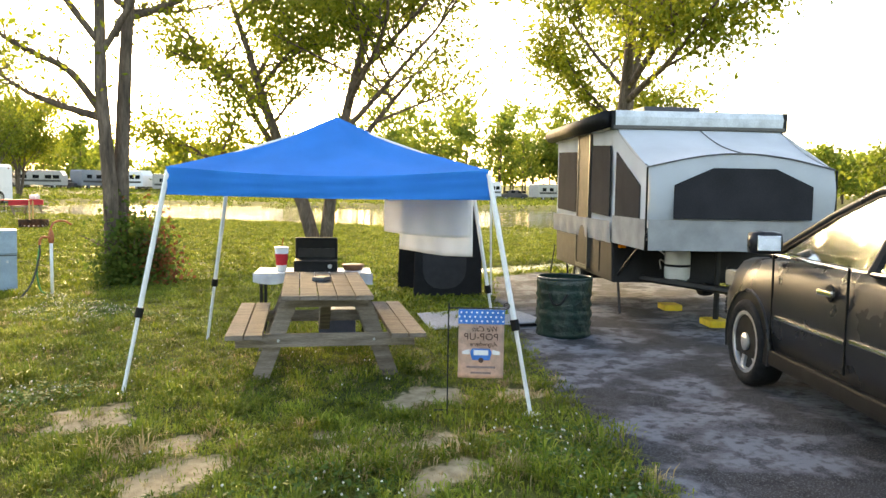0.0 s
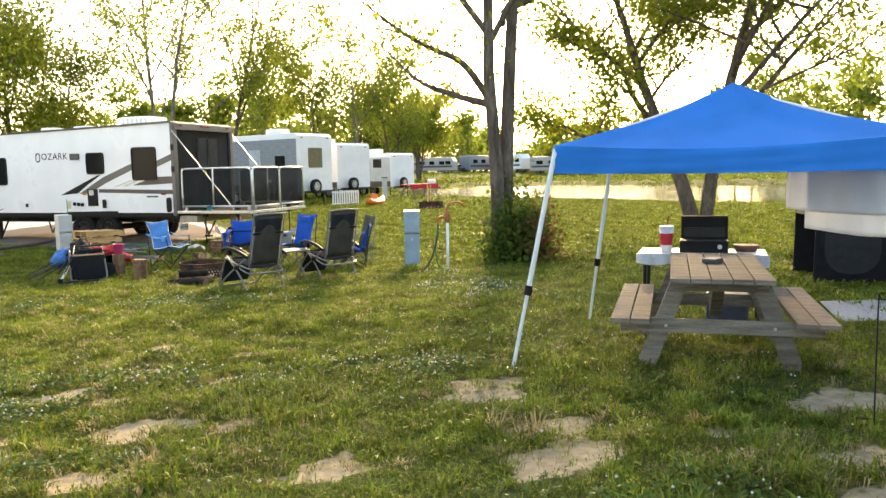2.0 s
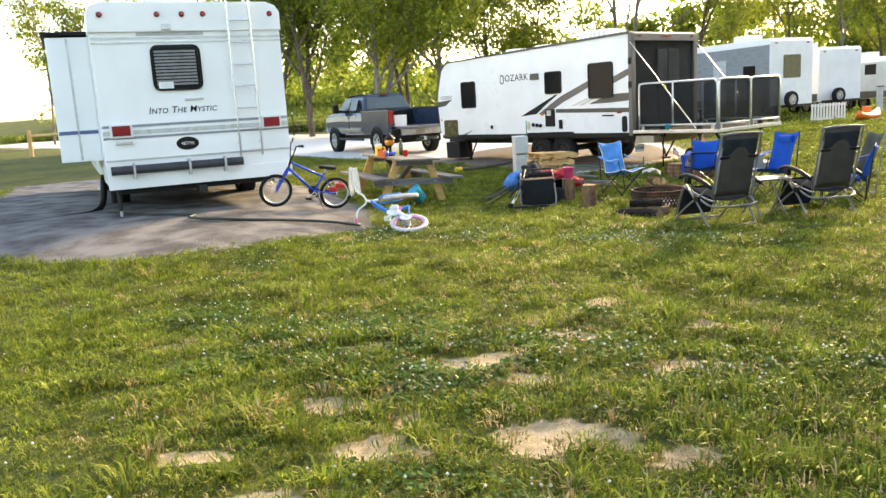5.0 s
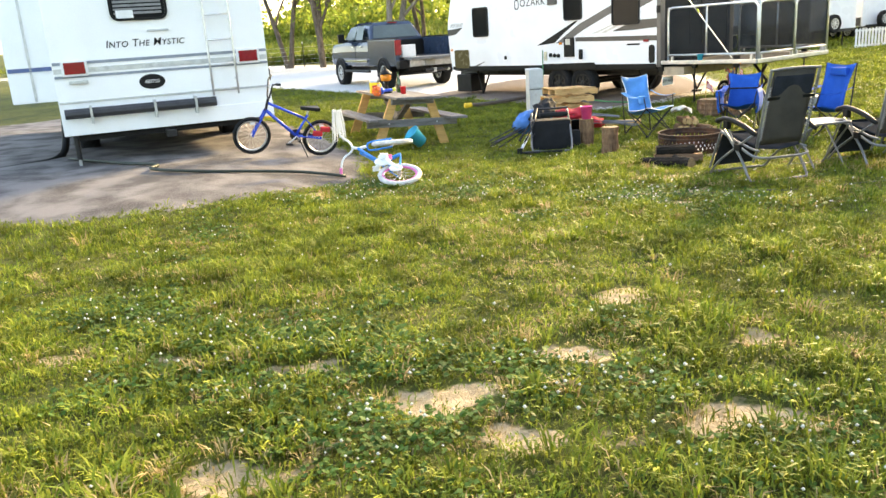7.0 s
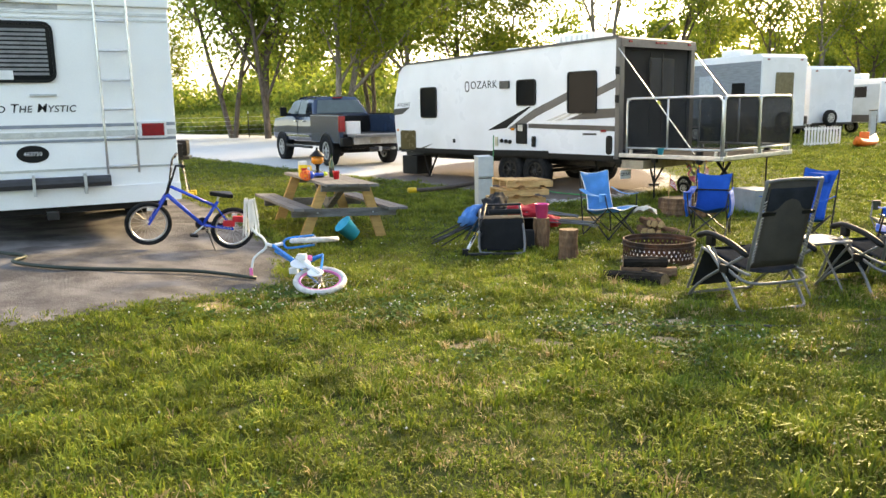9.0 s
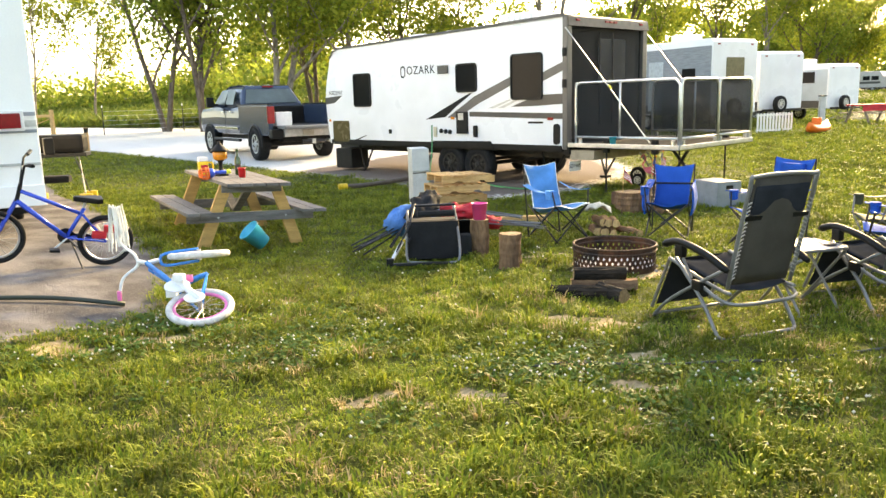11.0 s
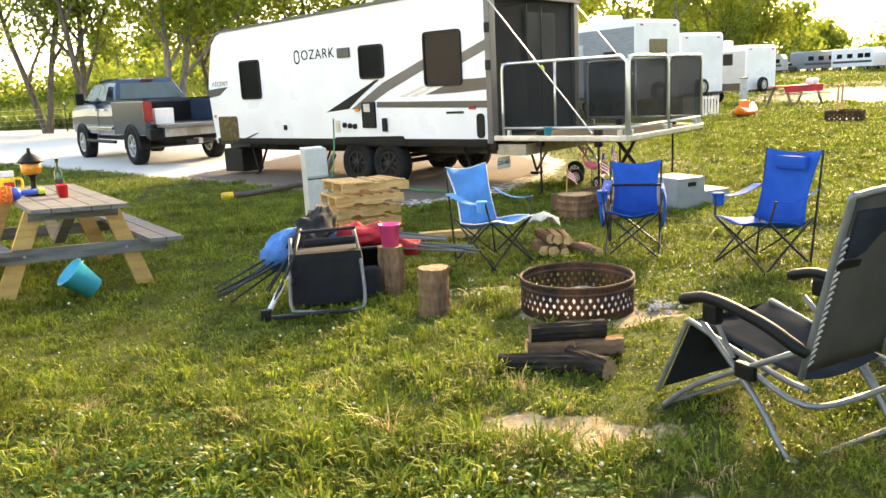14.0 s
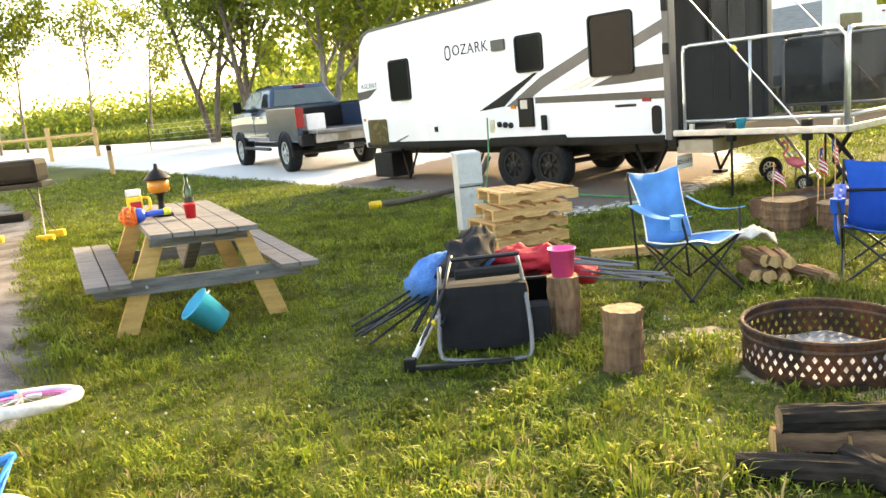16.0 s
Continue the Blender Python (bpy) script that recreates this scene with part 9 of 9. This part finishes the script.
    field("grass", -9.0, 6.5, 11.0, 19.0, 400, 6, 0.054, 0.0105, green, clear, lawn)
    field("grass", -6.5, -3.2, 2.5, 9.0, 330, 6, 0.056, 0.010, green, clear, lawn)
    field("grass", -13.0, 0.0, 19.0, 30.0, 110, 5, 0.06, 0.018, green, clear, lawn, 0.04)
    field("grass", 4.0, 8.0, 17.0, 32.0, 110, 5, 0.06, 0.018, green, clear, lawn, 0.04)
    field("grass", -14.0, -6.0, 8.0, 19.0, 80, 5, 0.06, 0.018, green, clear, lawn, 0.04)
    field("grass", 6.5, 26, 11.0, 32.0, 150, 5, 0.065, 0.030, green, clear, "sunlit lawn grass beyond the sites", 0.05)
    field("grass", 9.0, 26, 3.5, 11.0, 150, 5, 0.065, 0.030, green, clear, "sunlit lawn grass beyond the sites", 0.05)
    far = "sunlit lawn grass by the pond"
    field("grass", 26.0, 36.0, 2.0, 30.0, 22, 5, 0.10, 0.05, green, clear, far, 0.12)
    field("grass", 4.0, 22.0, 32.0, 62.0, 16, 5, 0.11, 0.05, green, clear, far, 0.12)
    field("grass", 18.0, 120.0, 40.0, 125.0, 1.6, 6, 0.20, 0.16, green, clear, "sunlit lawn grass across the pond", 0.4)
    field("dry_grass", -3.2, 4.6, 0.3, 11.0, 330, 6, 0.048, 0.0072, straw, dry, "straw-coloured dry grass blades in the lawn")
    field("dry_grass", 2.0, 8.0, -1.0, 5.0, 150, 6, 0.056, 0.005, straw, dry, "straw-coloured dry grass blades in the lawn")

    near_bare = lambda x, y: rng.random_sample(len(x)) < np.where(bare(x, y) > 0.5, 0.05, np.clip(bare(x, y) * 4, 0.04, 1))
    clumps = lambda x, y: (rng.random_sample(len(x)) < np.clip(0.5 + 0.6 * rough(x, y, 1.4, 51), 0.03, 1)) & (bare(x, y) < 0.5)
    field("grass_tuft", -3.2, 6.0, -0.4, 11.0, 64, 34, 0.068, 0.0105, green, clumps, "coarse spiky grass tufts in the lawn", 0.065)
    field("grass_tuft", -6.0, 6.5, 11.0, 17.0, 40, 26, 0.062, 0.012, green, clumps, "coarse spiky grass tufts in the lawn", 0.05)
    field("dry_grass_tuft", -3.2, 6.5, -0.6, 11.0, 32, 34, 0.07, 0.008, straw, near_bare, "dry brown grass tufts round the bare patches", 0.045)

    def patch(x, y):
        return np.clip(0.8 * rough(x, y, 1.1, 41) + 0.5 * rough(x, y, 3.4, 42) - 0.15, 0, 1) * (bare(x, y) < 0.25)

    def clovers(x0, x1, y0, y1, per):
        k = int((x1 - x0) * (y1 - y0) * per)
        x, y = rng.uniform(x0, x1, k), rng.uniform(y0, y1, k)
        ok = (rng.random_sample(k) < patch(x, y)) & off_paving(x, y, 0.05)
        x, y = x[ok], y[ok]
        c = np.stack([x, y, lie(x, y) + rng.uniform(0.025, 0.055, len(x))], -1)
        c = np.repeat(c, 3, 0) + rng.normal(size=(3 * len(c), 3)) * [0.009, 0.009, 0.003]
        k = len(c)
        a = rng.uniform(0, 6.283, k)
        s = rng.uniform(0.009, 0.016, k)
        u = np.stack([np.cos(a) * s, np.sin(a) * s, rng.normal(size=k) * s * 0.35], -1)
        v = np.stack([-np.sin(a) * s, np.cos(a) * s, rng.normal(size=k) * s * 0.35], -1)
        co = np.stack([c - u, c + v, c + u, c - v], 1).reshape(-1, 3)
        tagged(tri_mesh("clover", co, np.arange(4 * k).reshape(k, 4), clover), "dark green clover leaves in the lawn", "clover", kind="stuff")

    def blossoms(x0, x1, y0, y1, per):
        k = int((x1 - x0) * (y1 - y0) * per)
        x, y = rng.uniform(x0, x1, k), rng.uniform(y0, y1, k)
        ok = (rng.random_sample(k) < 0.04 + 0.8 * patch(x, y)) & off_paving(x, y, 0.0) & (bare(x, y) < 0.3)
        x, y = x[ok], y[ok]
        c = np.stack([x, y, lie(x, y) + rng.uniform(0.05, 0.085, len(x))], -1)
        r = rng.uniform(0.006, 0.011, (len(c), 1))
        ax = np.eye(3)
        vs = np.stack([c + ax[0] * r, c + ax[1] * r, c - ax[0] * r, c - ax[1] * r, c + ax[2] * r, c - ax[2] * r], 1).reshape(-1, 3)
        tri = np.array([(0, 1, 4), (1, 2, 4), (2, 3, 4), (3, 0, 4), (1, 0, 5), (2, 1, 5), (3, 2, 5), (0, 3, 5)])
        lp = (np.arange(len(c))[:, None, None] * 6 + tri[None]).reshape(-1, 3)
        tagged(tri_mesh("clover_blossom", vs, lp, mat("clover_white", (0.62, 0.60, 0.50), 0.9, 0, 0.1, 20), n=3), "small white clover blossoms in the lawn", "flowers", kind="stuff")
    clovers(-3.2, 6.2, -0.4, 12.0, 1300)
    blossoms(-3.2, 6.2, -0.4, 13.0, 110)


grass()
